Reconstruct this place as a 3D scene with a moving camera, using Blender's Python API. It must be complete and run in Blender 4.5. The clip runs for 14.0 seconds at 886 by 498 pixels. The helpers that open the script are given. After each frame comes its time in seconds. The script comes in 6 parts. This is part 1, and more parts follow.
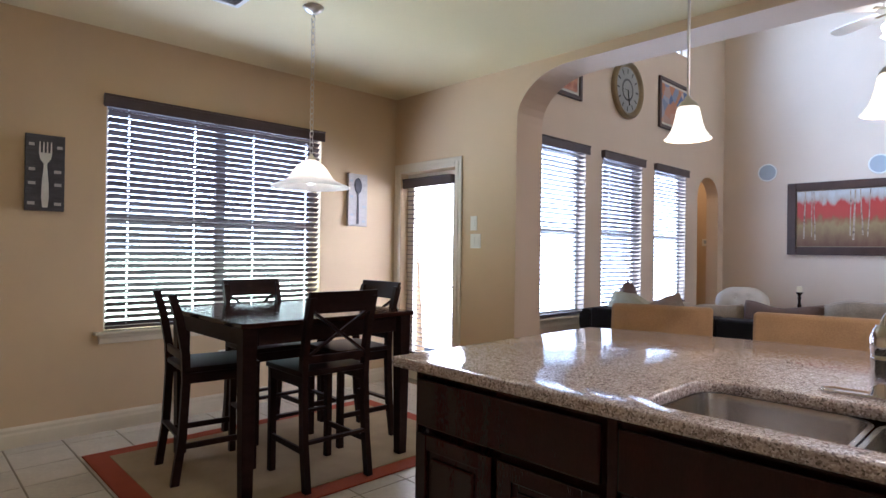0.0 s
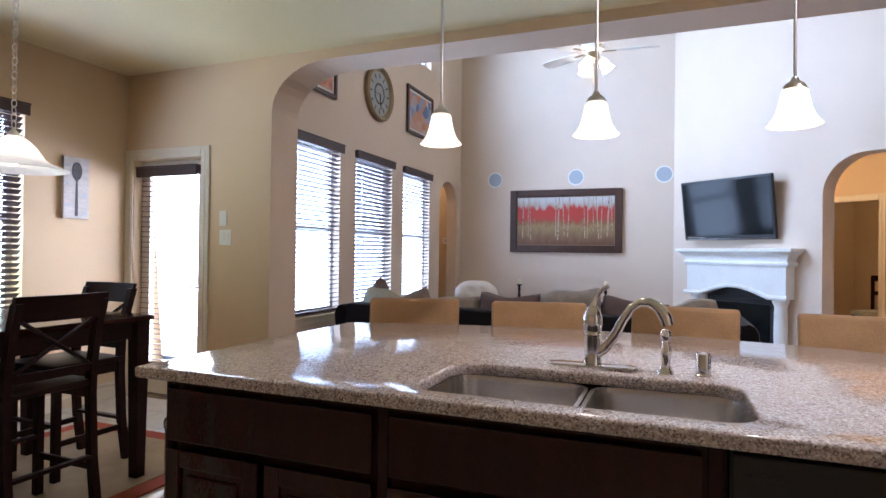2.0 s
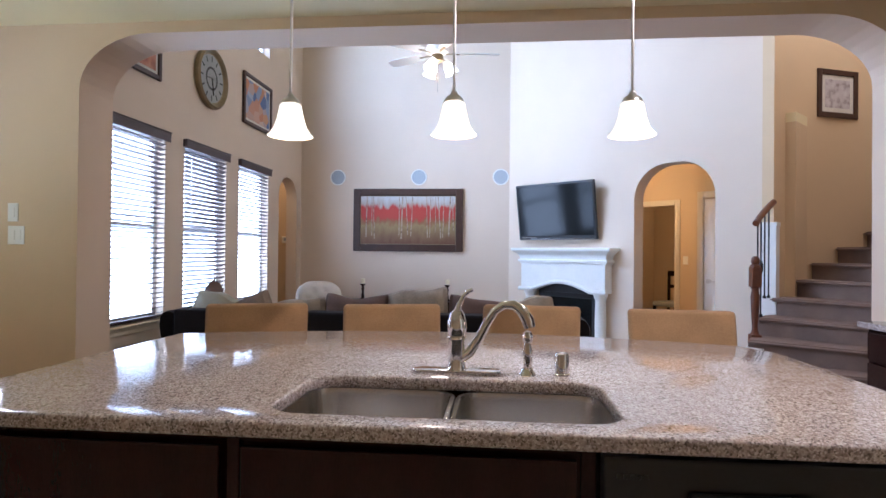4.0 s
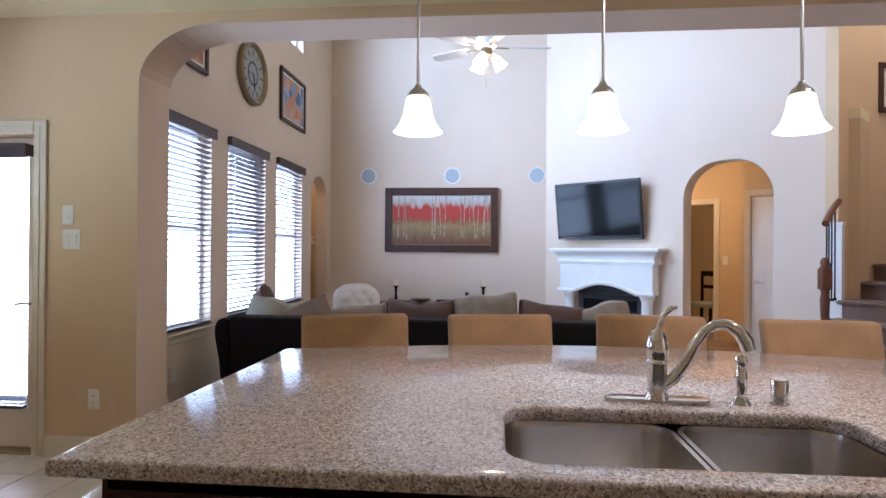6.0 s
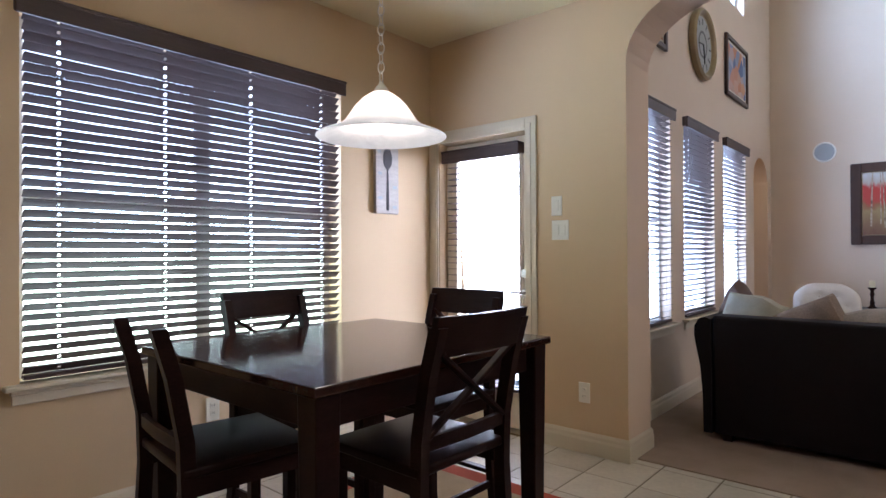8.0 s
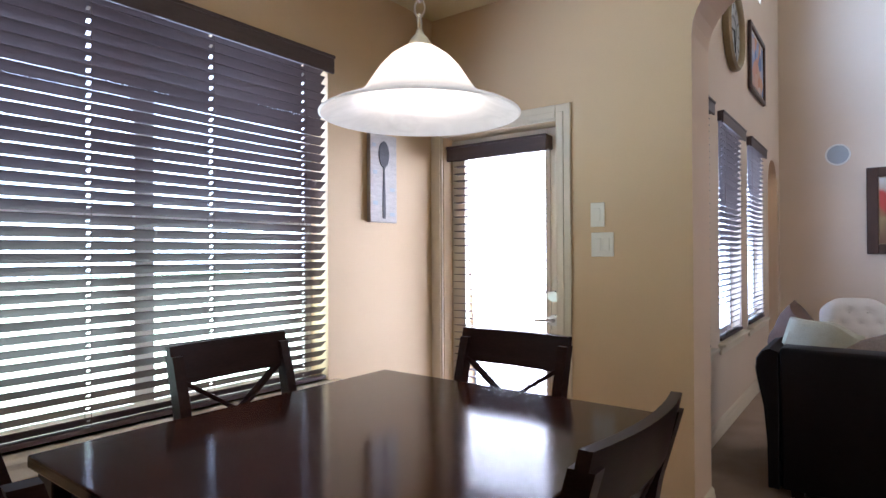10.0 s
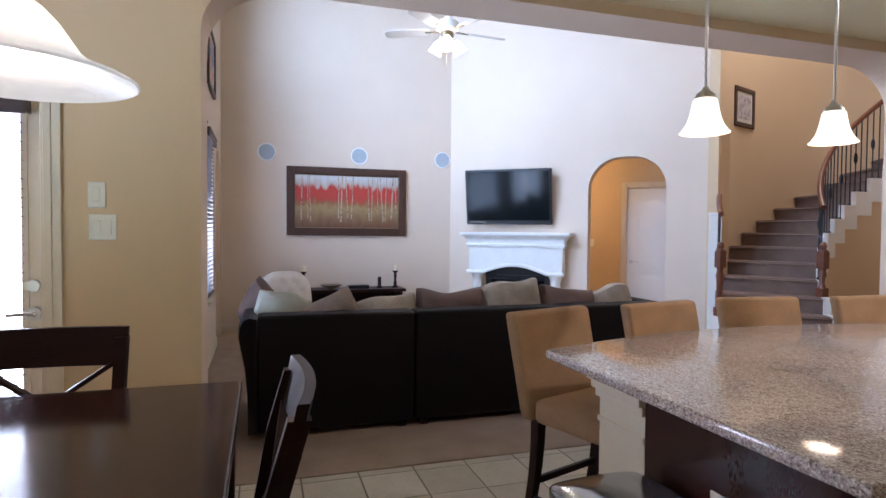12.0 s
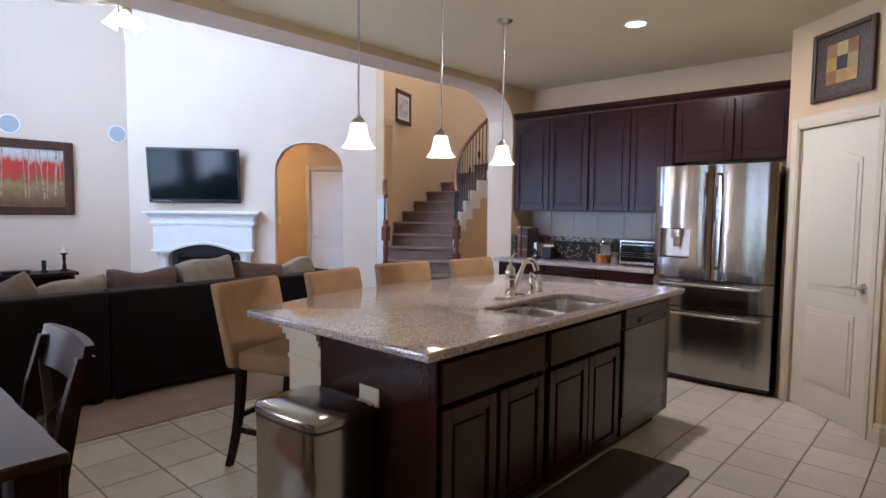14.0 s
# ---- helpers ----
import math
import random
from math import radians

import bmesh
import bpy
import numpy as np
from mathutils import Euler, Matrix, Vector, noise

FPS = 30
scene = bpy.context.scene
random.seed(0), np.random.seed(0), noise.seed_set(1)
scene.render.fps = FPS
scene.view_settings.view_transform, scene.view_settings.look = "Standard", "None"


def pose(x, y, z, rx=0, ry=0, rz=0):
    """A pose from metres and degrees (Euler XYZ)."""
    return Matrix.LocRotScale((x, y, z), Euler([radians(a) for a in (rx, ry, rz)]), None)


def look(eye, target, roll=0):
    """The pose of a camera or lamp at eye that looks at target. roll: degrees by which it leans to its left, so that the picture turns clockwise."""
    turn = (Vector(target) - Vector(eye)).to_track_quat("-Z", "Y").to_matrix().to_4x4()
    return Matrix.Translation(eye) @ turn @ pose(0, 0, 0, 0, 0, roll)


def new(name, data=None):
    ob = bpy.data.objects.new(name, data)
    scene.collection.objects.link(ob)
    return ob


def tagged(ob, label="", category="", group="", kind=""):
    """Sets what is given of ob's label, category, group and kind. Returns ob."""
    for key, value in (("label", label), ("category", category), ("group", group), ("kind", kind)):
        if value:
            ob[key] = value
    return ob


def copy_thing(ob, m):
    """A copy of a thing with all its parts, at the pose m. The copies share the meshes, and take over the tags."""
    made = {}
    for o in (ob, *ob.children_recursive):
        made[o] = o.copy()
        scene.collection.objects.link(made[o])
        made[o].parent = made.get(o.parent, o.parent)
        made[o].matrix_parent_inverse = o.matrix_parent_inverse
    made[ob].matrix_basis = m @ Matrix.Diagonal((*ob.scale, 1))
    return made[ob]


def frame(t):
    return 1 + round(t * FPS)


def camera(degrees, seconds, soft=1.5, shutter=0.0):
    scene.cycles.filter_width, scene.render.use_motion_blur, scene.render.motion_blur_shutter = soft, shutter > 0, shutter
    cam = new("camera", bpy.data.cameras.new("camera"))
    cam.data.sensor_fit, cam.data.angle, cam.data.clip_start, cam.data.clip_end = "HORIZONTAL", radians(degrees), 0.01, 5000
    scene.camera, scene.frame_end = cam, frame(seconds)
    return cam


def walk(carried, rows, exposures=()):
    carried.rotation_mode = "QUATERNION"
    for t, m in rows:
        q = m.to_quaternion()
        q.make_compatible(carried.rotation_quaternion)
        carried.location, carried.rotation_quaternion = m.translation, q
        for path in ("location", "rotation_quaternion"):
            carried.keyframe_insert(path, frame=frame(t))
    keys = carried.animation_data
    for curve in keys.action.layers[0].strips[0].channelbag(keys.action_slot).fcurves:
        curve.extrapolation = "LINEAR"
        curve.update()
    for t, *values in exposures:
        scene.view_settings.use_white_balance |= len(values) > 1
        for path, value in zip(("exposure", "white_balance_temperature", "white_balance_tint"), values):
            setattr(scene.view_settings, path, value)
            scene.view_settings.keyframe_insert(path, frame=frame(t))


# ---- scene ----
cam = camera(75.0, 14.0, soft=1.5)
PATH = [
    (0, (0.561, 0.618, 1.289), (1.948, 2.059, 1.298), 0.8),
    (0.5, (0.551, 0.613, 1.291), (2.124, 1.848, 1.301), 0.9),
    (1, (0.534, 0.621, 1.28), (2.248, 1.651, 1.291), 0.9),
    (1.5, (0.53, 0.643, 1.278), (2.334, 1.506, 1.294), 0.8),
    (2, (0.537, 0.676, 1.277), (2.398, 1.41, 1.292), 0.7),
    (2.5, (0.55, 0.718, 1.285), (2.462, 1.305, 1.298), 0.7),
    (3, (0.572, 0.717, 1.281), (2.522, 1.16, 1.296), 0.7),
    (3.5, (0.605, 0.741, 1.285), (2.581, 1.049, 1.299), 0.6),
    (3.7, (0.619, 0.756, 1.286), (2.602, 1.013, 1.301), 0.6),
    (5.8, (0.771, 1.233, 1.342), (2.769, 1.314, 1.348), 0.5),
    (6, (0.811, 1.354, 1.325), (2.803, 1.537, 1.333), 0.4),
    (6.5, (0.873, 1.58, 1.319), (2.814, 2.06, 1.321), 0.4),
    (7, (0.938, 1.799, 1.298), (2.76, 2.623, 1.301), 0.1),
    (7.5, (0.94, 1.997, 1.278), (2.592, 3.125, 1.284), -0.1),
    (8, (0.968, 2.21, 1.244), (2.485, 3.513, 1.257), -0.3),
    (8.2, (0.999, 2.301, 1.234), (2.458, 3.669, 1.253), -0.3),
    (10.5, (1.408, 3.002, 1.36), (3.139, 4.004, 1.369), -0.2),
    (11, (1.355, 3.091, 1.348), (3.321, 3.456, 1.359), 0.1),
    (11.5, (1.274, 3.25, 1.378), (3.254, 2.965, 1.377), 0.6),
    (12, (1.097, 3.305, 1.376), (3.005, 2.708, 1.317), 0.5),
    (12.5, (0.809, 3.468, 1.406), (2.584, 2.558, 1.266), 0.6),
    (13, (0.662, 3.598, 1.428), (2.261, 2.407, 1.271), 0.7),
    (13.5, (0.548, 3.688, 1.445), (2.012, 2.334, 1.289), 0.7),
    (14, (0.446, 3.718, 1.437), (1.788, 2.242, 1.3), 0.6),
]
walk(cam, [(t, look(eye, target, roll)) for t, eye, target, roll in PATH], [(0.0, 0.06, 5200, 20), (14.0, 0.06, 5200, 20)])

# ---------------- world and light ----------------
world = bpy.data.worlds.new("world")
scene.world = world
world.use_nodes = True
wn = world.node_tree.nodes
sky = wn.new("ShaderNodeTexSky")
sky.sky_type = "NISHITA"
sky.sun_disc = False
sky.sun_elevation, sky.sun_rotation = radians(52), radians(215)
wn["Background"].inputs["Strength"].default_value = 0.15
world.node_tree.links.new(sky.outputs["Color"], wn["Background"].inputs["Color"])

sun = new("sun", bpy.data.lights.new("sun", "SUN"))
sun.data.energy, sun.data.angle, sun.data.color = 3.5, radians(0.6), (1.0, 0.95, 0.86)
sun.matrix_world = look((0, 0, 20), (8.0, 11.4, 2.0))


def area_lamp(name, eye, target, w, h, watts, color, spread=180):
    ob = new(name, bpy.data.lights.new(name, "AREA"))
    ob.data.shape, ob.data.size, ob.data.size_y = "RECTANGLE", w, h
    ob.data.energy, ob.data.color, ob.data.spread = watts, color, radians(spread)
    ob.matrix_world = look(eye, target)
    return ob


def bulb(name, at, watts, color, radius=0.03):
    ob = new(name, bpy.data.lights.new(name, "POINT"))
    ob.data.energy, ob.data.color, ob.data.shadow_soft_size = watts, color, radius
    ob.location = at
    return ob


DAY = (0.72, 0.86, 1.0)
WARM = (1.0, 0.74, 0.46)
# daylight of the sky in the window openings
area_lamp("skylight_nook", (2.515, 5.31, 1.78), (2.515, 3.0, 1.78), 1.70, 1.04, 42, (0.80, 0.90, 1.0))
# light thrown up from the sunlit lawn
area_lamp("lawn_light_nook", (2.515, 5.31, 0.875), (2.515, 4.0, 0.875), 1.70, 0.76, 28, (0.88, 1.0, 0.76))
for wx in (5.21, 6.39, 7.57):
    area_lamp("skylight_living", (wx, 3.94, 1.50), (wx, 2.0, 1.5), 0.84, 1.84, 40, (0.74, 0.87, 1.0))
for wx in (5.21, 6.39, 7.57):
    area_lamp("skylight_high", (wx, 3.90, 4.38), (wx + 0.75, 2.0, 3.75), 0.80, 1.04, 43, (0.66, 0.83, 1.0), 120)
area_lamp("skylight_door", (4.44, 4.69, 1.12), (3.0, 4.69, 1.0), 0.58, 1.62, 50, (1.0, 0.98, 0.95))

# unseen fill lamp added high over the stairs to brighten them
area_lamp("stair_fill_light", (6.3, -2.9, 4.9), (6.3, -2.9, 0.0), 1.8, 1.8, 48, (1.0, 0.84, 0.66))

# ---------------- materials ----------------


def mat(name, color, rough=0.6, metal=0.0, var=0.08, scale=6.0, fine=120.0, bump=0.05, dist=0.002, coat=0.0, emit=0.0, emit_color=None, piece=0.0, stretch=None, spec=0.5, aniso=0.0):
    m = bpy.data.materials.new(name)
    m.use_nodes = True
    nt = m.node_tree
    n, link = nt.nodes, nt.links.new
    b = n["Principled BSDF"]
    b.inputs["Roughness"].default_value = rough
    b.inputs["Metallic"].default_value = metal
    b.inputs["Specular IOR Level"].default_value = spec
    if aniso:
        b.inputs["Anisotropic"].default_value = aniso
        b.inputs["Anisotropic Rotation"].default_value = 0.25
    if coat:
        b.inputs["Coat Weight"].default_value = coat
        b.inputs["Coat Roughness"].default_value = 0.08
    co = n.new("ShaderNodeTexCoord").outputs["Object"]
    if stretch:
        mp = n.new("ShaderNodeMapping")
        mp.inputs["Scale"].default_value = stretch
        link(co, mp.inputs["Vector"])
        co = mp.outputs["Vector"]
    big = n.new("ShaderNodeTexNoise")
    big.inputs["Scale"].default_value, big.inputs["Detail"].default_value = scale, 4
    small = n.new("ShaderNodeTexNoise")
    small.inputs["Scale"].default_value, small.inputs["Detail"].default_value = fine, 3
    link(co, big.inputs["Vector"])
    link(co, small.inputs["Vector"])
    add = n.new("ShaderNodeMath")
    add.operation = "ADD"
    link(big.outputs["Fac"], add.inputs[0])
    link(small.outputs["Fac"], add.inputs[1])
    ramp = n.new("ShaderNodeMapRange")
    ramp.inputs["From Min"].default_value, ramp.inputs["From Max"].default_value = 0.6, 1.4
    ramp.inputs["To Min"].default_value, ramp.inputs["To Max"].default_value = 1 - var, 1 + var
    link(add.outputs[0], ramp.inputs["Value"])
    value = ramp.outputs["Result"]
    if piece:
        info = n.new("ShaderNodeObjectInfo")
        pr = n.new("ShaderNodeMapRange")
        pr.inputs["To Min"].default_value, pr.inputs["To Max"].default_value = 1 - piece, 1 + piece
        link(info.outputs["Random"], pr.inputs["Value"])
        mul = n.new("ShaderNodeMath")
        mul.operation = "MULTIPLY"
        link(value, mul.inputs[0])
        link(pr.outputs["Result"], mul.inputs[1])
        value = mul.outputs[0]
    hsv = n.new("ShaderNodeHueSaturation")
    hsv.inputs["Color"].default_value = (*color, 1)
    link(value, hsv.inputs["Value"])
    link(hsv.outputs["Color"], b.inputs["Base Color"])
    if bump:
        bp = n.new("ShaderNodeBump")
        bp.inputs["Strength"].default_value, bp.inputs["Distance"].default_value = bump, dist
        link(small.outputs["Fac"], bp.inputs["Height"])
        link(bp.outputs["Normal"], b.inputs["Normal"])
    if emit:
        b.inputs["Emission Color"].default_value = (*(emit_color or color), 1)
        b.inputs["Emission Strength"].default_value = emit
    return m


def mat_mix(name, colors, stops, scale, rough, bump=0.0, dist=0.002, detail=4, coat=0.0, voronoi=False, second=0.0, metal=0.0):
    """A mottled surface: a noise or cell pattern through a colour ramp."""
    m = bpy.data.materials.new(name)
    m.use_nodes = True
    n, link = m.node_tree.nodes, m.node_tree.links.new
    b = n["Principled BSDF"]
    b.inputs["Roughness"].default_value = rough
    b.inputs["Metallic"].default_value = metal
    if coat:
        b.inputs["Coat Weight"].default_value = coat
        b.inputs["Coat Roughness"].default_value = 0.05
    co = n.new("ShaderNodeTexCoord").outputs["Object"]
    tex = n.new("ShaderNodeTexVoronoi" if voronoi else "ShaderNodeTexNoise")
    tex.inputs["Scale"].default_value = scale
    link(co, tex.inputs["Vector"])
    if voronoi:
        sep = n.new("ShaderNodeSeparateColor")
        link(tex.outputs["Color"], sep.inputs["Color"])
        fac = sep.outputs["Red"]
    else:
        tex.inputs["Detail"].default_value = detail
        fac = tex.outputs["Fac"]
    if second:
        t2 = n.new("ShaderNodeTexNoise")
        t2.inputs["Scale"].default_value, t2.inputs["Detail"].default_value = second, 3
        link(co, t2.inputs["Vector"])
        mx = n.new("ShaderNodeMath")
        mx.operation = "MULTIPLY_ADD"
        mx.inputs[1].default_value, mx.inputs[2].default_value = 0.9, -0.45
        link(t2.outputs["Fac"], mx.inputs[0])
        ad = n.new("ShaderNodeMath")
        ad.operation = "ADD"
        link(fac, ad.inputs[0])
        link(mx.outputs[0], ad.inputs[1])
        fac = ad.outputs[0]
    r = n.new("ShaderNodeValToRGB")
    while len(r.color_ramp.elements) < len(colors):
        r.color_ramp.elements.new(0.5)
    for e, c, p in zip(r.color_ramp.elements, colors, stops):
        e.position, e.color = p, (*c, 1)
    link(fac, r.inputs["Fac"])
    link(r.outputs["Color"], b.inputs["Base Color"])
    if bump:
        bp = n.new("ShaderNodeBump")
        bp.inputs["Strength"].default_value, bp.inputs["Distance"].default_value = bump, dist
        link(fac, bp.inputs["Height"])
        link(bp.outputs["Normal"], b.inputs["Normal"])
    return m


def mat_glass(name, rough=0.0, color=(1, 1, 1)):
    m = bpy.data.materials.new(name)
    m.use_nodes = True
    b = m.node_tree.nodes["Principled BSDF"]
    b.inputs["Base Color"].default_value = (*color, 1)
    b.inputs["Roughness"].default_value = rough
    b.inputs["Transmission Weight"].default_value = 1.0
    b.inputs["IOR"].default_value = 1.45
    return m


def mat_lamp_glass(name, color, glow):
    """Milky glass that lets the bulb's light through, with faint swirls."""
    m = bpy.data.materials.new(name)
    m.use_nodes = True
    n, link = m.node_tree.nodes, m.node_tree.links.new
    b = n["Principled BSDF"]
    b.inputs["Roughness"].default_value = 0.25
    b.inputs["Emission Color"].default_value = (*color, 1)
    b.inputs["Emission Strength"].default_value = glow
    co = n.new("ShaderNodeTexCoord").outputs["Object"]
    swirl = n.new("ShaderNodeTexNoise")
    swirl.inputs["Scale"].default_value, swirl.inputs["Detail"].default_value, swirl.inputs["Distortion"].default_value = 9.0, 4, 2.5
    link(co, swirl.inputs["Vector"])
    tone = n.new("ShaderNodeMapRange")
    tone.inputs["To Min"].default_value, tone.inputs["To Max"].default_value = 0.82, 1.12
    link(swirl.outputs["Fac"], tone.inputs["Value"])
    hsv = n.new("ShaderNodeHueSaturation")
    hsv.inputs["Color"].default_value = (*color, 1)
    link(tone.outputs["Result"], hsv.inputs["Value"])
    link(hsv.outputs["Color"], b.inputs["Base Color"])
    tr = n.new("ShaderNodeBsdfTranslucent")
    link(hsv.outputs["Color"], tr.inputs["Color"])
    mx = n.new("ShaderNodeMixShader")
    mx.inputs["Fac"].default_value = 0.55
    link(b.outputs["BSDF"], mx.inputs[1])
    link(tr.outputs["BSDF"], mx.inputs[2])
    link(mx.outputs["Shader"], n["Material Output"].inputs["Surface"])
    return m


M_WALL = mat("tan_wall_paint", (0.64, 0.475, 0.285), 0.75, var=0.04, scale=2.0, fine=160, bump=0.12, dist=0.0015)
# the tan paint again, paled in colour for daylight on living room and arch
M_WALL_LIT = mat("wall_paint_daylit", (0.70, 0.58, 0.455), 0.75, var=0.04, scale=2.0, fine=160, bump=0.12, dist=0.0015)
M_ARCH = mat("arch_lining_daylit", (0.72, 0.56, 0.42), 0.7, var=0.04, scale=2.0, fine=160, bump=0.12, dist=0.0015)
M_CEIL = mat("ceiling_paint", (0.78, 0.68, 0.415), 0.85, var=0.04, scale=1.5, fine=120, bump=0.25, dist=0.003)
M_TRIM = mat("cream_trim_paint", (0.68, 0.60, 0.46), 0.45, var=0.04, scale=5, bump=0.03)
M_WHITE = mat("white_paint", (0.80, 0.79, 0.75), 0.45, var=0.03, scale=5, bump=0.03)
M_DOOR = mat("cream_door_paint", (0.74, 0.68, 0.56), 0.42, var=0.03, scale=5, bump=0.03)
M_PLASTIC = mat("ivory_plastic", (0.78, 0.75, 0.66), 0.35, var=0.02, bump=0.0)
M_TILE = mat("floor_tile_glaze", (0.60, 0.55, 0.47), 0.26, var=0.10, scale=5, fine=45, bump=0.06, dist=0.002, piece=0.07)
M_GROUT = mat("grout", (0.19, 0.16, 0.12), 0.9, var=0.15, scale=8, bump=0.2)
M_CARPET = mat("carpet_pile", (0.33, 0.245, 0.185), 0.95, var=0.25, scale=4, fine=260, bump=0.8, dist=0.006)
M_STAIRC = mat("stair_carpet", (0.20, 0.135, 0.105), 0.95, var=0.25, scale=6, fine=220, bump=0.8, dist=0.006)
M_ESPRESSO = mat("espresso_wood", (0.020, 0.0085, 0.0070), 0.36, var=0.35, scale=5, fine=60, bump=0.04, stretch=(1, 1, 4), spec=0.13)
M_TABLE = mat("dark_cherry_tabletop", (0.034, 0.012, 0.0085), 0.12, var=0.35, scale=4, fine=50, bump=0.02, stretch=(1, 8, 1), spec=0.26)
M_CAB = mat("dark_cherry_cabinet", (0.026, 0.0062, 0.0052), 0.23, var=0.25, scale=4, fine=50, bump=0.04, stretch=(5, 5, 1), spec=0.32)
M_FRAMEW = mat("dark_frame_wood", (0.055, 0.025, 0.015), 0.4, var=0.3, scale=8, fine=80, bump=0.08)
M_BLIND = mat("dark_brown_slat", (0.070, 0.046, 0.043), 0.4, var=0.25, scale=6, fine=80, bump=0.05, stretch=(1, 10, 10), spec=0.4)
M_RAIL = mat("red_brown_rail_wood", (0.13, 0.042, 0.018), 0.3, var=0.3, scale=8, fine=60, bump=0.05, coat=0.3)
M_GRANITE = mat_mix("pink_brown_granite", [(0.16, 0.132, 0.128), (0.34, 0.272, 0.258), (0.47, 0.39, 0.372), (0.57, 0.50, 0.485), (0.74, 0.69, 0.68)], [0.0, 0.22, 0.5, 0.78, 1.05], 230, 0.085, second=75, voronoi=True, coat=0.10)
M_STEEL = mat("brushed_steel", (0.46, 0.445, 0.43), 0.14, 1.0, var=0.05, scale=2, fine=60, bump=0.02, dist=0.001, stretch=(0.2, 0.2, 8), aniso=0.85)
M_CANSTEEL = mat("satin_steel", (0.38, 0.365, 0.35), 0.17, 1.0, var=0.06, scale=4, fine=90, bump=0.01, dist=0.001, stretch=(0.2, 0.2, 6))
M_SINK = mat("sink_steel", (0.52, 0.495, 0.47), 0.24, 1.0, var=0.08, scale=4, fine=120, bump=0.03, stretch=(0.1, 1, 1))
M_CHROME = mat("chrome", (0.75, 0.75, 0.76), 0.07, 1.0, var=0.02, bump=0.0)
M_NICKEL = mat("brushed_nickel", (0.66, 0.63, 0.59), 0.30, 1.0, var=0.04, bump=0.02)
M_BLACK = mat("black_plastic", (0.012, 0.012, 0.013), 0.35, var=0.2, bump=0.02)
M_IRON = mat("black_iron", (0.012, 0.011, 0.011), 0.4, 0.4, var=0.2, bump=0.05)
M_SCREEN = mat("tv_screen", (0.005, 0.007, 0.008), 0.10, var=0.1, bump=0.0, spec=0.3)
M_SUEDE = mat("tan_suede", (0.37, 0.225, 0.115), 0.85, var=0.22, scale=7, fine=180, bump=0.15, dist=0.001)
M_LEATHER = mat("dark_espresso_leather", (0.0065, 0.0045, 0.005), 0.55, spec=0.16, var=0.25, scale=6, fine=140, bump=0.25, dist=0.002)
M_PILLOW_T = mat("taupe_chenille", (0.25, 0.185, 0.135), 0.9, var=0.25, scale=14, fine=120, bump=0.4, dist=0.003)
M_PILLOW_T2 = mat("pale_taupe_chenille", (0.33, 0.27, 0.21), 0.9, var=0.25, scale=14, fine=120, bump=0.4, dist=0.003)
M_PILLOW_B = mat("brown_velvet", (0.125, 0.075, 0.058), 0.8, var=0.2, scale=10, fine=140, bump=0.3, dist=0.003)
M_PILLOW_L = mat("light_sage_fabric", (0.42, 0.41, 0.33), 0.9, var=0.12, scale=14, fine=140, bump=0.3, dist=0.003)
M_CREAMF = mat("cream_linen", (0.62, 0.56, 0.48), 0.9, var=0.08, scale=10, fine=240, bump=0.25, dist=0.002)
M_RUGIN = mat("tan_rug_weave", (0.36, 0.265, 0.145), 0.95, var=0.15, scale=8, fine=260, bump=0.5, dist=0.003)
M_RUGED = mat("terracotta_rug_border", (0.33, 0.060, 0.022), 0.95, var=0.15, scale=8, fine=260, bump=0.5, dist=0.003)
M_MANTEL = mat("white_cast_stone", (0.80, 0.80, 0.76), 0.7, var=0.07, scale=6, fine=60, bump=0.2, dist=0.003)
M_SOOT = mat("firebox_black", (0.02, 0.02, 0.022), 0.6, var=0.3, scale=8, bump=0.2)
M_SHADE = mat("lit_alabaster_glass", (0.95, 0.85, 0.68), 0.3, var=0.06, scale=14, bump=0.0, emit=1.2, emit_color=(1.0, 0.86, 0.62))
M_FANSHADE = mat("lit_white_glass", (0.95, 0.92, 0.86), 0.3, var=0.05, scale=14, bump=0.0, emit=5.0, emit_color=(1.0, 0.95, 0.86))
M_DARKSTEEL = mat("dark_brushed_steel", (0.12, 0.115, 0.115), 0.24, 1.0, var=0.06, scale=2, fine=60, bump=0.008, dist=0.001, stretch=(0.2, 0.2, 8), aniso=0.6)
M_SHADE2 = mat_lamp_glass("lit_swirl_glass", (0.92, 0.89, 0.84), 0.26)
M_BULB = mat("glowing_bulb", (1, 0.9, 0.75), 0.4, var=0.0, bump=0.0, emit=6, emit_color=(1.0, 0.86, 0.64))
M_CAN = mat("glowing_downlight", (1, 0.95, 0.9), 0.4, var=0.0, bump=0.0, emit=9, emit_color=(1.0, 0.93, 0.82))
M_BLADE = mat("white_fan_blade", (0.72, 0.68, 0.60), 0.4, var=0.04, bump=0.02)
M_SPEAKER = mat("speaker_mesh", (0.40, 0.44, 0.48), 0.7, var=0.05, fine=400, bump=0.3)
M_WINDOWF = mat("white_vinyl", (0.78, 0.78, 0.76), 0.4, var=0.03, bump=0.02)
M_GLASS = mat_glass("window_glass")
M_CORD = mat("blind_cord", (0.10, 0.07, 0.055), 0.8, var=0.1, bump=0.1)
M_WAX = mat("ivory_wax", (0.75, 0.66, 0.45), 0.5, var=0.05, bump=0.02)
M_MAT = mat("dark_brown_floor_mat", (0.055, 0.04, 0.038), 0.8, var=0.25, scale=8, fine=120, bump=0.3)
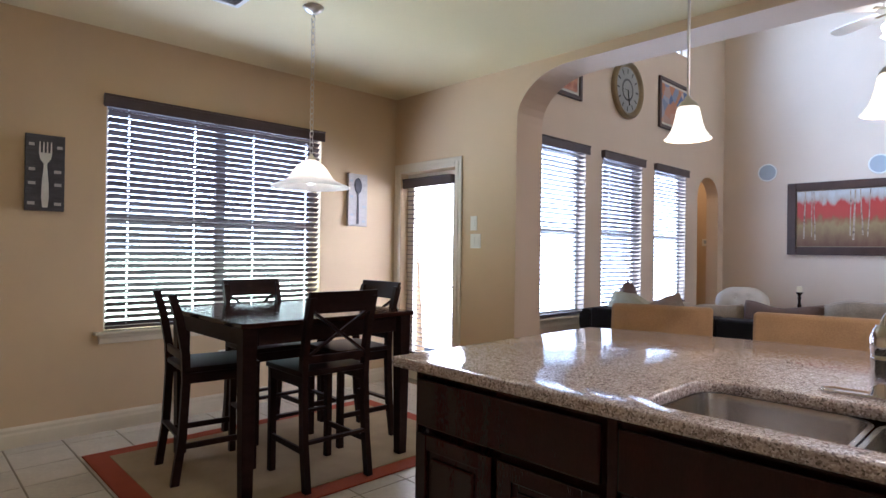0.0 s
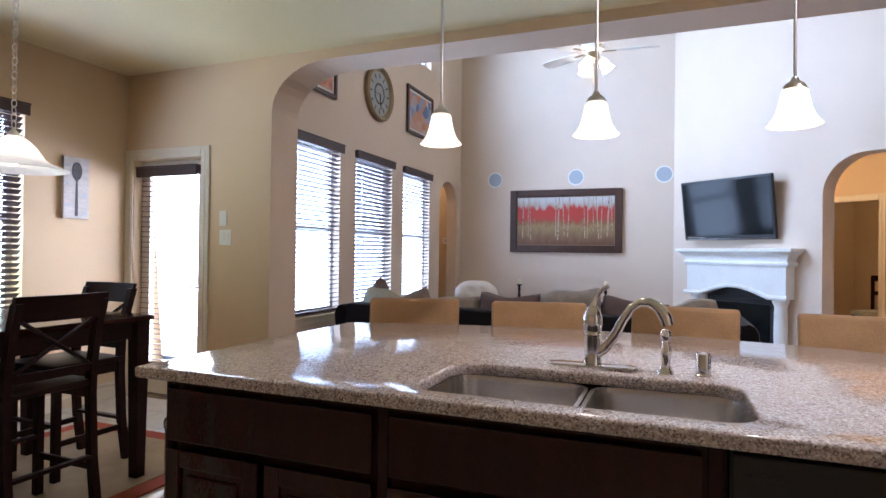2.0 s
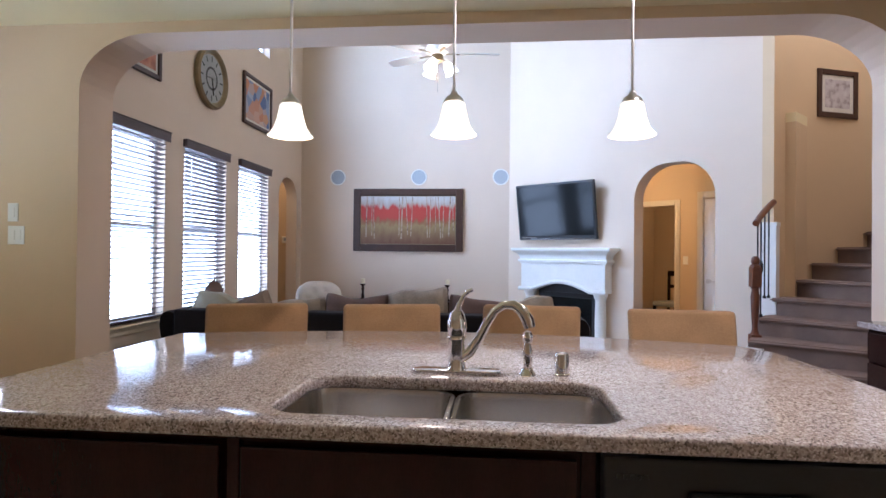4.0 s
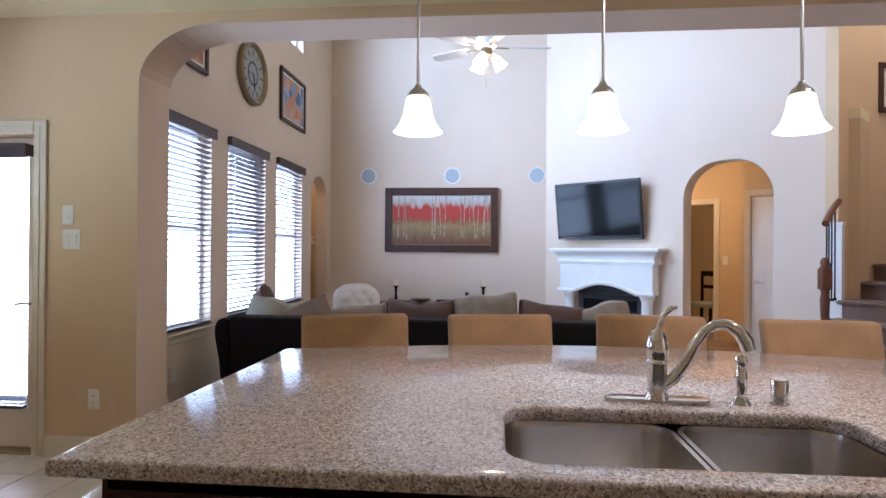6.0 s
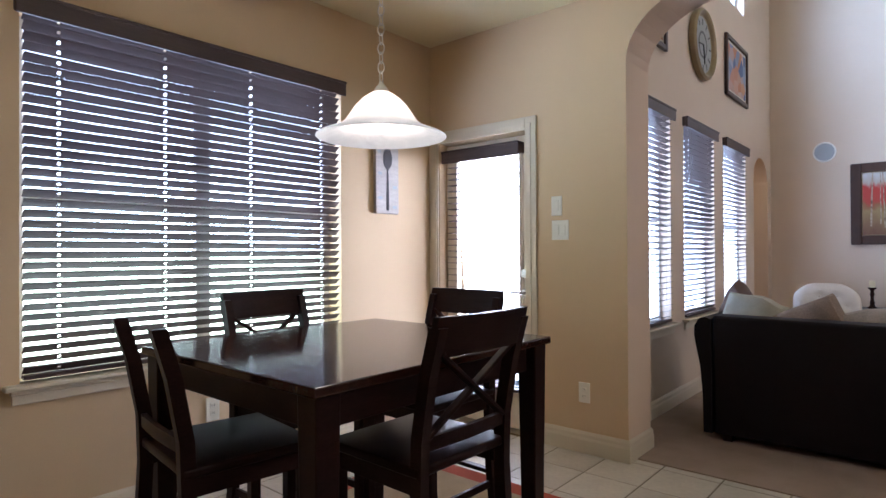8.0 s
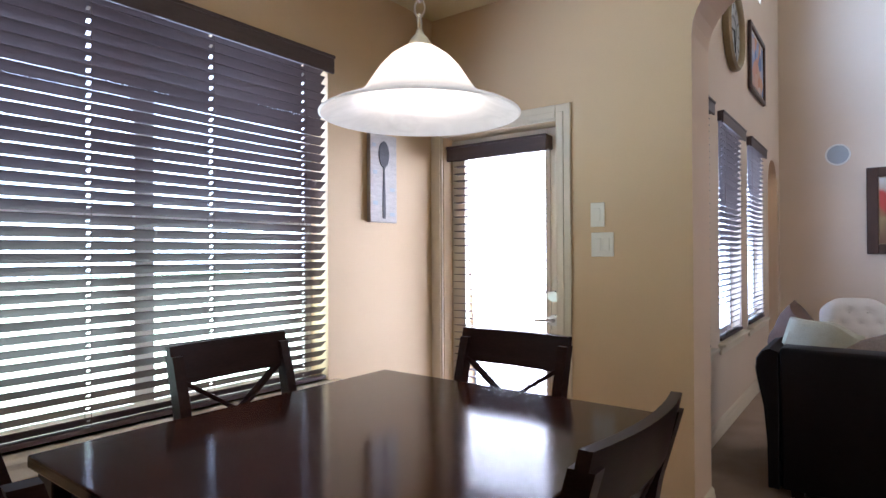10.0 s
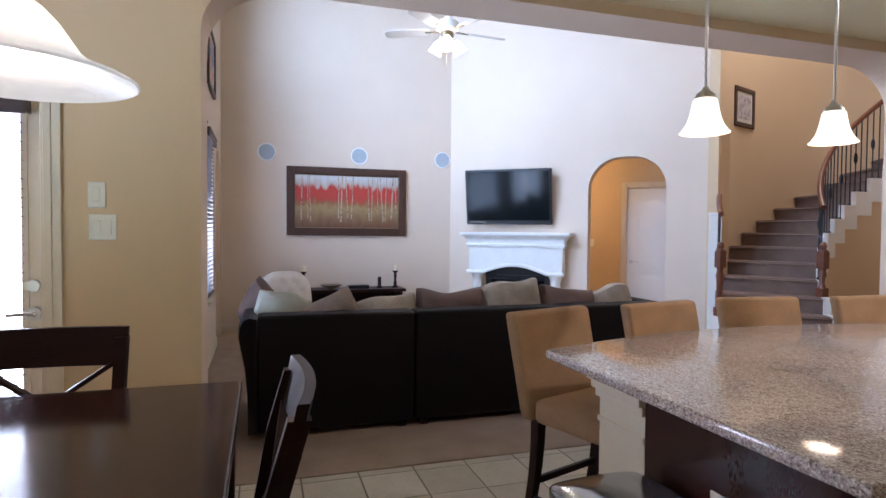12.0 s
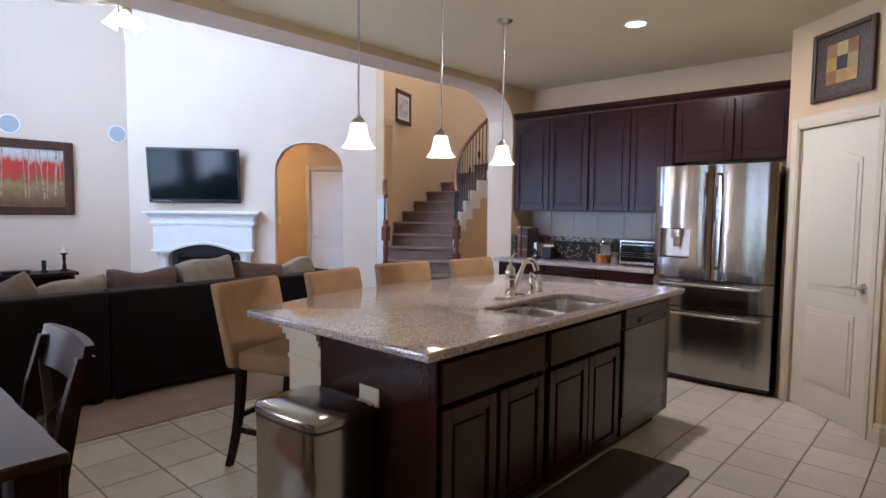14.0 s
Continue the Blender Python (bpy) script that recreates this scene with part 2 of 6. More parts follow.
M_GRASS = mat("lawn_grass", (0.11, 0.19, 0.045), 0.95, var=0.4, scale=1.2, fine=40, bump=0.6, dist=0.02)
M_PATIO = mat("patio_concrete", (0.50, 0.48, 0.44), 0.9, var=0.1, scale=2, fine=80, bump=0.2)
M_SPLASH = mat("backsplash_tile", (0.40, 0.34, 0.27), 0.3, var=0.1, scale=6, bump=0.04, piece=0.06)
M_MOSAIC = mat_mix("mosaic_glass", [(0.10, 0.08, 0.07), (0.38, 0.32, 0.26), (0.55, 0.52, 0.48), (0.22, 0.16, 0.12)], [0.1, 0.4, 0.65, 0.9], 60, 0.2, voronoi=True)
M_PAINTW = mat("off_white_print", (0.66, 0.63, 0.55), 0.6, var=0.12, scale=20, bump=0.1)
M_SLATEW = mat("weathered_dark_board", (0.07, 0.065, 0.07), 0.7, var=0.4, scale=10, fine=60, bump=0.25, stretch=(1, 1, 5))
M_PALEW = mat("weathered_white_board", (0.50, 0.46, 0.43), 0.7, var=0.2, scale=10, fine=60, bump=0.25, stretch=(1, 1, 5))
M_CLOCKF = mat("aged_grey_dial", (0.32, 0.33, 0.32), 0.6, var=0.15, scale=5, bump=0.1)
M_BRASS = mat("aged_brass", (0.26, 0.20, 0.11), 0.4, 0.7, var=0.2, scale=12, bump=0.08)

# ---------------- mesh helpers ----------------


def box(bm, x0, x1, y0, y1, z0, z1, bevel=0.0, seg=2):
    r = bmesh.ops.create_cube(bm, size=1.0)
    vs = r["verts"]
    bmesh.ops.scale(bm, vec=(x1 - x0, y1 - y0, z1 - z0), verts=vs)
    bmesh.ops.translate(bm, vec=((x0 + x1) / 2, (y0 + y1) / 2, (z0 + z1) / 2), verts=vs)
    if bevel:
        es = list({e for v in vs for e in v.link_edges})
        bmesh.ops.bevel(bm, geom=es, offset=bevel, segments=seg, affect="EDGES", profile=0.5)


def cyl(bm, p, q, r, r2=None, seg=16):
    """A round bar from p to q."""
    p, q = Vector(p), Vector(q)
    d = q - p
    m = Matrix.Translation((p + q) / 2) @ d.to_track_quat("Z", "Y").to_matrix().to_4x4()
    bmesh.ops.create_cone(bm, cap_ends=True, segments=seg, radius1=r, radius2=r if r2 is None else r2, depth=d.length, matrix=m)


def lathe(bm, profile, seg=32, at=(0, 0, 0)):
    """Turns (radius, height) points round the z axis."""
    rings = []
    for r, z in profile:
        rings.append([bm.verts.new((at[0] + r * math.cos(2 * math.pi * k / seg), at[1] + r * math.sin(2 * math.pi * k / seg), at[2] + z)) for k in range(seg)])
    for a, b in zip(rings, rings[1:]):
        for k in range(seg):
            bm.faces.new((a[k], a[(k + 1) % seg], b[(k + 1) % seg], b[k]))
    return rings


def tube(bm, pts, r, seg=10):
    """A bent pipe through the points; r is one radius or a list."""
    pts = [Vector(p) for p in pts]
    rs = r if isinstance(r, (list, tuple)) else [r] * len(pts)
    rings = []
    for i, p in enumerate(pts):
        d = (pts[min(i + 1, len(pts) - 1)] - pts[max(i - 1, 0)]).normalized()
        side = d.cross(Vector((0, 0, 1)))
        side = side.normalized() if side.length > 1e-4 else Vector((1, 0, 0))
        up = side.cross(d)
        rings.append([bm.verts.new(p + rs[i] * (math.cos(2 * math.pi * k / seg) * side + math.sin(2 * math.pi * k / seg) * up)) for k in range(seg)])
    for a, b in zip(rings, rings[1:]):
        for k in range(seg):
            bm.faces.new((a[k], a[(k + 1) % seg], b[(k + 1) % seg], b[k]))
    bm.faces.new(rings[0][::-1])
    bm.faces.new(rings[-1])


def prism(bm, outline, z0, z1, m=None, bevel=0.0):
    """Extrudes an outline of (x, y) from z0 to z1."""
    lo = [bm.verts.new((x, y, z0)) for x, y in outline]
    hi = [bm.verts.new((x, y, z1)) for x, y in outline]
    fs = [bm.faces.new(lo[::-1]), bm.faces.new(hi)]
    n = len(outline)
    for k in range(n):
        fs.append(bm.faces.new((lo[k], lo[(k + 1) % n], hi[(k + 1) % n], hi[k])))
    if bevel:
        es = list(fs[0].edges) + list(fs[1].edges)
        bmesh.ops.bevel(bm, geom=es, offset=bevel, segments=3, affect="EDGES", profile=0.5)
    if m is not None:
        bmesh.ops.transform(bm, matrix=m, verts=bm.verts[:])


def mesh_of(bm, name, material, smooth=False):
    bmesh.ops.recalc_face_normals(bm, faces=bm.faces[:])
    me = bpy.data.meshes.new(name)
    bm.to_mesh(me)
    bm.free()
    me.materials.append(material)
    if smooth:
        for p in me.polygons:
            p.use_smooth = abs(p.normal.z) < 0.9995 or p.area < 0.0003
        me.set_sharp_from_angle(angle=radians(38))
    return me


def part(name, bm, material, parent=None, label="", m=None, smooth=False):
    ob = new(name, mesh_of(bm, name, material, smooth))
    if m is not None:
        ob.matrix_basis = m
    if parent is not None:
        ob.parent = parent
    if label:
        tagged(ob, label)
    return ob


def bx(name, parent, material, x0, x1, y0, y1, z0, z1, bevel=0.004, label="", m=None):
    bm = bmesh.new()
    box(bm, x0, x1, y0, y1, z0, z1, bevel)
    return part(name, bm, material, parent, label, m)


def rod(name, parent, material, p, q, r, r2=None, seg=14, label=""):
    bm = bmesh.new()
    cyl(bm, p, q, r, r2, seg)
    return part(name, bm, material, parent, label, smooth=True)


def bar(name, parent, material, p, q, w, h, bevel=0.003, label=""):
    """A square bar from p to q, w wide across and h deep."""
    p, q = Vector(p), Vector(q)
    d = q - p
    bm = bmesh.new()
    box(bm, -w / 2, w / 2, -h / 2, h / 2, -d.length / 2, d.length / 2, bevel)
    turn = d.to_track_quat("Z", "Y").to_matrix().to_4x4()
    bmesh.ops.transform(bm, matrix=Matrix.Translation((p + q) / 2) @ turn, verts=bm.verts[:])
    return part(name, bm, material, parent, label)


def turned(name, parent, material, profile, at=(0, 0, 0), seg=28, label=""):
    bm = bmesh.new()
    lathe(bm, profile, seg, at)
    return part(name, bm, material, parent, label, smooth=True)


def thing(name, m, label, category, group="", kind=""):
    ob = new(name)
    ob.empty_display_size = 0.1
    ob.matrix_basis = m
    return tagged(ob, label, category, group, kind)


def arch_fill(bm, u0, u1, zt, rx, rz, w0, w1, n=10):
    """The two rounded upper corners of an opening u0..u1 that ends at zt, as solid pieces from w0 to w1 in depth (local y)."""
    for s, c in ((1, u0), (-1, u1)):
        arc = [(c + s * rx * (1 - math.cos(math.pi / 2 * k / n)), zt - rz + rz * math.sin(math.pi / 2 * k / n)) for k in range(n + 1)]
        ring = [(c, zt)] + arc[::-1][:-1] + [arc[0]]
        lo = [bm.verts.new((u, w0, z)) for u, z in ring]
        hi = [bm.verts.new((u, w1, z)) for u, z in ring]
        bm.faces.new(lo)
        bm.faces.new(hi[::-1])
        for k in range(len(ring)):
            j = (k + 1) % len(ring)
            bm.faces.new((lo[k], hi[k], hi[j], lo[j]))


def wall(name, p0, p1, thick, z0, z1, holes, material, label):
    """A wall from p0 to p1, its thickness to the left of that way. holes: (u0, u1, z0, z1, rx, rz)."""
    p0, p1 = Vector((*p0, 0)), Vector((*p1, 0))
    d = p1 - p0
    us = sorted({0.0, d.length, *[h[0] for h in holes], *[h[1] for h in holes]})
    zs = sorted({z0, z1, *[h[2] for h in holes], *[h[3] for h in holes]})
    bm = bmesh.new()
    for a, b in zip(us, us[1:]):
        run = None
        spans = []
        for c, e in zip(zs, zs[1:]):
            um, zm = (a + b) / 2, (c + e) / 2
            if any(h[0] < um < h[1] and h[2] < zm < h[3] for h in holes):
                run = None
                continue
            if run is None:
                run = [c, e]
                spans.append(run)
            else:
                run[1] = e
        for c, e in spans:
            box(bm, a, b, 0, thick, c, e)
    bmesh.ops.remove_doubles(bm, verts=bm.verts[:], dist=0.0005)
    for h in holes:
        if len(h) > 4 and h[4]:
            arch_fill(bm, h[0], h[1], h[3], h[4], h[5], 0.0, thick)
    turn = Matrix.Rotation(math.atan2(d.y, d.x), 4, "Z")
    return tagged(part(name, bm, material, None, "", Matrix.Translation(p0) @ turn), label, "wall", kind="structure")


def sweep(name, path, profile, material, parent=None, label="", category="", kind=""):
    """Runs a profile of (out, up) along a level path of (x, y), out to the right of the way; closed at its ends."""
    pts = [Vector((*p, 0)) for p in path]
    bm = bmesh.new()
    rows = []
    for i, p in enumerate(pts):
        a = (p - pts[i - 1]).normalized() if i else None
        b = (pts[i + 1] - p).normalized() if i + 1 < len(pts) else None
        na = Vector((a.y, -a.x, 0)) if a is not None else None
        nb = Vector((b.y, -b.x, 0)) if b is not None else None
        if na is None or nb is None:
            nrm = nb if na is None else na
        else:
            nrm = (na + nb).normalized()
            nrm = nrm / max(0.3, nrm.dot(na))
        rows.append([bm.verts.new(p + nrm * o + Vector((0, 0, u))) for o, u in profile])
    for r, s in zip(rows, rows[1:]):
        for k in range(len(profile)):
            j = (k + 1) % len(profile)
            bm.faces.new((r[k], r[j], s[j], s[k]))
    bm.faces.new(rows[0])
    bm.faces.new(rows[-1][::-1])
    ob = part(name, bm, material, parent, label)
    return tagged(ob, label, category, kind=kind) if category else ob

# ---------------- large structure ----------------
CEIL, HIGH = 2.81, 5.4
XA, XB = 4.25, 4.59          # wall between kitchen and living room
YN, YL, YS = 5.15, 3.83, -1.97
XE = 9.27
DA, DB = Vector((9.27, 0.64)), Vector((6.88, -2.02))   # diagonal fireplace wall
DD = (DB - DA).normalized()
M_DIAG = Matrix.Translation((DA.x, DA.y, 0)) @ Matrix.Rotation(math.atan2(DD.y, DD.x), 4, "Z")   # local x along the wall, local -y into the room

wall("wall_north_nook", (XA, YN), (-1.6, YN), -0.22, 0, CEIL, [(XA - 3.38, XA - 1.65, 0.70, 2.30)], M_WALL, "tan painted wall with a wide twin window")
arch_wall = wall("wall_door", (XA, 5.37), (XA, YS), XB - XA, 0, HIGH, [(0.31, 1.08, 0, 2.06), (5.37 - 3.60, 5.37 + 1.60, 0, 2.735, 0.50, 0.36)], M_WALL, "tan painted wall with a wide arched opening to the living room")
# arch lining and living room face: same paint, with daylight put into the colour
arch_wall.data.materials.append(M_WALL_LIT)
arch_wall.data.materials.append(M_ARCH)
for f in arch_wall.data.polygons:
    d = arch_wall.matrix_basis.to_3x3() @ f.normal
    c = arch_wall.matrix_basis @ f.center
    if d.x > 0.5 or (abs(d.x) < 0.5 and -1.65 < c.y < 3.65 and c.z < 2.9):
        f.material_index = 1 if d.x > 0.5 else 2
wall("wall_north_living", (XE, YL), (XB, YL), -0.16, 0, HIGH, [(XE - 9.08, XE - 8.37, 0, 2.36, 0.33, 0.30)] + [(XE - x - 0.86, XE - x, z0, z1) for x in (4.78, 5.96, 7.14) for z0, z1 in ((0.68, 2.32), (3.84, 4.95))], M_WALL_LIT, "tan painted wall in daylit tone with three tall windows")
wall("wall_east", (XE, DA.y - 0.1), (XE, YL + 0.16), -0.16, 0, HIGH, [], M_WALL_LIT, "tan painted high wall in daylit tone behind the painting")
wall("wall_fireplace", tuple(DA), tuple(DB), 0.22, 0, HIGH, [(2.02, 3.00, 0, 2.38, 0.42, 0.42)], M_WALL_LIT, "tan painted diagonal wall in daylit tone with fireplace and arched passage")
wall("wall_south", (XB, YS), (1.50, YS), 0.15, 0, CEIL, [], M_WALL, "tan painted kitchen wall behind the cabinets")
wall("wall_beside_fridge", (1.50, YS), (1.50, -1.335), 0.15, 0, CEIL, [], M_WALL, "tan painted short wall beside the refrigerator")
PA, PB = Vector((1.50, -1.335)), Vector((0.78, -0.697))
PL = (PB - PA).length
wall("wall_pantry", tuple(PA), tuple(PB), 0.12, 0, CEIL, [(0.14, 0.83, 0, 2.05)], M_WALL, "tan painted corner wall with the pantry door")
wall("wall_south_west", (0.78, -0.697), (-1.6, -0.697), 0.15, 0, CEIL, [], M_WALL, "tan painted kitchen wall")
wall("wall_west", (-1.6, -0.697), (-1.6, YN), 0.15, 0, CEIL, [], M_WALL, "tan painted kitchen wall")
wall("wall_stub_south", (XB, YS), (XB, -7.2), 0.15, 0, HIGH, [], M_WALL_LIT, "tan painted wall in daylit tone beside the stairs")
wall("wall_far_south", (XB, -7.2), (9.6, -7.2), -0.15, 0, HIGH, [], M_WALL_LIT, "tan painted wall in daylit tone behind the stairs")
# passage behind the small arch
wall("wall_passage_back", (9.6, 4.95), (8.0, 4.95), -0.12, 0, 2.7, [], M_WALL, "tan painted passage wall")
wall("wall_passage_east", (9.30, YL + 0.16), (9.30, 4.95), -0.12, 0, 2.7, [], M_WALL, "tan painted passage wall")
wall("wall_passage_west", (8.15, YL + 0.16), (8.15, 4.95), 0.12, 0, 2.7, [], M_WALL, "tan painted passage wall")


def slab(name, x0, x1, y0, y1, z0, z1, material, label, category):
    ob = bx(name, None, material, x0, x1, y0, y1, z0, z1, 0.0)
    return tagged(ob, label, category, kind="structure")


slab("ceiling", -1.75, XA, -2.12, 5.37, CEIL, CEIL + 0.12, M_CEIL, "flat painted kitchen ceiling", "ceiling")
slab("ceiling_living", XA, 9.7, -7.35, 5.1, HIGH, HIGH + 0.12, M_CEIL, "high painted living room ceiling", "ceiling")
slab("ceiling_passage", 8.0, 9.6, YL + 0.16, 5.1, 2.7, 2.76, M_CEIL, "low painted passage ceiling", "ceiling")
slab("floor_living", 4.345, 12.5, -7.3, 5.1, -0.10, 0.010, M_CARPET, "taupe wall-to-wall carpet", "carpet")
slab("ground", -60, 90, -60, 90, -0.35, -0.16, M_GRASS, "green mown lawn around the house", "lawn")
slab("patio", 4.70, 9.0, 4.05, 7.4, -0.16, -0.06, M_PATIO, "pale concrete patio outside the glass door", "patio")

BASE = [(0, 0), (0.016, 0), (0.016, 0.085), (0.012, 0.10), (0.012, 0.118), (0.004, 0.135), (0, 0.135)]


def baseboard(path):
    return sweep("baseboard", path, BASE, M_TRIM, None, "cream painted stepped baseboard", "baseboard", "structure")


baseboard([(-1.6, YN), (XA, YN)])
baseboard([(XA, 4.205), (XA, 3.60), (XB, 3.60), (XB, YL), (8.36, YL)])
baseboard([(XE, YL), (XE, DA.y), tuple(DA + DD * 0.33)])
baseboard([tuple(DA + DD * 1.83), tuple(DA + DD * 2.01)])
baseboard([tuple(DA + DD * 3.01), tuple(DB)])
baseboard([tuple(PB + (PA - PB).normalized() * 0.05), tuple(PB), (-1.6, -0.697)])

# windows: frame, sashes, sill with apron, blind


def window(name, cx, y, w, z0, z1, depth, panes, label):
    """Looks along +y; the room is at -y. Origin at the opening's lower middle."""
    t = thing(name, pose(cx, y, z0), label, "window", kind="structure")
    h = z1 - z0
    for x0, x1, a, b in ((-w / 2, -w / 2 + 0.045, 0, h), (w / 2 - 0.045, w / 2, 0, h), (-w / 2 + 0.045, w / 2 - 0.045, 0, 0.05), (-w / 2 + 0.045, w / 2 - 0.045, h - 0.05, h)):
        bx("window_frame", t, M_WINDOWF, x0, x1, depth - 0.07, depth - 0.01, a, b, 0.004)
    n = panes
    pw = (w - 0.09) / n
    for i in range(n):
        a = -w / 2 + 0.045 + i * pw
        if i:
            bx("mullion", t, M_WINDOWF, a - 0.04, a + 0.04, depth - 0.075, depth - 0.012, 0.05, h - 0.05, 0.004)
        bx("sash_rail", t, M_WINDOWF, a + (0.04 if i else 0), a + pw - (0.04 if i < n - 1 else 0), depth - 0.06, depth - 0.02, h / 2 - 0.025, h / 2 + 0.025, 0.004)
        for c, e in ((0.05, h / 2 - 0.025), (h / 2 + 0.025, h - 0.05)):
            g = bx("pane", t, M_GLASS, a + (0.04 if i else 0), a + pw - (0.04 if i < n - 1 else 0), depth - 0.042, depth - 0.038, c, e, 0.0)
            g.visible_shadow = False
    return t


def sill(parent, w):
    bm = bmesh.new()
    box(bm, -w / 2 - 0.06, w / 2 + 0.06, -0.055, 0.06, -0.022, 0.0, 0.006)
    part("window_sill", bm, M_TRIM, parent)
    bm = bmesh.new()
    box(bm, -w / 2 - 0.03, w / 2 + 0.03, -0.018, -0.001, -0.085, -0.022, 0.004)
    box(bm, -w / 2 - 0.035, w / 2 + 0.035, -0.026, -0.001, -0.045, -0.022, 0.004)
    part("apron", bm, M_TRIM, parent)



def blind(name, m, w, h, tilt, cords, label, mount=0.0, gap=0.043):
    """Hangs in the local xz plane, room at -y, origin at the lower middle."""
    t = thing(name, m, label, "window blind", "wooden blinds")
    bm = bmesh.new()
    box(bm, -w / 2 - 0.03, w / 2 + 0.03, mount - 0.052, mount - 0.036, h - 0.032, h + 0.058, 0.005)
    box(bm, -w / 2 - 0.032, w / 2 + 0.032, mount - 0.058, mount - 0.036, h + 0.044, h + 0.060, 0.004)
    for s in (-1, 1):
        box(bm, s * (w / 2 + 0.022) - 0.008, s * (w / 2 + 0.022) + 0.008, mount - 0.036, mount + 0.03, h - 0.02, h + 0.058, 0.003)
    part("valance", bm, M_BLIND, t)
    bx("bottom_rail", t, M_BLIND, -w / 2 + 0.006, w / 2 - 0.006, mount - 0.022, mount + 0.022, 0.006, 0.026, 0.004)
    n = int((h - 0.05) / gap)
    gap = (h - 0.065) / (n - 1)
    bm = bmesh.new()
    x0 = -w / 2 + 0.006
    for cx in cords:
        box(bm, x0, cx - 0.007, -0.025, 0.025, -0.0014, 0.0014)
        box(bm, cx - 0.007, cx + 0.007, -0.025, -0.009, -0.0014, 0.0014)
        box(bm, cx - 0.007, cx + 0.007, 0.009, 0.025, -0.0014, 0.0014)
        x0 = cx + 0.007
    box(bm, x0, w / 2 - 0.006, -0.025, 0.025, -0.0014, 0.0014)
    me = mesh_of(bm, "slat", M_BLIND)
    for k in range(n):
        o = new("slat", me)
        o.parent = t
        o.matrix_basis = pose(random.uniform(-0.001, 0.001), mount, 0.045 + gap * k, tilt + random.uniform(-1.5, 1.5), random.uniform(-0.12, 0.12), 0)
    for cx in cords:
        for dy in (-0.027, 0.027):
            rod("ladder_cord", t, M_CORD, (cx, mount + dy, 0.02), (cx, mount + dy, h - 0.01), 0.0010, seg=6)
    return t


w1 = window("window_nook", 2.515, YN, 1.73, 0.70, 2.30, 0.20, 2, "white vinyl twin window over the dining nook")
sill(w1, 1.73)
blind("wooden_blind", pose(2.515, YN + 0.02, 0.705), 1.71, 1.59, -40, (-0.715, -0.25, 0.228, 0.72), "dark brown wooden slat blind, lowered and half open")
for cx in (5.21, 6.39, 7.57):
    wl = window("window_living", cx, YL, 0.86, 0.68, 2.32, 0.15, 1, "white vinyl tall window")
    sill(wl, 0.86)
    blind("wooden_blind", pose(cx, YL + 0.01, 0.685), 0.85, 1.63, {5.21: -15, 6.39: -31, 7.57: -15}[cx], (-0.28, 0.28), "dark brown wooden slat blind, lowered and open")
    window("window_high", cx, YL, 0.86, 3.84, 4.95, 0.15, 1, "white vinyl high window under the ceiling")

# glass door with blind
door = thing("door_patio", pose(XA, 4.68, 0.0, 0, 0, -90), "cream patio door with full glass and a dark blind", "door", kind="structure")
DW = 0.77


def casing(parent, w, h, cw, material, y=-0.016):
    for s in (-1, 1):
        bm = bmesh.new()
        a, b = sorted((s * w / 2, s * (w / 2 + cw)))
        box(bm, a, b, y, 0.0, 0, h + cw, 0.004)
        a, b = sorted((s * (w / 2 + 0.012), s * (w / 2 + cw * 0.55)))
        box(bm, a, b, y - 0.006, y + 0.002, 0, h + cw * 0.5, 0.003)
        part("casing", bm, material, parent)
    bm = bmesh.new()
    box(bm, -w / 2, w / 2, y, 0.0, h, h + cw, 0.004)
    box(bm, -w / 2, w / 2, y - 0.006, y + 0.002, h + 0.012, h + cw * 0.55, 0.003)
    part("head_casing", bm, material, parent)


casing(door, DW, 2.06, 0.085, M_TRIM)
bm = bmesh.new()
for x0, x1, a, b in ((-DW / 2, -DW / 2 + 0.10, 0.02, 2.05), (DW / 2 - 0.10, DW / 2, 0.02, 2.05), (-DW / 2 + 0.10, DW / 2 - 0.10, 0.02, 0.27), (-DW / 2 + 0.10, DW / 2 - 0.10, 1.94, 2.05)):
    box(bm, x0, x1, 0.09, 0.135, a, b, 0.003)
part("door_leaf", bm, M_DOOR, door)
bm = bmesh.new()
for x0, x1, a, b in ((-DW / 2 + 0.08, -DW / 2 + 0.11, 0.25, 1.96), (DW / 2 - 0.11, DW / 2 - 0.08, 0.25, 1.96), (-DW / 2 + 0.11, DW / 2 - 0.11, 0.25, 0.28), (-DW / 2 + 0.11, DW / 2 - 0.11, 1.93, 1.96)):
    box(bm, x0, x1, 0.078, 0.091, a, b, 0.003)
part("glazing_bead", bm, M_DOOR, door)
g = bx("pane", door, M_GLASS, -DW / 2 + 0.10, DW / 2 - 0.10, 0.110, 0.115, 0.27, 1.94, 0.0)
g.visible_shadow = False
bx("threshold", door, M_BRASS, -DW / 2, DW / 2, 0.0, 0.16, 0.0, 0.018, 0.003, "dark bronze threshold")
rod("deadbolt", door, M_NICKEL, (0.325, 0.09, 1.10), (0.325, 0.065, 1.10), 0.03, seg=20, label="brushed nickel deadbolt")
lv = part("door_handle", bmesh.new(), M_NICKEL, door, "brushed nickel lever handle")
bm = bmesh.new()
cyl(bm, (0.325, 0.09, 0.965), (0.325, 0.07, 0.965), 0.032, seg=20)
cyl(bm, (0.325, 0.07, 0.965), (0.325, 0.035, 0.965), 0.011)
tube(bm, [(0.33, 0.035, 0.965), (0.29, 0.033, 0.968), (0.24, 0.036, 0.965), (0.225, 0.040, 0.962)], 0.009)
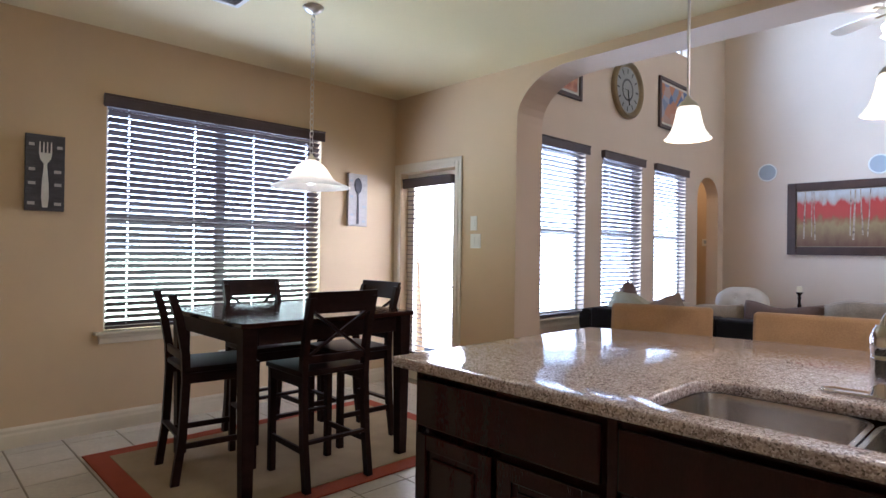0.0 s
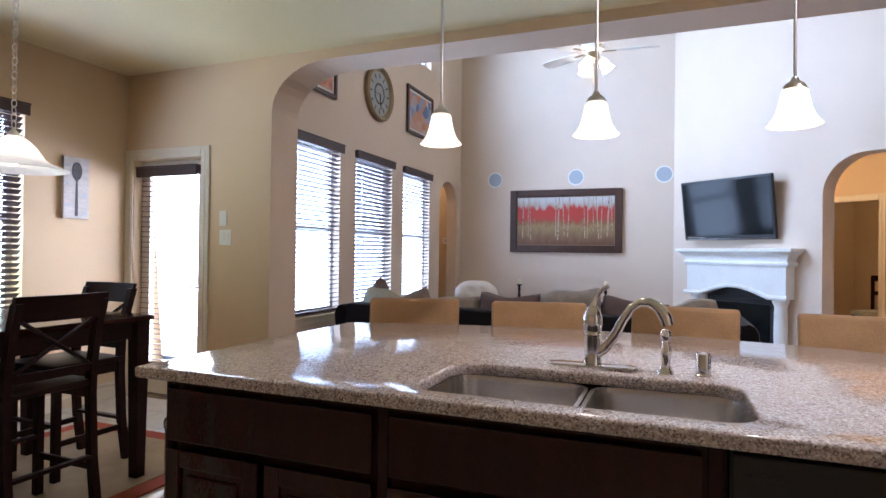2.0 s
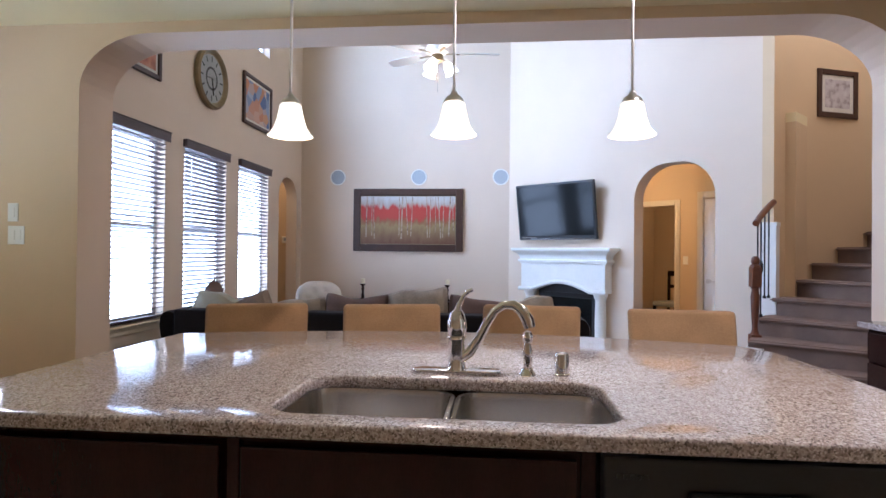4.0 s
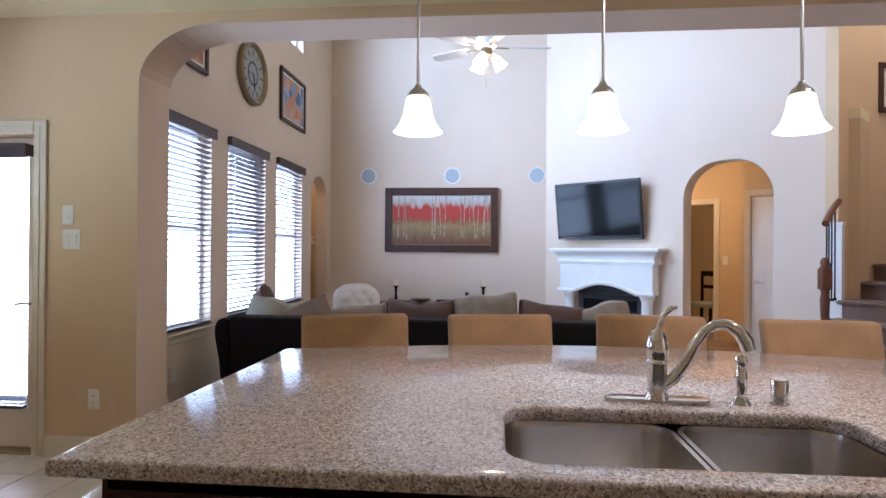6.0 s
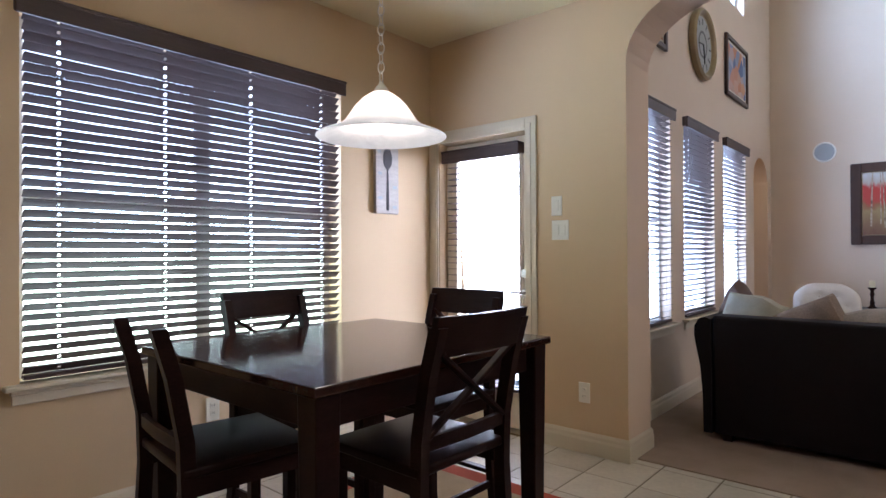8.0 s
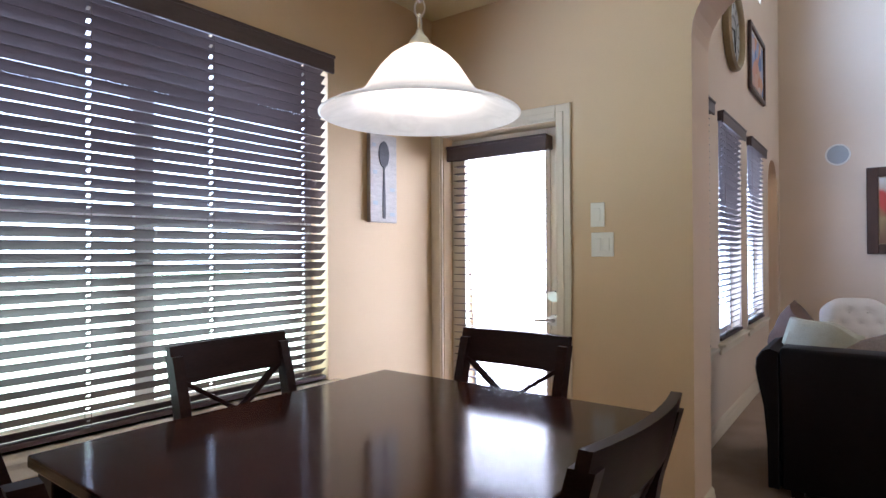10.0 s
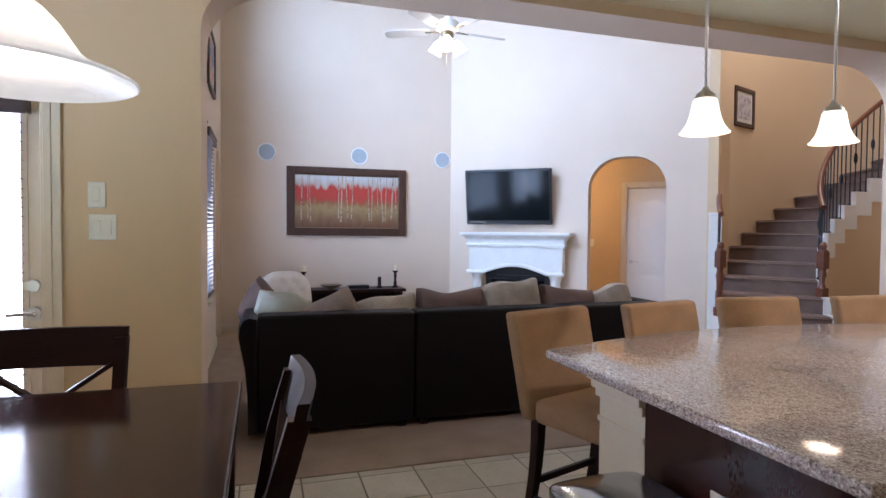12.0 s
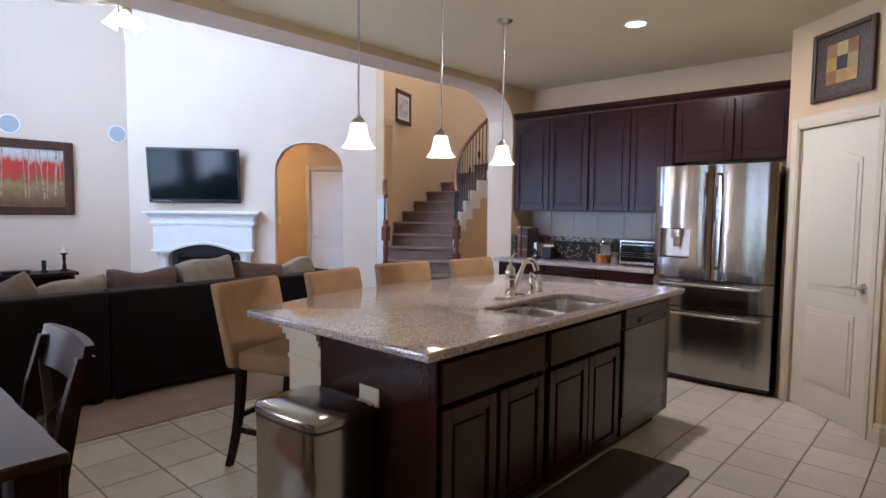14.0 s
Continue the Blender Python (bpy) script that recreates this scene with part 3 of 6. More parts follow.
bm.to_mesh(lv.data)
bm.free()
blind("wooden_blind", pose(XA - 0.0, 4.695, 0.28, 0, 0, -90), 0.62, 1.66, -4, (-0.2, 0.2), "dark brown wooden slat blind on the patio door", mount=0.045)


def plate(name, m, w, h, kinds, label):
    """A wall plate in the local xz plane, room at -y."""
    t = thing(name, m, label, "wall plate")
    bx("cover", t, M_PLASTIC, -w / 2, w / 2, -0.007, 0, -h / 2, h / 2, 0.003)
    n = len(kinds)
    for i, k in enumerate(kinds):
        cx = (i - (n - 1) / 2) * 0.046
        if k == "r":
            bx("rocker", t, M_PLASTIC, cx - 0.016, cx + 0.016, -0.011, -0.006, -0.033, 0.033, 0.002)
        else:
            for s in (-1, 1):
                bx("socket", t, M_PLASTIC, cx - 0.016, cx + 0.016, -0.010, -0.006, s * 0.02 - 0.013, s * 0.02 + 0.013, 0.002)
                for dx in (-0.006, 0.006):
                    bx("slot", t, M_BLACK, cx + dx - 0.001, cx + dx + 0.001, -0.0108, -0.0095, s * 0.02 - 0.004, s * 0.02 + 0.005, 0.0)
    return t


plate("light_switch", pose(XA, 4.065, 1.54, 0, 0, -90), 0.075, 0.125, "r", "ivory single rocker switch on tan wall")
plate("light_switch", pose(XA, 4.04, 1.385, 0, 0, -90), 0.12, 0.125, "rr", "ivory double rocker switch on tan wall")
plate("wall_outlet", pose(XA, 3.88, 0.375, 0, 0, -90), 0.075, 0.125, "o", "ivory duplex outlet on tan wall")
plate("wall_outlet", pose(2.50, YN, 0.42), 0.075, 0.125, "o", "ivory duplex outlet under the nook window")
plate("wall_outlet", pose(5.05, YL, 0.36), 0.075, 0.125, "o", "ivory duplex outlet under the living room window")
plate("wall_outlet", pose(XE, 3.55, 0.36, 0, 0, -90), 0.075, 0.125, "o", "ivory duplex outlet near the corner")

# hall beyond the large arch
HD = M_DIAG


def hall_wall(name, u0, u1, v0, v1, z0, z1, material, label):
    ob = bx(name, None, material, u0, u1, v0, v1, z0, z1, 0.0, "", HD)
    return tagged(ob, label, "wall", kind="structure")


hall_wall("wall_hall_back_a", 0.50, 0.78, 2.10, 2.22, 0, 2.7, M_WALL, "tan hall wall")
hall_wall("wall_hall_back_b", 1.53, 2.27, 2.10, 2.22, 0, 2.7, M_WALL, "tan hall wall with a light switch")
hall_wall("wall_hall_back_c", 0.78, 1.53, 2.10, 2.22, 2.06, 2.7, M_WALL, "tan hall wall above the doorway")
hall_wall("wall_hall_corner", 2.27, 2.39, 1.14, 2.22, 0, 2.7, M_WALL, "tan hall wall")
hall_wall("wall_hall_front", 2.39, 3.72, 1.14, 1.26, 0, 2.7, M_WALL, "tan hall wall behind the white door")
hall_wall("wall_hall_side", 3.60, 3.72, 0.22, 1.14, 0, 2.7, M_WALL, "tan hall wall")
hall_wall("wall_hall_left", 0.38, 0.50, 0.22, 2.22, 0, 2.7, M_WALL, "tan hall wall")
hall_wall("wall_room_back", 0.0, 2.9, 4.4, 4.52, 0, 2.7, M_WALL, "tan wall of the far dim room")
hall_wall("wall_room_left", -0.12, 0.0, 2.22, 4.52, 0, 2.7, M_WALL, "tan wall of the far dim room")
hall_wall("wall_room_right", 2.9, 3.02, 2.22, 4.52, 0, 2.7, M_WALL, "tan wall of the far dim room")
hall_wall("wall_room_front", -0.12, 0.38, 2.10, 2.22, 0, 2.7, M_WALL, "tan wall of the far dim room")
hall_wall("wall_room_front_b", 2.39, 3.02, 2.10, 2.22, 0, 2.7, M_WALL, "tan wall of the far dim room")
ob = bx("ceiling_hall", None, M_CEIL, -0.12, 3.72, 0.22, 4.52, 2.7, 2.8, 0.0, "", HD)
tagged(ob, "low painted hall ceiling", "ceiling", kind="structure")
dk = thing("doorway_trim", HD @ pose(1.155, 2.10, 0), "cream painted doorway casing in the hall", "door casing", kind="structure")
casing(dk, 0.75, 2.06, 0.085, M_TRIM)


def panel_leaf(parent, w, h, material, y0=-0.012, y1=0.022):
    """A moulded two-panel door with an arched upper panel; local x across, room at -y."""
    bm = bmesh.new()
    box(bm, -w / 2, w / 2, y0, y1, 0.012, h, 0.003)
    part("leaf", bm, material, parent)
    for za, zb, arch in ((0.22, 0.76, 0.0), (0.90, h - 0.17, 0.075)):
        x = w / 2 - 0.125
        out = [(-x, za), (x, za), (x, zb - arch)]
        if arch:
            for k in range(1, 12):
                q = x - 2 * x * k / 12
                out.append((q, zb - arch + arch * 0.5 * (1 + math.cos(math.pi * q / x))))
        else:
            out[2] = (x, zb)
        out.append((-x, zb - arch if arch else zb))
        for grow, d0, d1 in ((1.0, y0 - 0.007, y0 + 0.002), (0.86, y0 - 0.012, y0 + 0.002)):
            bm = bmesh.new()
            cx, cz = 0.0, (za + zb) / 2
            k2 = grow if grow == 1.0 else (zb - za - 0.07) / (zb - za)
            pts = [(cx + (u - cx) * grow, cz + (v - cz) * k2) for u, v in out]
            prism(bm, pts, d0, d1, Matrix.Rotation(radians(90), 4, "X") @ Matrix.Diagonal((1, 1, -1, 1)), bevel=0.0035)
            part("panel_moulding" if grow == 1.0 else "panel", bm, material, parent, smooth=True)


def lever(parent, x, z, y, way):
    bm = bmesh.new()
    cyl(bm, (x, y, z), (x, y - 0.014, z), 0.030, seg=20)
    cyl(bm, (x, y - 0.014, z), (x, y - 0.052, z), 0.010)
    tube(bm, [(x - way * 0.005, y - 0.050, z), (x + way * 0.04, y - 0.054, z + 0.004), (x + way * 0.09, y - 0.050, z), (x + way * 0.115, y - 0.046, z - 0.004)], [0.010, 0.009, 0.008, 0.006])
    part("lever_handle", bm, M_NICKEL, parent, "brushed nickel lever handle", smooth=True)


hd = thing("door_hall", HD @ pose(2.77, 1.135, 0), "white moulded panel door in the hall, closed", "door", kind="structure")
casing(hd, 0.76, 2.05, 0.085, M_TRIM, -0.022)
panel_leaf(hd, 0.75, 2.04, M_WHITE)
lever(hd, -0.315, 0.96, -0.012, 1)
pd = thing("door_pantry", Matrix.Translation((PA.x, PA.y, 0)) @ Matrix.Rotation(math.atan2(PB.y - PA.y, PB.x - PA.x), 4, "Z") @ pose(0.485, 0, 0), "cream moulded pantry door with arched panel, closed", "door", kind="structure")
casing(pd, 0.69, 2.05, 0.085, M_TRIM)
panel_leaf(pd, 0.68, 2.045, M_DOOR, 0.012, 0.05)
lever(pd, 0.27, 0.955, 0.012, -1)
for hz in (0.25, 1.05, 1.85):
    rod("hinge", pd, M_NICKEL, (-0.335, 0.006, hz - 0.045), (-0.335, 0.006, hz + 0.045), 0.006)

# ---------------- kitchen island ----------------
island = thing("kitchen_island", pose(-0.047, 0.022, 0), "dark cherry kitchen island with raised-panel doors", "kitchen island")
IX, IY0, IY1 = 1.955, -0.20, 2.12
for x0, x1, y0, y1, z0, z1 in ((IX + 0.02, 2.689, 1.345, IY1, 0.10, 0.875), (IX + 0.02, 2.689, 0.54, 1.343, 0.10, 0.64), (IX + 0.02, 1.972, 0.54, 1.343, 0.642, 0.875), (2.45, 2.689, 0.54, 1.343, 0.642, 0.875), (2.51, 2.689, IY0 + 0.02, 0.538, 0.10, 0.875), (IX + 0.02, 2.689, IY0 + 0.02, -0.079, 0.10, 0.875)):
    bx("carcass_panel", island, M_CAB, x0, x1, y0, y1, z0, z1, 0.002)
bx("toe_kick", island, M_BLACK, IX + 0.08, 2.66, IY0 + 0.04, IY1 - 0.03, 0.0, 0.10, 0.0)
for a, b in ((2.108, 2.12), (1.345, 1.375), (0.545, 0.575), (-0.20, -0.085)):
    bx("stile", island, M_CAB, IX, IX + 0.02, a, b, 0.10, 0.875, 0.002)
bx("top_rail", island, M_CAB, IX + 0.002, IX + 0.02, 0.575, 2.108, 0.858, 0.875, 0.002)


def panel_door(parent, y0, y1, z0, z1, x, name="door", arched=False):
    """A raised panel front in the plane x, looking at -x."""
    w = 0.052
    d = bx(name, parent, M_CAB, x - 0.008, x, y0 + w, y1 - w, z0 + w, z1 - w, 0.0)
    for a, b in ((y0, y0 + w), (y1 - w, y1)):
        bx("door_stile", d, M_CAB, x - 0.019, x, a, b, z0, z1, 0.003)
    for a, b in ((z0, z0 + w), (z1 - w, z1)):
        bx("door_rail", d, M_CAB, x - 0.019, x, y0 + w, y1 - w, a, b, 0.003)
    bx("raised_panel", d, M_CAB, x - 0.016, x - 0.006, y0 + w + 0.022, y1 - w - 0.022, z0 + w + 0.022, z1 - w - 0.022, 0.006)
    return d


for a, b in ((1.755, 2.10), (1.385, 1.73), (0.955, 1.335), (0.585, 0.945)):
    panel_door(island, a, b, 0.115, 0.665, IX)
for a, b in ((1.385, 2.10), (0.585, 1.335)):
    bx("drawer_front", island, M_CAB, IX - 0.019, IX, a, b, 0.69, 0.85, 0.005)
pony = thing("pony_wall", pose(-0.045, 0.02, 0), "cream painted half wall under the island counter", "half wall", kind="structure")
bx("panel", pony, M_TRIM, 2.69, 2.95, -0.17, 2.12, 0.0, 0.875, 0.003)
bm = bmesh.new()
for z0, z1, o in ((0.70, 0.72, 0.006), (0.79, 0.82, 0.012), (0.82, 0.85, 0.024), (0.85, 0.8745, 0.036)):
    box(bm, 2.691, 2.95 + o, 2.0, 2.12 + o, z0, z1, 0.003)
part("capital", bm, M_TRIM, pony)
bm = bmesh.new()
box(bm, 2.691, 2.966, 2.0, 2.136, 0.0, 0.13, 0.004)
part("base_trim", bm, M_TRIM, pony)

# granite slab with the sink cut-out
SX0, SX1, SY0, SY1, SR = 1.955, 2.365, 0.488, 1.330, 0.085


def counter_outline():
    pts = [(1.866, 2.229)]
    for k in range(25):
        s = k / 24
        y = 2.229 - s * 2.449
        x = 3.15 + 0.255 * math.sin(math.pi * min(1.0, s * 0.97)) ** 0.9
        pts.append((x, y))
    pts += [(3.05, -0.295), (2.95, -0.318), (2.8, -0.32), (1.866, -0.32)]
    return pts


def rounded(x0, x1, y0, y1, r, n=5):
    out = []
    for cx, cy, a in ((x1 - r, y1 - r, 0), (x0 + r, y1 - r, 90), (x0 + r, y0 + r, 180), (x1 - r, y0 + r, 270)):
        for k in range(n + 1):
            t = radians(a + 90 * k / n)
            out.append((cx + r * math.cos(t), cy + r * math.sin(t)))
    return out


def slab_with_hole(outer, hole, z0, z1, bevel):
    """A flat slab with an opening; its outer rim is rounded over."""
    bm = bmesh.new()
    loops = []
    for ring in (outer, hole):
        vs = [bm.verts.new((x, y, z1)) for x, y in ring]
        es = [bm.edges.new((vs[k], vs[(k + 1) % len(vs)])) for k in range(len(vs))]
        loops.append(es)
    bmesh.ops.triangle_fill(bm, use_beauty=True, use_dissolve=False, edges=loops[0] + loops[1])
    r = bmesh.ops.extrude_face_region(bm, geom=bm.faces[:])
    bmesh.ops.translate(bm, vec=(0, 0, z0 - z1), verts=[g for g in r["geom"] if isinstance(g, bmesh.types.BMVert)])
    rim = [e for e in bm.edges if len(e.link_faces) == 2 and abs(e.verts[0].co.z - e.verts[1].co.z) < 1e-6 and abs(e.link_faces[0].normal.dot(e.link_faces[1].normal)) < 0.5]
    bmesh.ops.recalc_face_normals(bm, faces=bm.faces[:])
    rim = [e for e in bm.edges if len(e.link_faces) == 2 and abs(e.verts[0].co.z - e.verts[1].co.z) < 1e-6 and abs(e.link_faces[0].normal.dot(e.link_faces[1].normal)) < 0.5]
    bmesh.ops.bevel(bm, geom=rim, offset=bevel, segments=3, affect="EDGES", profile=0.5)
    return bm


ctop = part("island_countertop", slab_with_hole(counter_outline(), rounded(SX0, SX1, SY0, SY1, SR), 0.876, 0.914, 0.010), M_GRANITE, None, "", smooth=True)
tagged(ctop, "polished pink-brown speckled granite slab on the island", "countertop")

sink = thing("double_sink", pose(0, 0, 0.874), "stainless steel undermount double-bowl sink", "sink")


def bowl(x0, x1, y0, y1, depth):
    bm = bmesh.new()
    rings = []
    for ins, z, r in ((-0.012, 0.0, 0.08), (0.0, 0.0, 0.072), (0.004, -0.02, 0.07), (0.012, -depth + 0.04, 0.062), (0.028, -depth + 0.008, 0.05), (0.06, -depth, 0.03)):
        ring = rounded(x0 + ins, x1 - ins, y0 + ins, y1 - ins, r)
        rings.append([bm.verts.new((x, y, z)) for x, y in ring])
    for a, b in zip(rings, rings[1:]):
        for k in range(len(a)):
            bm.faces.new((a[k], a[(k + 1) % len(a)], b[(k + 1) % len(a)], b[k]))
    bm.faces.new(rings[-1])
    return bm


for a, b in ((0.484, 0.884), (0.914, 1.336)):
    o = part("bowl", bowl(1.948, 2.374, a, b, 0.19), M_SINK, sink, smooth=True)
    turned("drain", sink, M_CHROME, [(0.001, -0.186), (0.03, -0.186), (0.042, -0.188), (0.044, -0.1895)], (2.17, (a + b) / 2, 0), 20)
bx("divider", sink, M_SINK, 1.962, 2.36, 0.888, 0.910, -0.045, -0.012, 0.009)

faucet = thing("faucet", pose(2.455, 0.908, 0.914), "polished chrome single-lever kitchen faucet", "faucet")
bm = bmesh.new()
prism(bm, rounded(-0.028, 0.028, -0.14, 0.14, 0.027, 6), 0.0, 0.012, bevel=0.004)
part("deck_plate", bm, M_CHROME, faucet, smooth=True)
turned("body", faucet, M_CHROME, [(0.0, 0.011), (0.032, 0.011), (0.029, 0.02), (0.027, 0.028), (0.027, 0.10), (0.029, 0.105), (0.029, 0.112), (0.026, 0.118), (0.031, 0.14), (0.030, 0.16), (0.024, 0.18), (0.016, 0.196), (0.0, 0.20)])
bm = bmesh.new()
spx = [(-0.004, -0.012, 0.045), (-0.006, -0.040, 0.065), (-0.010, -0.070, 0.11), (-0.014, -0.094, 0.160), (-0.018, -0.118, 0.198), (-0.022, -0.145, 0.218), (-0.027, -0.175, 0.220), (-0.032, -0.202, 0.203), (-0.036, -0.219, 0.176), (-0.038, -0.226, 0.152)]
tube(bm, spx, [0.016, 0.0165, 0.015, 0.014, 0.0132, 0.0135, 0.015, 0.0185, 0.020, 0.018], 14)
part("spout", bm, M_CHROME, faucet, smooth=True)
bm = bmesh.new()
tube(bm, [(0.0, 0.0, 0.19), (0.002, -0.006, 0.215), (0.0, -0.018, 0.24), (-0.004, -0.034, 0.258), (-0.008, -0.05, 0.264)], [0.013, 0.009, 0.007, 0.008, 0.006], 10)
part("lever", bm, M_CHROME, faucet, smooth=True)
sprayer = thing("side_sprayer", pose(2.452, 0.687, 0.914), "chrome side sprayer standing in its holder", "sprayer")
turned("holder", sprayer, M_CHROME, [(0.0, 0.0), (0.026, 0.0), (0.025, 0.006), (0.018, 0.014), (0.016, 0.022), (0.0, 0.024)])
turned("spray_head", sprayer, M_CHROME, [(0.012, 0.02), (0.014, 0.04), (0.017, 0.07), (0.013, 0.092), (0.011, 0.10), (0.016, 0.11), (0.017, 0.122), (0.012, 0.134), (0.0, 0.138)])
cap = thing("air_gap_cap", pose(2.468, 0.580, 0.914), "chrome air gap cap beside the faucet", "sink cap")
turned("cap", cap, M_CHROME, [(0.0, 0.0), (0.025, 0.0), (0.025, 0.004), (0.022, 0.006), (0.022, 0.064), (0.020, 0.068), (0.0, 0.069)])

dish = thing("dishwasher", pose(-0.047, 0.022, 0), "stainless steel dishwasher with black control panel in the island", "dishwasher")
bx("tub", dish, M_BLACK, IX + 0.0205, 2.5, -0.075, 0.435, 0.102, 0.874, 0.0)
bx("door", dish, M_DARKSTEEL, IX - 0.022, IX + 0.019, -0.072, 0.532, 0.235, 0.745, 0.006)
bx("control_panel", dish, M_BLACK, IX - 0.024, IX + 0.019, -0.072, 0.532, 0.75, 0.865, 0.006)
bx("kick_panel", dish, M_DARKSTEEL, IX - 0.012, IX + 0.019, -0.072, 0.532, 0.105, 0.228, 0.004)
bx("handle", dish, M_BLACK, IX - 0.04, IX - 0.023, 0.10, 0.36, 0.77, 0.80, 0.006)
for k in range(5):
    bx("button", dish, M_BLACK, IX - 0.0275, IX - 0.0235, 0.44 + 0.014 * k, 0.449 + 0.014 * k, 0.82, 0.83, 0.001)

plate("island_outlet", pose(2.29, 2.1425, 0.645, 0, 0, 180), 0.125, 0.08, "", "ivory horizontal outlet on the island end panel")

trash = thing("trash_can", pose(2.415, 2.335, 0, 0, 0, 3), "brushed stainless steel step trash can with domed lid", "trash can")


def can_outline(w, d, n=6):
    """A rectangle with rounded corners and gently bowed sides."""
    r, bow = 0.028, 0.016
    out = []
    for cx, cy, a0 in ((w / 2 - r, d / 2 - r, 0), (-w / 2 + r, d / 2 - r, 90), (-w / 2 + r, -d / 2 + r, 180), (w / 2 - r, -d / 2 + r, 270)):
        for k in range(n + 1):
            t = radians(a0 + 90 * k / n)
            out.append((cx + r * math.cos(t), cy + r * math.sin(t)))
        nx, ny = {0: (-w / 2 + r, d / 2), 90: (-w / 2, -d / 2 + r), 180: (w / 2 - r, -d / 2), 270: (w / 2, d / 2 - r)}[a0]
        px, py = out[-1]
        for k in range(1, 7):
            out.append((px + (nx - px) * k / 7, py + (ny - py) * k / 7))
    return [(x * (1 + 2 * bow / w * max(0.0, 1 - (2 * y / d) ** 2)), y * (1 + 2 * bow / d * max(0.0, 1 - (2 * x / w) ** 2))) for x, y in out]


bm = bmesh.new()
prism(bm, can_outline(0.405, 0.310), 0.03, 0.585, bevel=0.004)
part("body", bm, M_CANSTEEL, trash, smooth=True)
bm = bmesh.new()
prism(bm, can_outline(0.407, 0.312), 0.585, 0.597)
part("rim", bm, M_BLACK, trash)
bm = bmesh.new()
rings = []
for f, z in ((0.99, 0.594), (1.005, 0.597), (1.01, 0.618), (1.0, 0.628), (0.975, 0.633), (0.85, 0.642), (0.65, 0.650), (0.4, 0.655), (0.15, 0.657)):
    rings.append([bm.verts.new((x * f, y * f, z)) for x, y in can_outline(0.410, 0.315)])
for a, b in zip(rings, rings[1:]):
    for k in range(len(a)):
        bm.faces.new((a[k], a[(k + 1) % len(a)], b[(k + 1) % len(b)], b[k]))
bm.faces.new(rings[0][::-1])
bm.faces.new(rings[-1])
part("lid", bm, M_CANSTEEL, trash, smooth=True)
bm = bmesh.new()
prism(bm, can_outline(0.409, 0.314), 0.0, 0.03, bevel=0.003)
part("base", bm, M_BLACK, trash)
bx("pedal", trash, M_STEEL, -0.07, 0.07, 0.165, 0.21, 0.02, 0.032, 0.005)

fm = bmesh.new()
prism(fm, rounded(1.50, 1.95, 0.50, 1.55, 0.05), 0.006, 0.020, bevel=0.004)
tagged(part("floor_mat", fm, M_MAT), "dark brown cushioned mat on tiles before the sink", "floor mat")

# ---------------- bar stools ----------------
stool = thing("bar_stool", pose(0, 0, 0), "tan suede parsons bar stool with dark legs", "bar stool", "stools along the island")


def cushion(bm, x0, x1, y0, y1, z0, z1, r=0.025):
    box(bm, x0, x1, y0, y1, z0, z1, r, 4)


bm = bmesh.new()
cushion(bm, -0.235, 0.235, -0.20, 0.23, 0.56, 0.665, 0.03)
part("seat", bm, M_SUEDE, stool, smooth=True)
bm = bmesh.new()
box(bm, -0.245, 0.245, -0.035, 0.035, 0.0, 0.455, 0.02, 3)
for v in bm.verts:
    s = v.co.z / 0.455
    v.co.y += -0.235 - 0.085 * s - 0.02 * s * s
    v.co.x *= 1 + 0.03 * s
    v.co.z += 0.565
part("backrest", bm, M_SUEDE, stool, smooth=True)


def saber(name, parent, material, x, y0, y1, z1, w=0.04):
    bm = bmesh.new()
    rows = []
    for k in range(7):
        s = k / 6
        y = y1 + (y0 - y1) * (1 - s) ** 2
        h = w * (0.72 + 0.28 * s) / 2
        rows.append([bm.verts.new((x + a * h, y + b * h, s * z1)) for a, b in ((-1, -1), (1, -1), (1, 1), (-1, 1))])
    for a, b in zip(rows, rows[1:]):
        for k in range(4):
            bm.faces.new((a[k], a[(k + 1) % 4], b[(k + 1) % 4], b[k]))
    bm.faces.new(rows[0][::-1])
    bm.faces.new(rows[-1])
    return part(name, bm, material, parent)


for s in (-1, 1):
    saber("leg", stool, M_ESPRESSO, s * 0.205, -0.29, -0.195, 0.565, 0.045)
    saber("leg", stool, M_ESPRESSO, s * 0.205, 0.195, 0.195, 0.565, 0.045)
    bar("stretcher", stool, M_ESPRESSO, (s * 0.205, -0.235, 0.22), (s * 0.205, 0.195, 0.22), 0.02, 0.03)
bar("stretcher", stool, M_ESPRESSO, (-0.205, 0.195, 0.26), (0.205, 0.195, 0.26), 0.02, 0.03)
bar("stretcher", stool, M_ESPRESSO, (-0.205, -0.21, 0.30), (0.205, -0.21, 0.30), 0.02, 0.03)


def facing(cx, cy, fx, fy, z=0.0):
    return pose(cx, cy, z, 0, 0, math.degrees(math.atan2(-fx, fy)))


# the back's top lies 0.34 m behind the seat's middle
for i, (bxx, byy, fx, fy) in enumerate(((3.52, 2.02, -0.945, -0.325), (3.615, 1.333, -0.98, -0.19), (3.69, 0.61, -0.99, 0.12), (3.60, -0.12, -0.998, 0.05))):
    m = facing(bxx + 0.33 * fx, byy + 0.33 * fy, fx, fy)
    if i == 0:
        stool.matrix_basis = m
    else:
        copy_thing(stool, m)

# ---------------- dining nook ----------------
bm = bmesh.new()
box(bm, 1.43, 3.55, 3.20, 4.66, 0.006, 0.016, 0.003)
rug = part("area_rug", bm, M_RUGED)
tagged(rug, "tan woven rug with wide terracotta border on tiles", "rug")
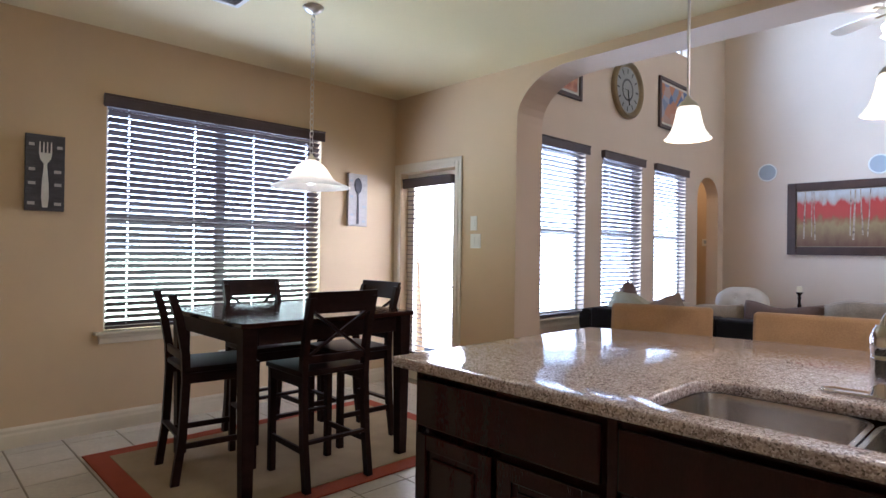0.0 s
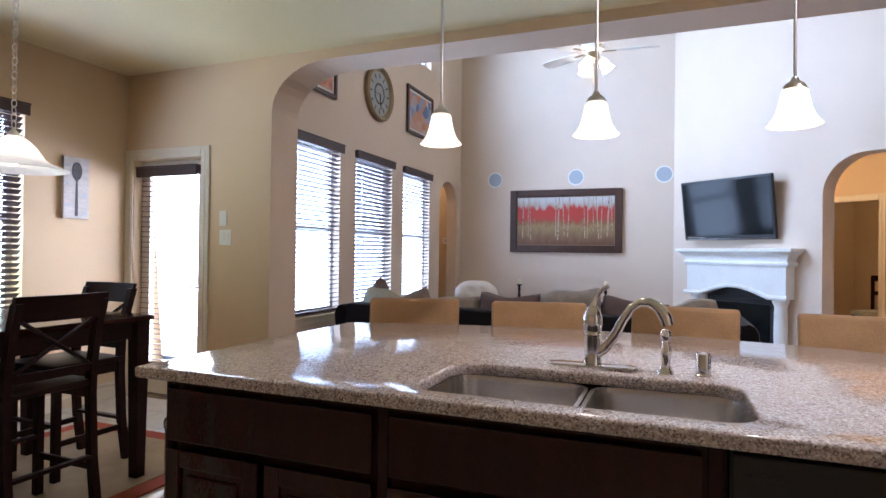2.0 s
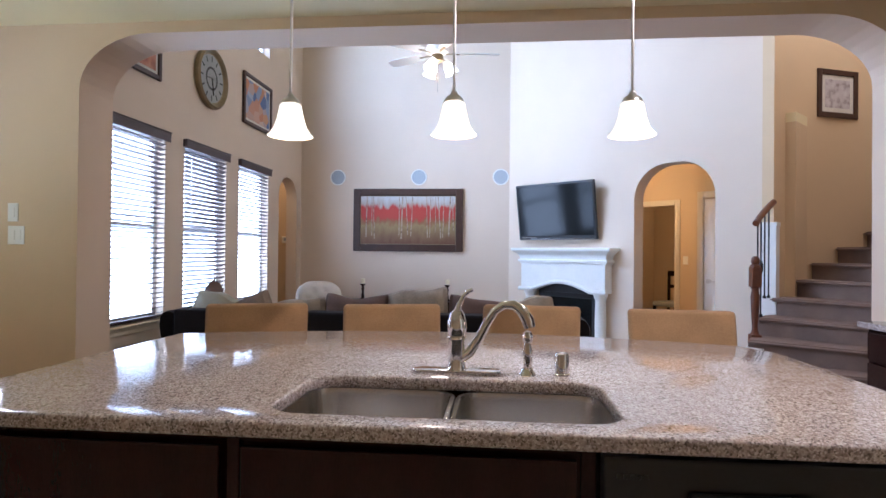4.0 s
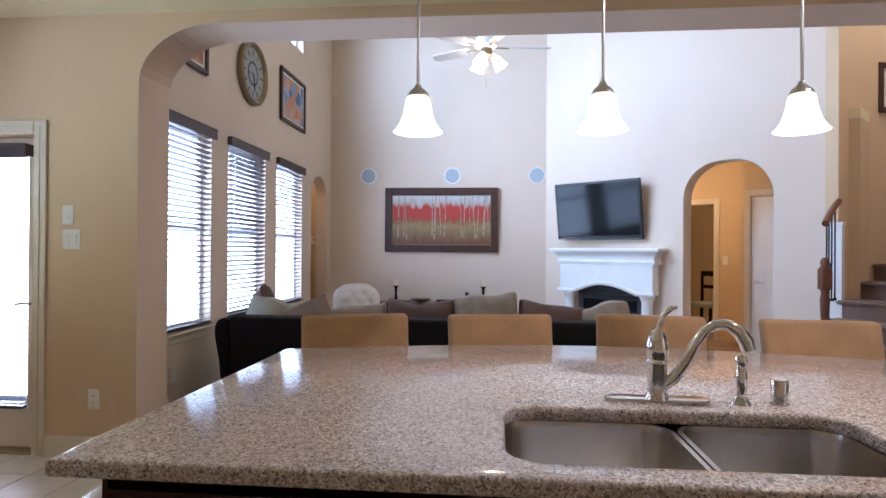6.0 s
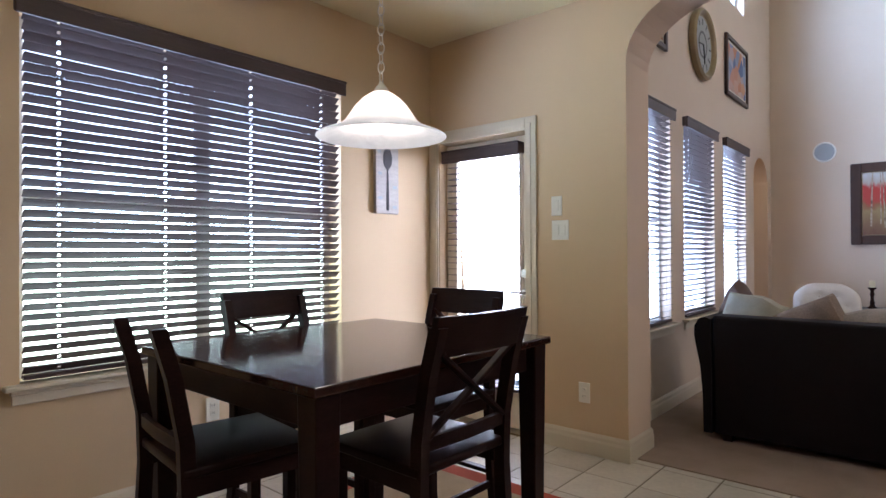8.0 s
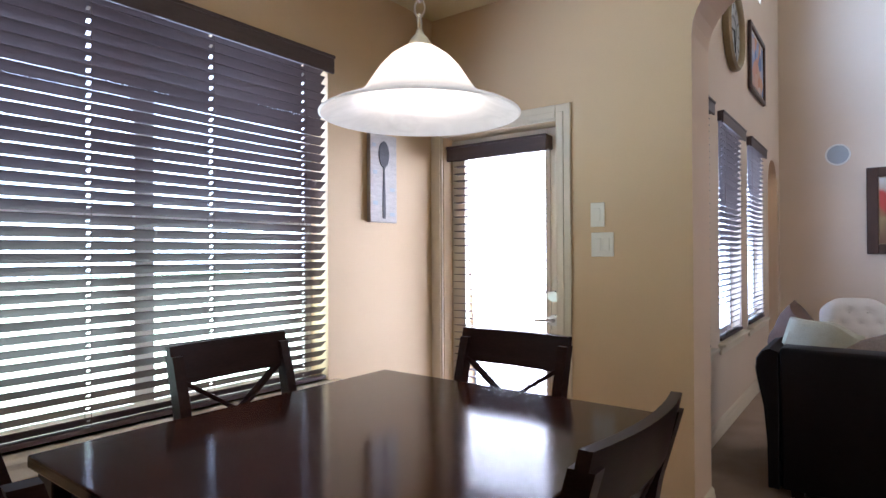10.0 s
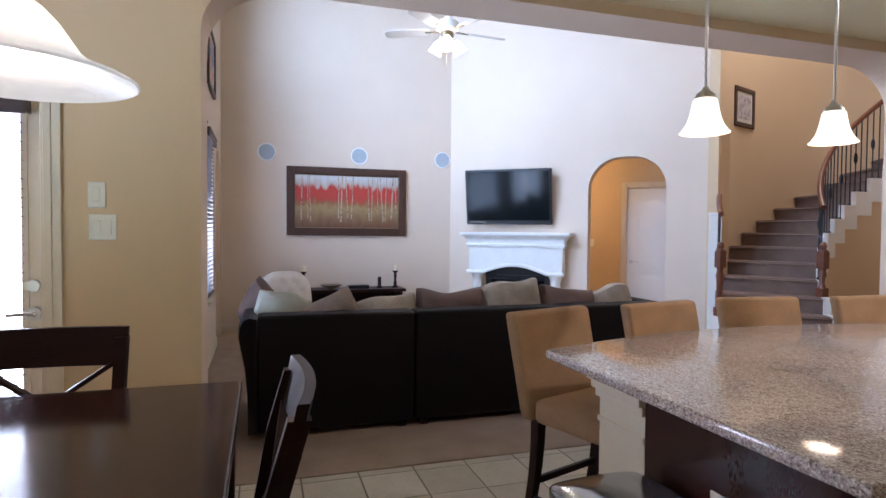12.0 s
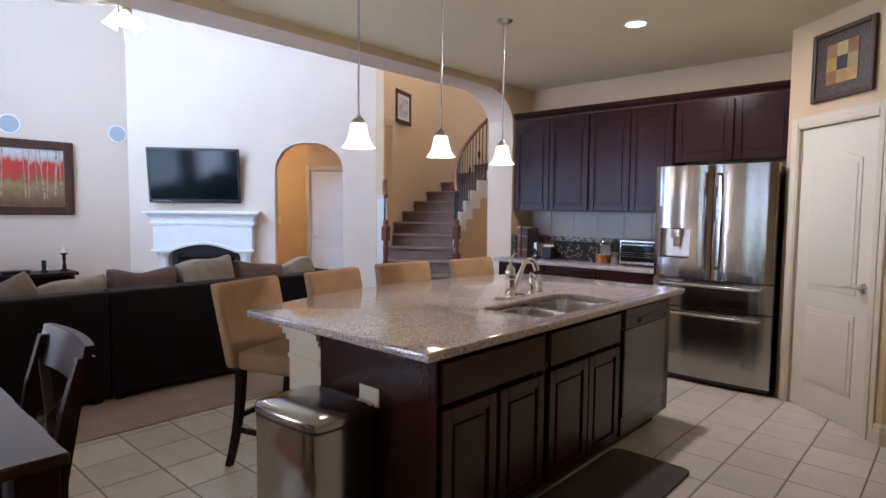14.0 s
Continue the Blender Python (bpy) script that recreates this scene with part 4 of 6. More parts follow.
bx("rug_field", rug, M_RUGIN, 1.55, 3.43, 3.32, 4.54, 0.012, 0.020, 0.002, "tan woven field")

RZ = 0.020
table = thing("dining_table", pose(2.395, 3.87, RZ), "square dark cherry counter-height dining table", "dining table")
TW, TD, TH = 0.565, 0.505, 0.895
bx("tabletop", table, M_TABLE, -TW, TW, -TD, TD, TH - 0.028, TH, 0.005)
for s in (-1, 1):
    bx("apron", table, M_ESPRESSO, -TW + 0.11, TW - 0.11, s * (TD - 0.055) - 0.011, s * (TD - 0.055) + 0.011, TH - 0.125, TH - 0.028, 0.003)
    bx("apron", table, M_ESPRESSO, s * (TW - 0.055) - 0.011, s * (TW - 0.055) + 0.011, -TD + 0.11, TD - 0.11, TH - 0.125, TH - 0.028, 0.003)
    for r in (-1, 1):
        bm = bmesh.new()
        box(bm, -0.040, 0.040, -0.040, 0.040, 0.0, TH - 0.028, 0.004)
        for v in bm.verts:
            k = 0.72 + 0.28 * min(1.0, v.co.z / 0.75)
            v.co.x, v.co.y = v.co.x * k + s * (TW - 0.055), v.co.y * k + r * (TD - 0.055)
        part("leg", bm, M_ESPRESSO, table)

def curved_rail(chair, z0, z1, y, t, bulge, name):
    bm = bmesh.new()
    rows = []
    for k in range(9):
        x = -0.212 + 0.424 * k / 8
        c = -bulge * (1 - (x / 0.212) ** 2)
        rows.append([bm.verts.new((x, y(z) + c + o, z)) for z, o in ((z0, -t), (z1, -t), (z1, t), (z0, t))])
    for a, b in zip(rows, rows[1:]):
        for k in range(4):
            bm.faces.new((a[k], a[(k + 1) % 4], b[(k + 1) % 4], b[k]))
    bm.faces.new(rows[0])
    bm.faces.new(rows[-1][::-1])
    bmesh.ops.bevel(bm, geom=[e for e in bm.edges if len(e.link_faces) == 2 and e.calc_face_angle(0) > 0.8], offset=0.004, segments=2, affect="EDGES")
    part(name, bm, M_ESPRESSO, chair, smooth=True)


def lean(z):
    return -0.19 - 0.072 * max(0.0, (z - 0.70) / 0.32)


def build_chair(m, label, whole=True):
    chair = thing("dining_chair", m, label, "dining chair", "chairs round the table")
    bm = bmesh.new()
    box(bm, -0.215, 0.215, -0.20, 0.215, 0.595, 0.625, 0.008, 3)
    part("seat", bm, M_ESPRESSO, chair, smooth=True)
    for s in (-1, 1):
        bm = bmesh.new()
        rows = []
        for z, y in ((0.0, -0.235), (0.25, -0.200), (0.55, -0.185), (0.70, -0.190), (0.88, -0.222), (1.02, -0.262)):
            rows.append([bm.verts.new((s * 0.195 + a * 0.017, y + b * 0.021, z)) for a, b in ((-1, -1), (1, -1), (1, 1), (-1, 1))])
        for a, b in zip(rows, rows[1:]):
            for k in range(4):
                bm.faces.new((a[k], a[(k + 1) % 4], b[(k + 1) % 4], b[k]))
        bm.faces.new(rows[0][::-1])
        bm.faces.new(rows[-1])
        part("back_post", bm, M_ESPRESSO, chair)
        bm = bmesh.new()
        box(bm, s * 0.185 - 0.019, s * 0.185 + 0.019, 0.165, 0.203, 0.0, 0.595, 0.003)
        part("front_leg", bm, M_ESPRESSO, chair)
        bar("side_stretcher", chair, M_ESPRESSO, (s * 0.19, -0.205, 0.20), (s * 0.187, 0.18, 0.20), 0.018, 0.032)
        bx("seat_rail", chair, M_ESPRESSO, s * 0.186 - 0.010, s * 0.186 + 0.010, -0.17, 0.165, 0.535, 0.595, 0.002)
    bx("seat_rail", chair, M_ESPRESSO, -0.166, 0.166, 0.174, 0.194, 0.535, 0.595, 0.002)
    bar("front_stretcher", chair, M_ESPRESSO, (-0.17, 0.184, 0.30), (0.17, 0.184, 0.30), 0.034, 0.018)
    bar("back_stretcher", chair, M_ESPRESSO, (-0.18, -0.205, 0.25), (0.18, -0.205, 0.25), 0.034, 0.018)
    curved_rail(chair, 0.665, 0.705, lean, 0.009, 0.012, "lower_rail")
    if whole:
        curved_rail(chair, 0.935, 1.050, lean, 0.011, 0.022, "top_rail")
        for s in (-1, 1):
            bar("cross_slat", chair, M_ESPRESSO, (-s * 0.18, lean(0.70) - 0.006, 0.700), (s * 0.18, lean(0.94) - 0.006 + s * 0.004, 0.945), 0.026, 0.014)
    return chair


CHAIR = "dark-stained wooden counter chair with crossed back"
chair = build_chair(facing(2.35, 3.50, 0.02, 1, RZ), CHAIR)
for cx, cy, fx, fy in ((2.47, 4.33, 0.02, -1), (2.86, 3.925, -1, 0.02)):
    copy_thing(chair, facing(cx, cy, fx, fy, RZ))
build_chair(facing(1.935, 3.985, 0.993, -0.115, RZ), "dark-stained wooden counter chair missing its top rail", False)

nook = thing("chain_pendant", pose(2.467, 3.80, 0), "white swirl glass bell pendant on a nickel chain, lit", "pendant lamp")
turned("canopy", nook, M_NICKEL, [(0.0, CEIL - 0.04), (0.03, CEIL - 0.038), (0.055, CEIL - 0.02), (0.066, CEIL - 0.004), (0.066, CEIL)])
turned("shade", nook, M_SHADE2, [(0.0161, 1.8538), (0.0428, 1.8439), (0.0728, 1.8230), (0.0984, 1.7955), (0.1198, 1.7636), (0.1370, 1.7383), (0.1605, 1.7185), (0.1980, 1.7031), (0.2301, 1.6910), (0.2440, 1.6833), (0.2445, 1.6800), (0.2400, 1.6783), (0.2261, 1.6860), (0.1940, 1.6981), (0.1565, 1.7135), (0.1330, 1.7333), (0.1158, 1.7586), (0.0944, 1.7905), (0.0688, 1.8180), (0.0388, 1.8389), (0.0161, 1.8488)], seg=56)
turned("socket_cap", nook, M_NICKEL, [(0.0, 1.892), (0.008, 1.891), (0.010, 1.880), (0.020, 1.870), (0.028, 1.856), (0.030, 1.850), (0.0, 1.848)])
bm = bmesh.new()
lathe(bm, [(0.0, 1.692), (0.022, 1.702), (0.030, 1.724), (0.024, 1.76), (0.014, 1.785), (0.014, 1.845)], 16)
part("light_bulb", bm, M_BULB, nook, smooth=True)
k = 0
zc = 1.888
while zc < CEIL - 0.05:
    bm = bmesh.new()
    ring = [(0.013 * math.cos(2 * math.pi * j / 12), 0, 0.022 * math.sin(2 * math.pi * j / 12)) for j in range(13)]
    tube(bm, ring, 0.0025, 6)
    bmesh.ops.transform(bm, matrix=Matrix.Translation((0, 0, zc + 0.02)) @ Matrix.Rotation(radians(90 * (k % 2) + 20), 4, "Z"), verts=bm.verts[:])
    part("chain_link", bm, M_NICKEL, nook)
    zc += 0.036
    k += 1
bulb("nook_bulb", (2.467, 3.80, 1.745), 4.5, (1.0, 0.80, 0.56), 0.085)

pend = thing("rod_pendant", pose(0, 0, 0), "frosted white bell glass pendant on nickel rod, lit", "pendant lamp", "pendants over the island")
turned("canopy", pend, M_NICKEL, [(0.0, CEIL - 0.030), (0.02, CEIL - 0.029), (0.048, CEIL - 0.018), (0.060, CEIL - 0.004), (0.060, CEIL)])
rod("rod", pend, M_NICKEL, (0, 0, 1.9426), (0, 0, CEIL - 0.02), 0.006)
turned("socket_cap", pend, M_NICKEL, [(0.0, 1.9530), (0.011, 1.9514), (0.015, 1.9386), (0.031, 1.9266), (0.041, 1.9122), (0.042, 1.9050), (0.0, 1.9034)])
turned("shade", pend, M_SHADE, [(0.038, 1.9066), (0.045, 1.8986), (0.050, 1.8706), (0.057, 1.8386), (0.068, 1.8066), (0.083, 1.7842), (0.094, 1.7730), (0.091, 1.7714), (0.080, 1.7826), (0.065, 1.8058), (0.054, 1.8386), (0.047, 1.8706), (0.041, 1.8970), (0.034, 1.9034)], seg=40)
for i, (px, py) in enumerate(((2.965, 1.65), (2.975, 0.967), (3.02, 0.25))):
    if i == 0:
        pend.matrix_basis = pose(px, py, 0)
    else:
        copy_thing(pend, pose(px, py, 0))
    bulb("island_bulb", (px, py, 1.82), 2.5, WARM, 0.06)

# ---------------- living room ----------------


def pillow(name, m, w, h, t, material, label):
    """A stuffed square pillow in the local xz plane."""
    bm = bmesh.new()
    n = 12
    grid = {}
    for side in (-1, 1):
        for i in range(n + 1):
            for j in range(n + 1):
                if side == 1 and (i in (0, n) or j in (0, n)):
                    grid[side, i, j] = grid[-1, i, j]
                    continue
                u, v = 2 * i / n - 1, 2 * j / n - 1
                pinch = 1 - 0.15 * (1 - abs(u) ** 3) * abs(v) ** 3
                pinch2 = 1 - 0.12 * (1 - abs(v) ** 3) * abs(u) ** 3
                d = t * (max(0.0, (1 - u ** 4) * (1 - v ** 4))) ** 0.55
                d *= 1 + 0.35 * noise.noise(Vector((u * 1.7 + m.translation.y * 5, v * 1.7, side)))
                blunt = 1 - 0.13 * (u * v) ** 4
                slump = 0.05 * noise.noise(Vector((u * 1.1 + m.translation.y * 9, v * 0.9, 3.7))) * h
                grid[side, i, j] = bm.verts.new((u * w / 2 * pinch2 * blunt, side * d / 2 + slump * 0.8, v * h / 2 * pinch * blunt + slump * (1 + v)))
        for i in range(n):
            for j in range(n):
                q = [grid[side, i, j], grid[side, i + 1, j], grid[side, i + 1, j + 1], grid[side, i, j + 1]]
                bm.faces.new(q if side == 1 else q[::-1])
    ob = part(name, bm, material, None, "", m, smooth=True)
    return tagged(ob, label, "pillow", "pillows on the sofa")


sofa = thing("sectional_sofa", pose(4.955, 0, 0.01), "dark espresso leather sectional sofa seen from behind", "sofa")
SY = (0.22, 2.288, 3.34)
for a, b in zip(SY, SY[1:]):
    bm = bmesh.new()
    box(bm, 0.0, 0.20, a + 0.004, b - 0.004, 0.045, 0.815, 0.022, 3)
    for v in bm.verts:
        v.co.x += 0.045 * max(0.0, 0.55 - v.co.z) if v.co.x < 0.1 else 0
        v.co.x -= 0.012 * math.sin(math.pi * (v.co.z - 0.05) / 0.75) if v.co.x < 0.1 else 0
    part("back", bm, M_LEATHER, sofa, smooth=True)
    bx("base", sofa, M_LEATHER, 0.202, 0.93, a + 0.006, b - 0.006, 0.05, 0.27, 0.02)
    k = 2 if b - a > 1.5 else 1
    for j in range(k):
        c, e = a + (b - a) * j / k, a + (b - a) * (j + 1) / k
        bm = bmesh.new()
        box(bm, 0.205, 0.95, c + 0.008, e - 0.008, 0.272, 0.44, 0.05, 4)
        part("seat_cushion", bm, M_LEATHER, sofa, smooth=True)
        bm = bmesh.new()
        box(bm, 0.205, 0.38, c + 0.01, e - 0.01, 0.442, 0.76, 0.06, 4)
        part("back_cushion", bm, M_LEATHER, sofa, smooth=True)
    for y in (a + 0.08, b - 0.08):
        bx("foot", sofa, M_ESPRESSO, 0.06, 0.12, y - 0.03, y + 0.03, 0.0, 0.047, 0.004)
        bx("foot", sofa, M_ESPRESSO, 0.82, 0.88, y - 0.03, y + 0.03, 0.0, 0.052, 0.004)
for y, s in ((SY[2], 1), (SY[0], -1)):
    bm = bmesh.new()
    prof = [(0.0, 0.05), (0.055, 0.05), (0.06, 0.30), (0.075, 0.48), (0.100, 0.60), (0.115, 0.68), (0.112, 0.745), (0.085, 0.79), (0.045, 0.805), (0.0, 0.79)]
    rows = []
    for x, k in ((0.0, 0.93), (0.03, 1.0), (0.5, 1.0), (0.9, 0.96), (0.94, 0.88)):
        rows.append([bm.verts.new((x + 0.005, y + s * o * k, z * (1 if k > 0.9 else 0.98))) for o, z in prof])
    for r0, r1 in zip(rows, rows[1:]):
        for j in range(len(prof)):
            i2 = (j + 1) % len(prof)
            bm.faces.new((r0[j], r0[i2], r1[i2], r1[j]))
    bm.faces.new(rows[0])
    bm.faces.new(rows[-1][::-1])
    part("arm", bm, M_LEATHER, sofa, smooth=True)

for y, x, z, w, h, roll, mt, lab in (
    (3.19, 5.40, 0.700, 0.42, 0.42, -16, M_PILLOW_L, "light sage square pillow leaning on the sofa"),
    (2.84, 5.36, 0.655, 0.54, 0.46, 27, M_PILLOW_T, "taupe chenille square pillow slumped on the sofa"),
    (2.43, 5.36, 0.660, 0.56, 0.44, 9, M_PILLOW_T2, "pale taupe chenille pillow leaning on the sofa"),
    (1.94, 5.36, 0.705, 0.60, 0.45, -2, M_PILLOW_B, "brown velvet square pillow leaning on the sofa"),
    (1.43, 5.36, 0.740, 0.56, 0.46, 4, M_PILLOW_T2, "pale taupe chenille pillow leaning on the sofa"),
    (0.94, 5.36, 0.705, 0.56, 0.45, -5, M_PILLOW_B, "brown velvet square pillow leaning on the sofa"),
    (0.52, 5.36, 0.700, 0.46, 0.45, 13, M_PILLOW_T2, "pale taupe chenille pillow leaning on the sofa"),
):
    pillow("throw_pillow", pose(x - 0.09, y, z + 0.045, 0, 0, 90) @ pose(0, 0, 0, 12, roll, 0), w, h, 0.19, mt, lab)
pillow("throw_pillow", pose(5.53, 3.30, 0.79, 0, 0, 40) @ pose(0, 0, 0, 10, -30, 0), 0.42, 0.40, 0.16, M_PILLOW_B, "brown velvet pillow in the sofa corner")

tuft = thing("tufted_chair", facing(7.42, 2.93, -0.94, -0.33, 0.01), "cream linen slipper chair with button-tufted back", "armchair")
bm = bmesh.new()
n = 16
buttons = [(-0.14, 0.28), (0.0, 0.28), (0.14, 0.28), (-0.07, 0.16), (0.07, 0.16), (-0.14, 0.05), (0.0, 0.05), (0.14, 0.05), (-0.07, 0.38), (0.07, 0.38)]
grid = []
for i in range(n + 1):
    row = []
    for j in range(n + 1):
        x, z = -0.27 + 0.54 * i / n, 0.50 * j / n
        edge = min(1.0, (0.27 - abs(x)) / 0.05, (0.50 - z) / 0.05 + 0.02)
        d = 0.075 * math.sqrt(max(0.0, edge)) if edge < 1 else 0.075
        for ux, uz in buttons:
            d -= 0.040 * math.exp(-((x - ux) ** 2 + (z - uz) ** 2) / 0.0010)
        k = max(0.0, (z - 0.30) / 0.20)
        wide = 1 - 0.20 * k ** 3 + 0.05 * math.sin(math.pi * min(1.0, z / 0.5))
        drop = 0.055 * k ** 2 * (x / 0.27) ** 4
        row.append(bm.verts.new((x * wide, -0.26 - 0.30 * z + d - 0.03 * k ** 2, 0.41 + z - drop)))
    grid.append(row)
back = [[bm.verts.new((v.co.x, -0.32 - 0.32 * (v.co.z - 0.41), v.co.z - 0.01)) for v in row] for row in grid]
for i in range(n):
    for j in range(n):
        bm.faces.new((grid[i][j], grid[i + 1][j], grid[i + 1][j + 1], grid[i][j + 1]))
        bm.faces.new((back[i][j], back[i][j + 1], back[i + 1][j + 1], back[i + 1][j]))
for i in range(n):
    bm.faces.new((grid[i][n], grid[i + 1][n], back[i + 1][n], back[i][n]))
    bm.faces.new((grid[i + 1][0], grid[i][0], back[i][0], back[i + 1][0]))
    bm.faces.new((grid[0][i], grid[0][i + 1], back[0][i + 1], back[0][i]))
    bm.faces.new((grid[n][i + 1], grid[n][i], back[n][i], back[n][i + 1]))
part("backrest", bm, M_CREAMF, tuft, smooth=True)
bm = bmesh.new()
box(bm, -0.28, 0.28, -0.24, 0.30, 0.22, 0.43, 0.04, 4)
part("seat", bm, M_CREAMF, tuft, smooth=True)
for ux, uz in buttons:
    bm = bmesh.new()
    bmesh.ops.create_uvsphere(bm, u_segments=8, v_segments=6, radius=0.010)
    part("button", bm, M_CREAMF, tuft, "", pose(ux, -0.26 - 0.30 * uz + 0.036, 0.41 + uz), smooth=True)
for sx in (-0.24, 0.24):
    for sy in (-0.20, 0.26):
        rod("leg", tuft, M_ESPRESSO, (sx, sy, 0.0), (sx, sy, 0.225), 0.014, 0.022)

console = thing("console_table", pose(8.80, 0, 0.01), "dark wooden media console under the painting", "console")
bx("top", console, M_ESPRESSO, 0.0, 0.42, 1.42, 3.10, 0.545, 0.585, 0.005)
for y in (1.46, 2.26, 3.02):
    bx("side", console, M_ESPRESSO, 0.03, 0.40, y, y + 0.04, 0.0, 0.545, 0.004)
bx("shelf", console, M_ESPRESSO, 0.04, 0.40, 1.50, 2.26, 0.28, 0.30, 0.003)
bx("shelf", console, M_ESPRESSO, 0.04, 0.40, 2.30, 3.02, 0.28, 0.30, 0.003)
bx("bottom", console, M_ESPRESSO, 0.04, 0.40, 1.50, 3.02, 0.06, 0.08, 0.003)
bx("back", console, M_ESPRESSO, 0.39, 0.40, 1.50, 3.02, 0.08, 0.545, 0.0)
for y in (1.60, 2.45):
    tagged(bx("media_box", None, M_BLACK, 8.88, 9.12, y, y + 0.40, 0.31, 0.375, 0.004), "black set-top box on the console shelf", "media player")
CZ = 0.595
candle = thing("candle_holder", pose(9.0, 2.78, CZ), "dark turned wooden candlestick with ivory pillar candle", "candlestick", "candlesticks on the console")
turned("stick", candle, M_ESPRESSO, [(0.0, 0.0), (0.046, 0.0), (0.046, 0.012), (0.030, 0.025), (0.020, 0.045), (0.026, 0.065), (0.018, 0.085), (0.015, 0.13), (0.024, 0.16), (0.016, 0.185), (0.020, 0.205), (0.040, 0.225), (0.042, 0.235), (0.0, 0.236)])
turned("candle", candle, M_WAX, [(0.0, 0.236), (0.031, 0.236), (0.031, 0.305), (0.027, 0.312), (0.0, 0.308)])
copy_thing(candle, pose(9.0, 1.53, CZ))
bowl2 = thing("decorative_bowl", pose(8.98, 2.42, CZ), "dark shallow metal bowl on the console", "bowl")
turned("bowl", bowl2, M_BRASS, [(0.0, 0.0), (0.05, 0.0), (0.05, 0.01), (0.12, 0.035), (0.15, 0.055), (0.145, 0.056), (0.11, 0.04), (0.0, 0.018)])
bx2 = thing("small_box", pose(8.98, 2.05, CZ), "black low electronics box on the console", "box")
bx("case", bx2, M_BLACK, -0.07, 0.07, -0.14, 0.14, 0.0, 0.045, 0.006)
phone = thing("cordless_phone", pose(8.96, 1.76, CZ), "black cordless phone upright in its cradle", "phone")
bx("cradle", phone, M_BLACK, -0.04, 0.04, -0.035, 0.035, 0.0, 0.03, 0.006)
bx("handset", phone, M_BLACK, -0.012, 0.016, -0.024, 0.024, 0.02, 0.155, 0.008)


def picture(name, m, w, h, border, depth, frame_mat, canvas_mat, label, mat_border=0.0):
    """Hangs in the local xz plane about its middle, room at -y."""
    t = thing(name, m, label, "wall picture")
    for x0, x1, z0, z1 in ((-w / 2, -w / 2 + border, -h / 2, h / 2), (w / 2 - border, w / 2, -h / 2, h / 2), (-w / 2 + border, w / 2 - border, -h / 2, -h / 2 + border), (-w / 2 + border, w / 2 - border, h / 2 - border, h / 2)):
        bm = bmesh.new()
        box(bm, x0, x1, -depth, -0.004, z0, z1, min(0.008, border / 4))
        part("frame_rail", bm, frame_mat, t)
    if mat_border:
        bx("mount", t, M_PAINTW, -w / 2 + border, w / 2 - border, -depth * 0.45, -0.004, -h / 2 + border, h / 2 - border, 0.0)
    b = border + mat_border
    bx("canvas", t, canvas_mat, -w / 2 + b, w / 2 - b, -depth * 0.55, -0.005, -h / 2 + b, h / 2 - b, 0.0)
    return t


def mat_bands(name, colors, stops, lo, hi, wob, scale, axis=2):
    """Paint in soft uneven bands up the local z axis, with daubs."""
    m = bpy.data.materials.new(name)
    m.use_nodes = True
    n, link = m.node_tree.nodes, m.node_tree.links.new
    b = n["Principled BSDF"]
    b.inputs["Roughness"].default_value = 0.5
    co = n.new("ShaderNodeTexCoord").outputs["Object"]
    sep = n.new("ShaderNodeSeparateXYZ")
    link(co, sep.inputs[0])
    mp = n.new("ShaderNodeMapping")
    mp.inputs["Scale"].default_value = (scale * 1.6, scale, scale * 0.55)
    link(co, mp.inputs["Vector"])
    nz = n.new("ShaderNodeTexNoise")
    nz.inputs["Scale"].default_value, nz.inputs["Detail"].default_value = 1.0, 6
    link(mp.outputs["Vector"], nz.inputs["Vector"])
    r = n.new("ShaderNodeMapRange")
    r.inputs["From Min"].default_value, r.inputs["From Max"].default_value = lo, hi
    link(sep.outputs[axis], r.inputs["Value"])
    ma = n.new("ShaderNodeMath")
    ma.operation = "MULTIPLY_ADD"
    ma.inputs[1].default_value, ma.inputs[2].default_value = wob, -wob / 2
    link(nz.outputs["Fac"], ma.inputs[0])
    ad = n.new("ShaderNodeMath")
    ad.operation = "ADD"
    link(r.outputs["Result"], ad.inputs[0])
    link(ma.outputs[0], ad.inputs[1])
    cr = n.new("ShaderNodeValToRGB")
    while len(cr.color_ramp.elements) < len(colors):
        cr.color_ramp.elements.new(0.5)
    for e, c, p in zip(cr.color_ramp.elements, colors, stops):
        e.position, e.color = p, (*c, 1)
    link(ad.outputs[0], cr.inputs["Fac"])
    link(cr.outputs["Color"], b.inputs["Base Color"])
    bp = n.new("ShaderNodeBump")
    bp.inputs["Strength"].default_value, bp.inputs["Distance"].default_value = 0.2, 0.002
    link(nz.outputs["Fac"], bp.inputs["Height"])
    link(bp.outputs["Normal"], b.inputs["Normal"])
    return m


M_FOREST = mat_bands("birch_forest_paint", [(0.14, 0.06, 0.03), (0.21, 0.12, 0.055), (0.29, 0.21, 0.085), (0.26, 0.11, 0.045), (0.42, 0.05, 0.03), (0.44, 0.04, 0.028), (0.44, 0.38, 0.32), (0.54, 0.54, 0.53)], [0.0, 0.18, 0.38, 0.47, 0.54, 0.74, 0.82, 0.95], -0.37, 0.37, 0.32, 11)
M_BIRCH = mat_mix("birch_bark_paint", [(0.12, 0.075, 0.05), (0.36, 0.27, 0.19), (0.52, 0.45, 0.36)], [0.30, 0.47, 0.8], 25, 0.6)
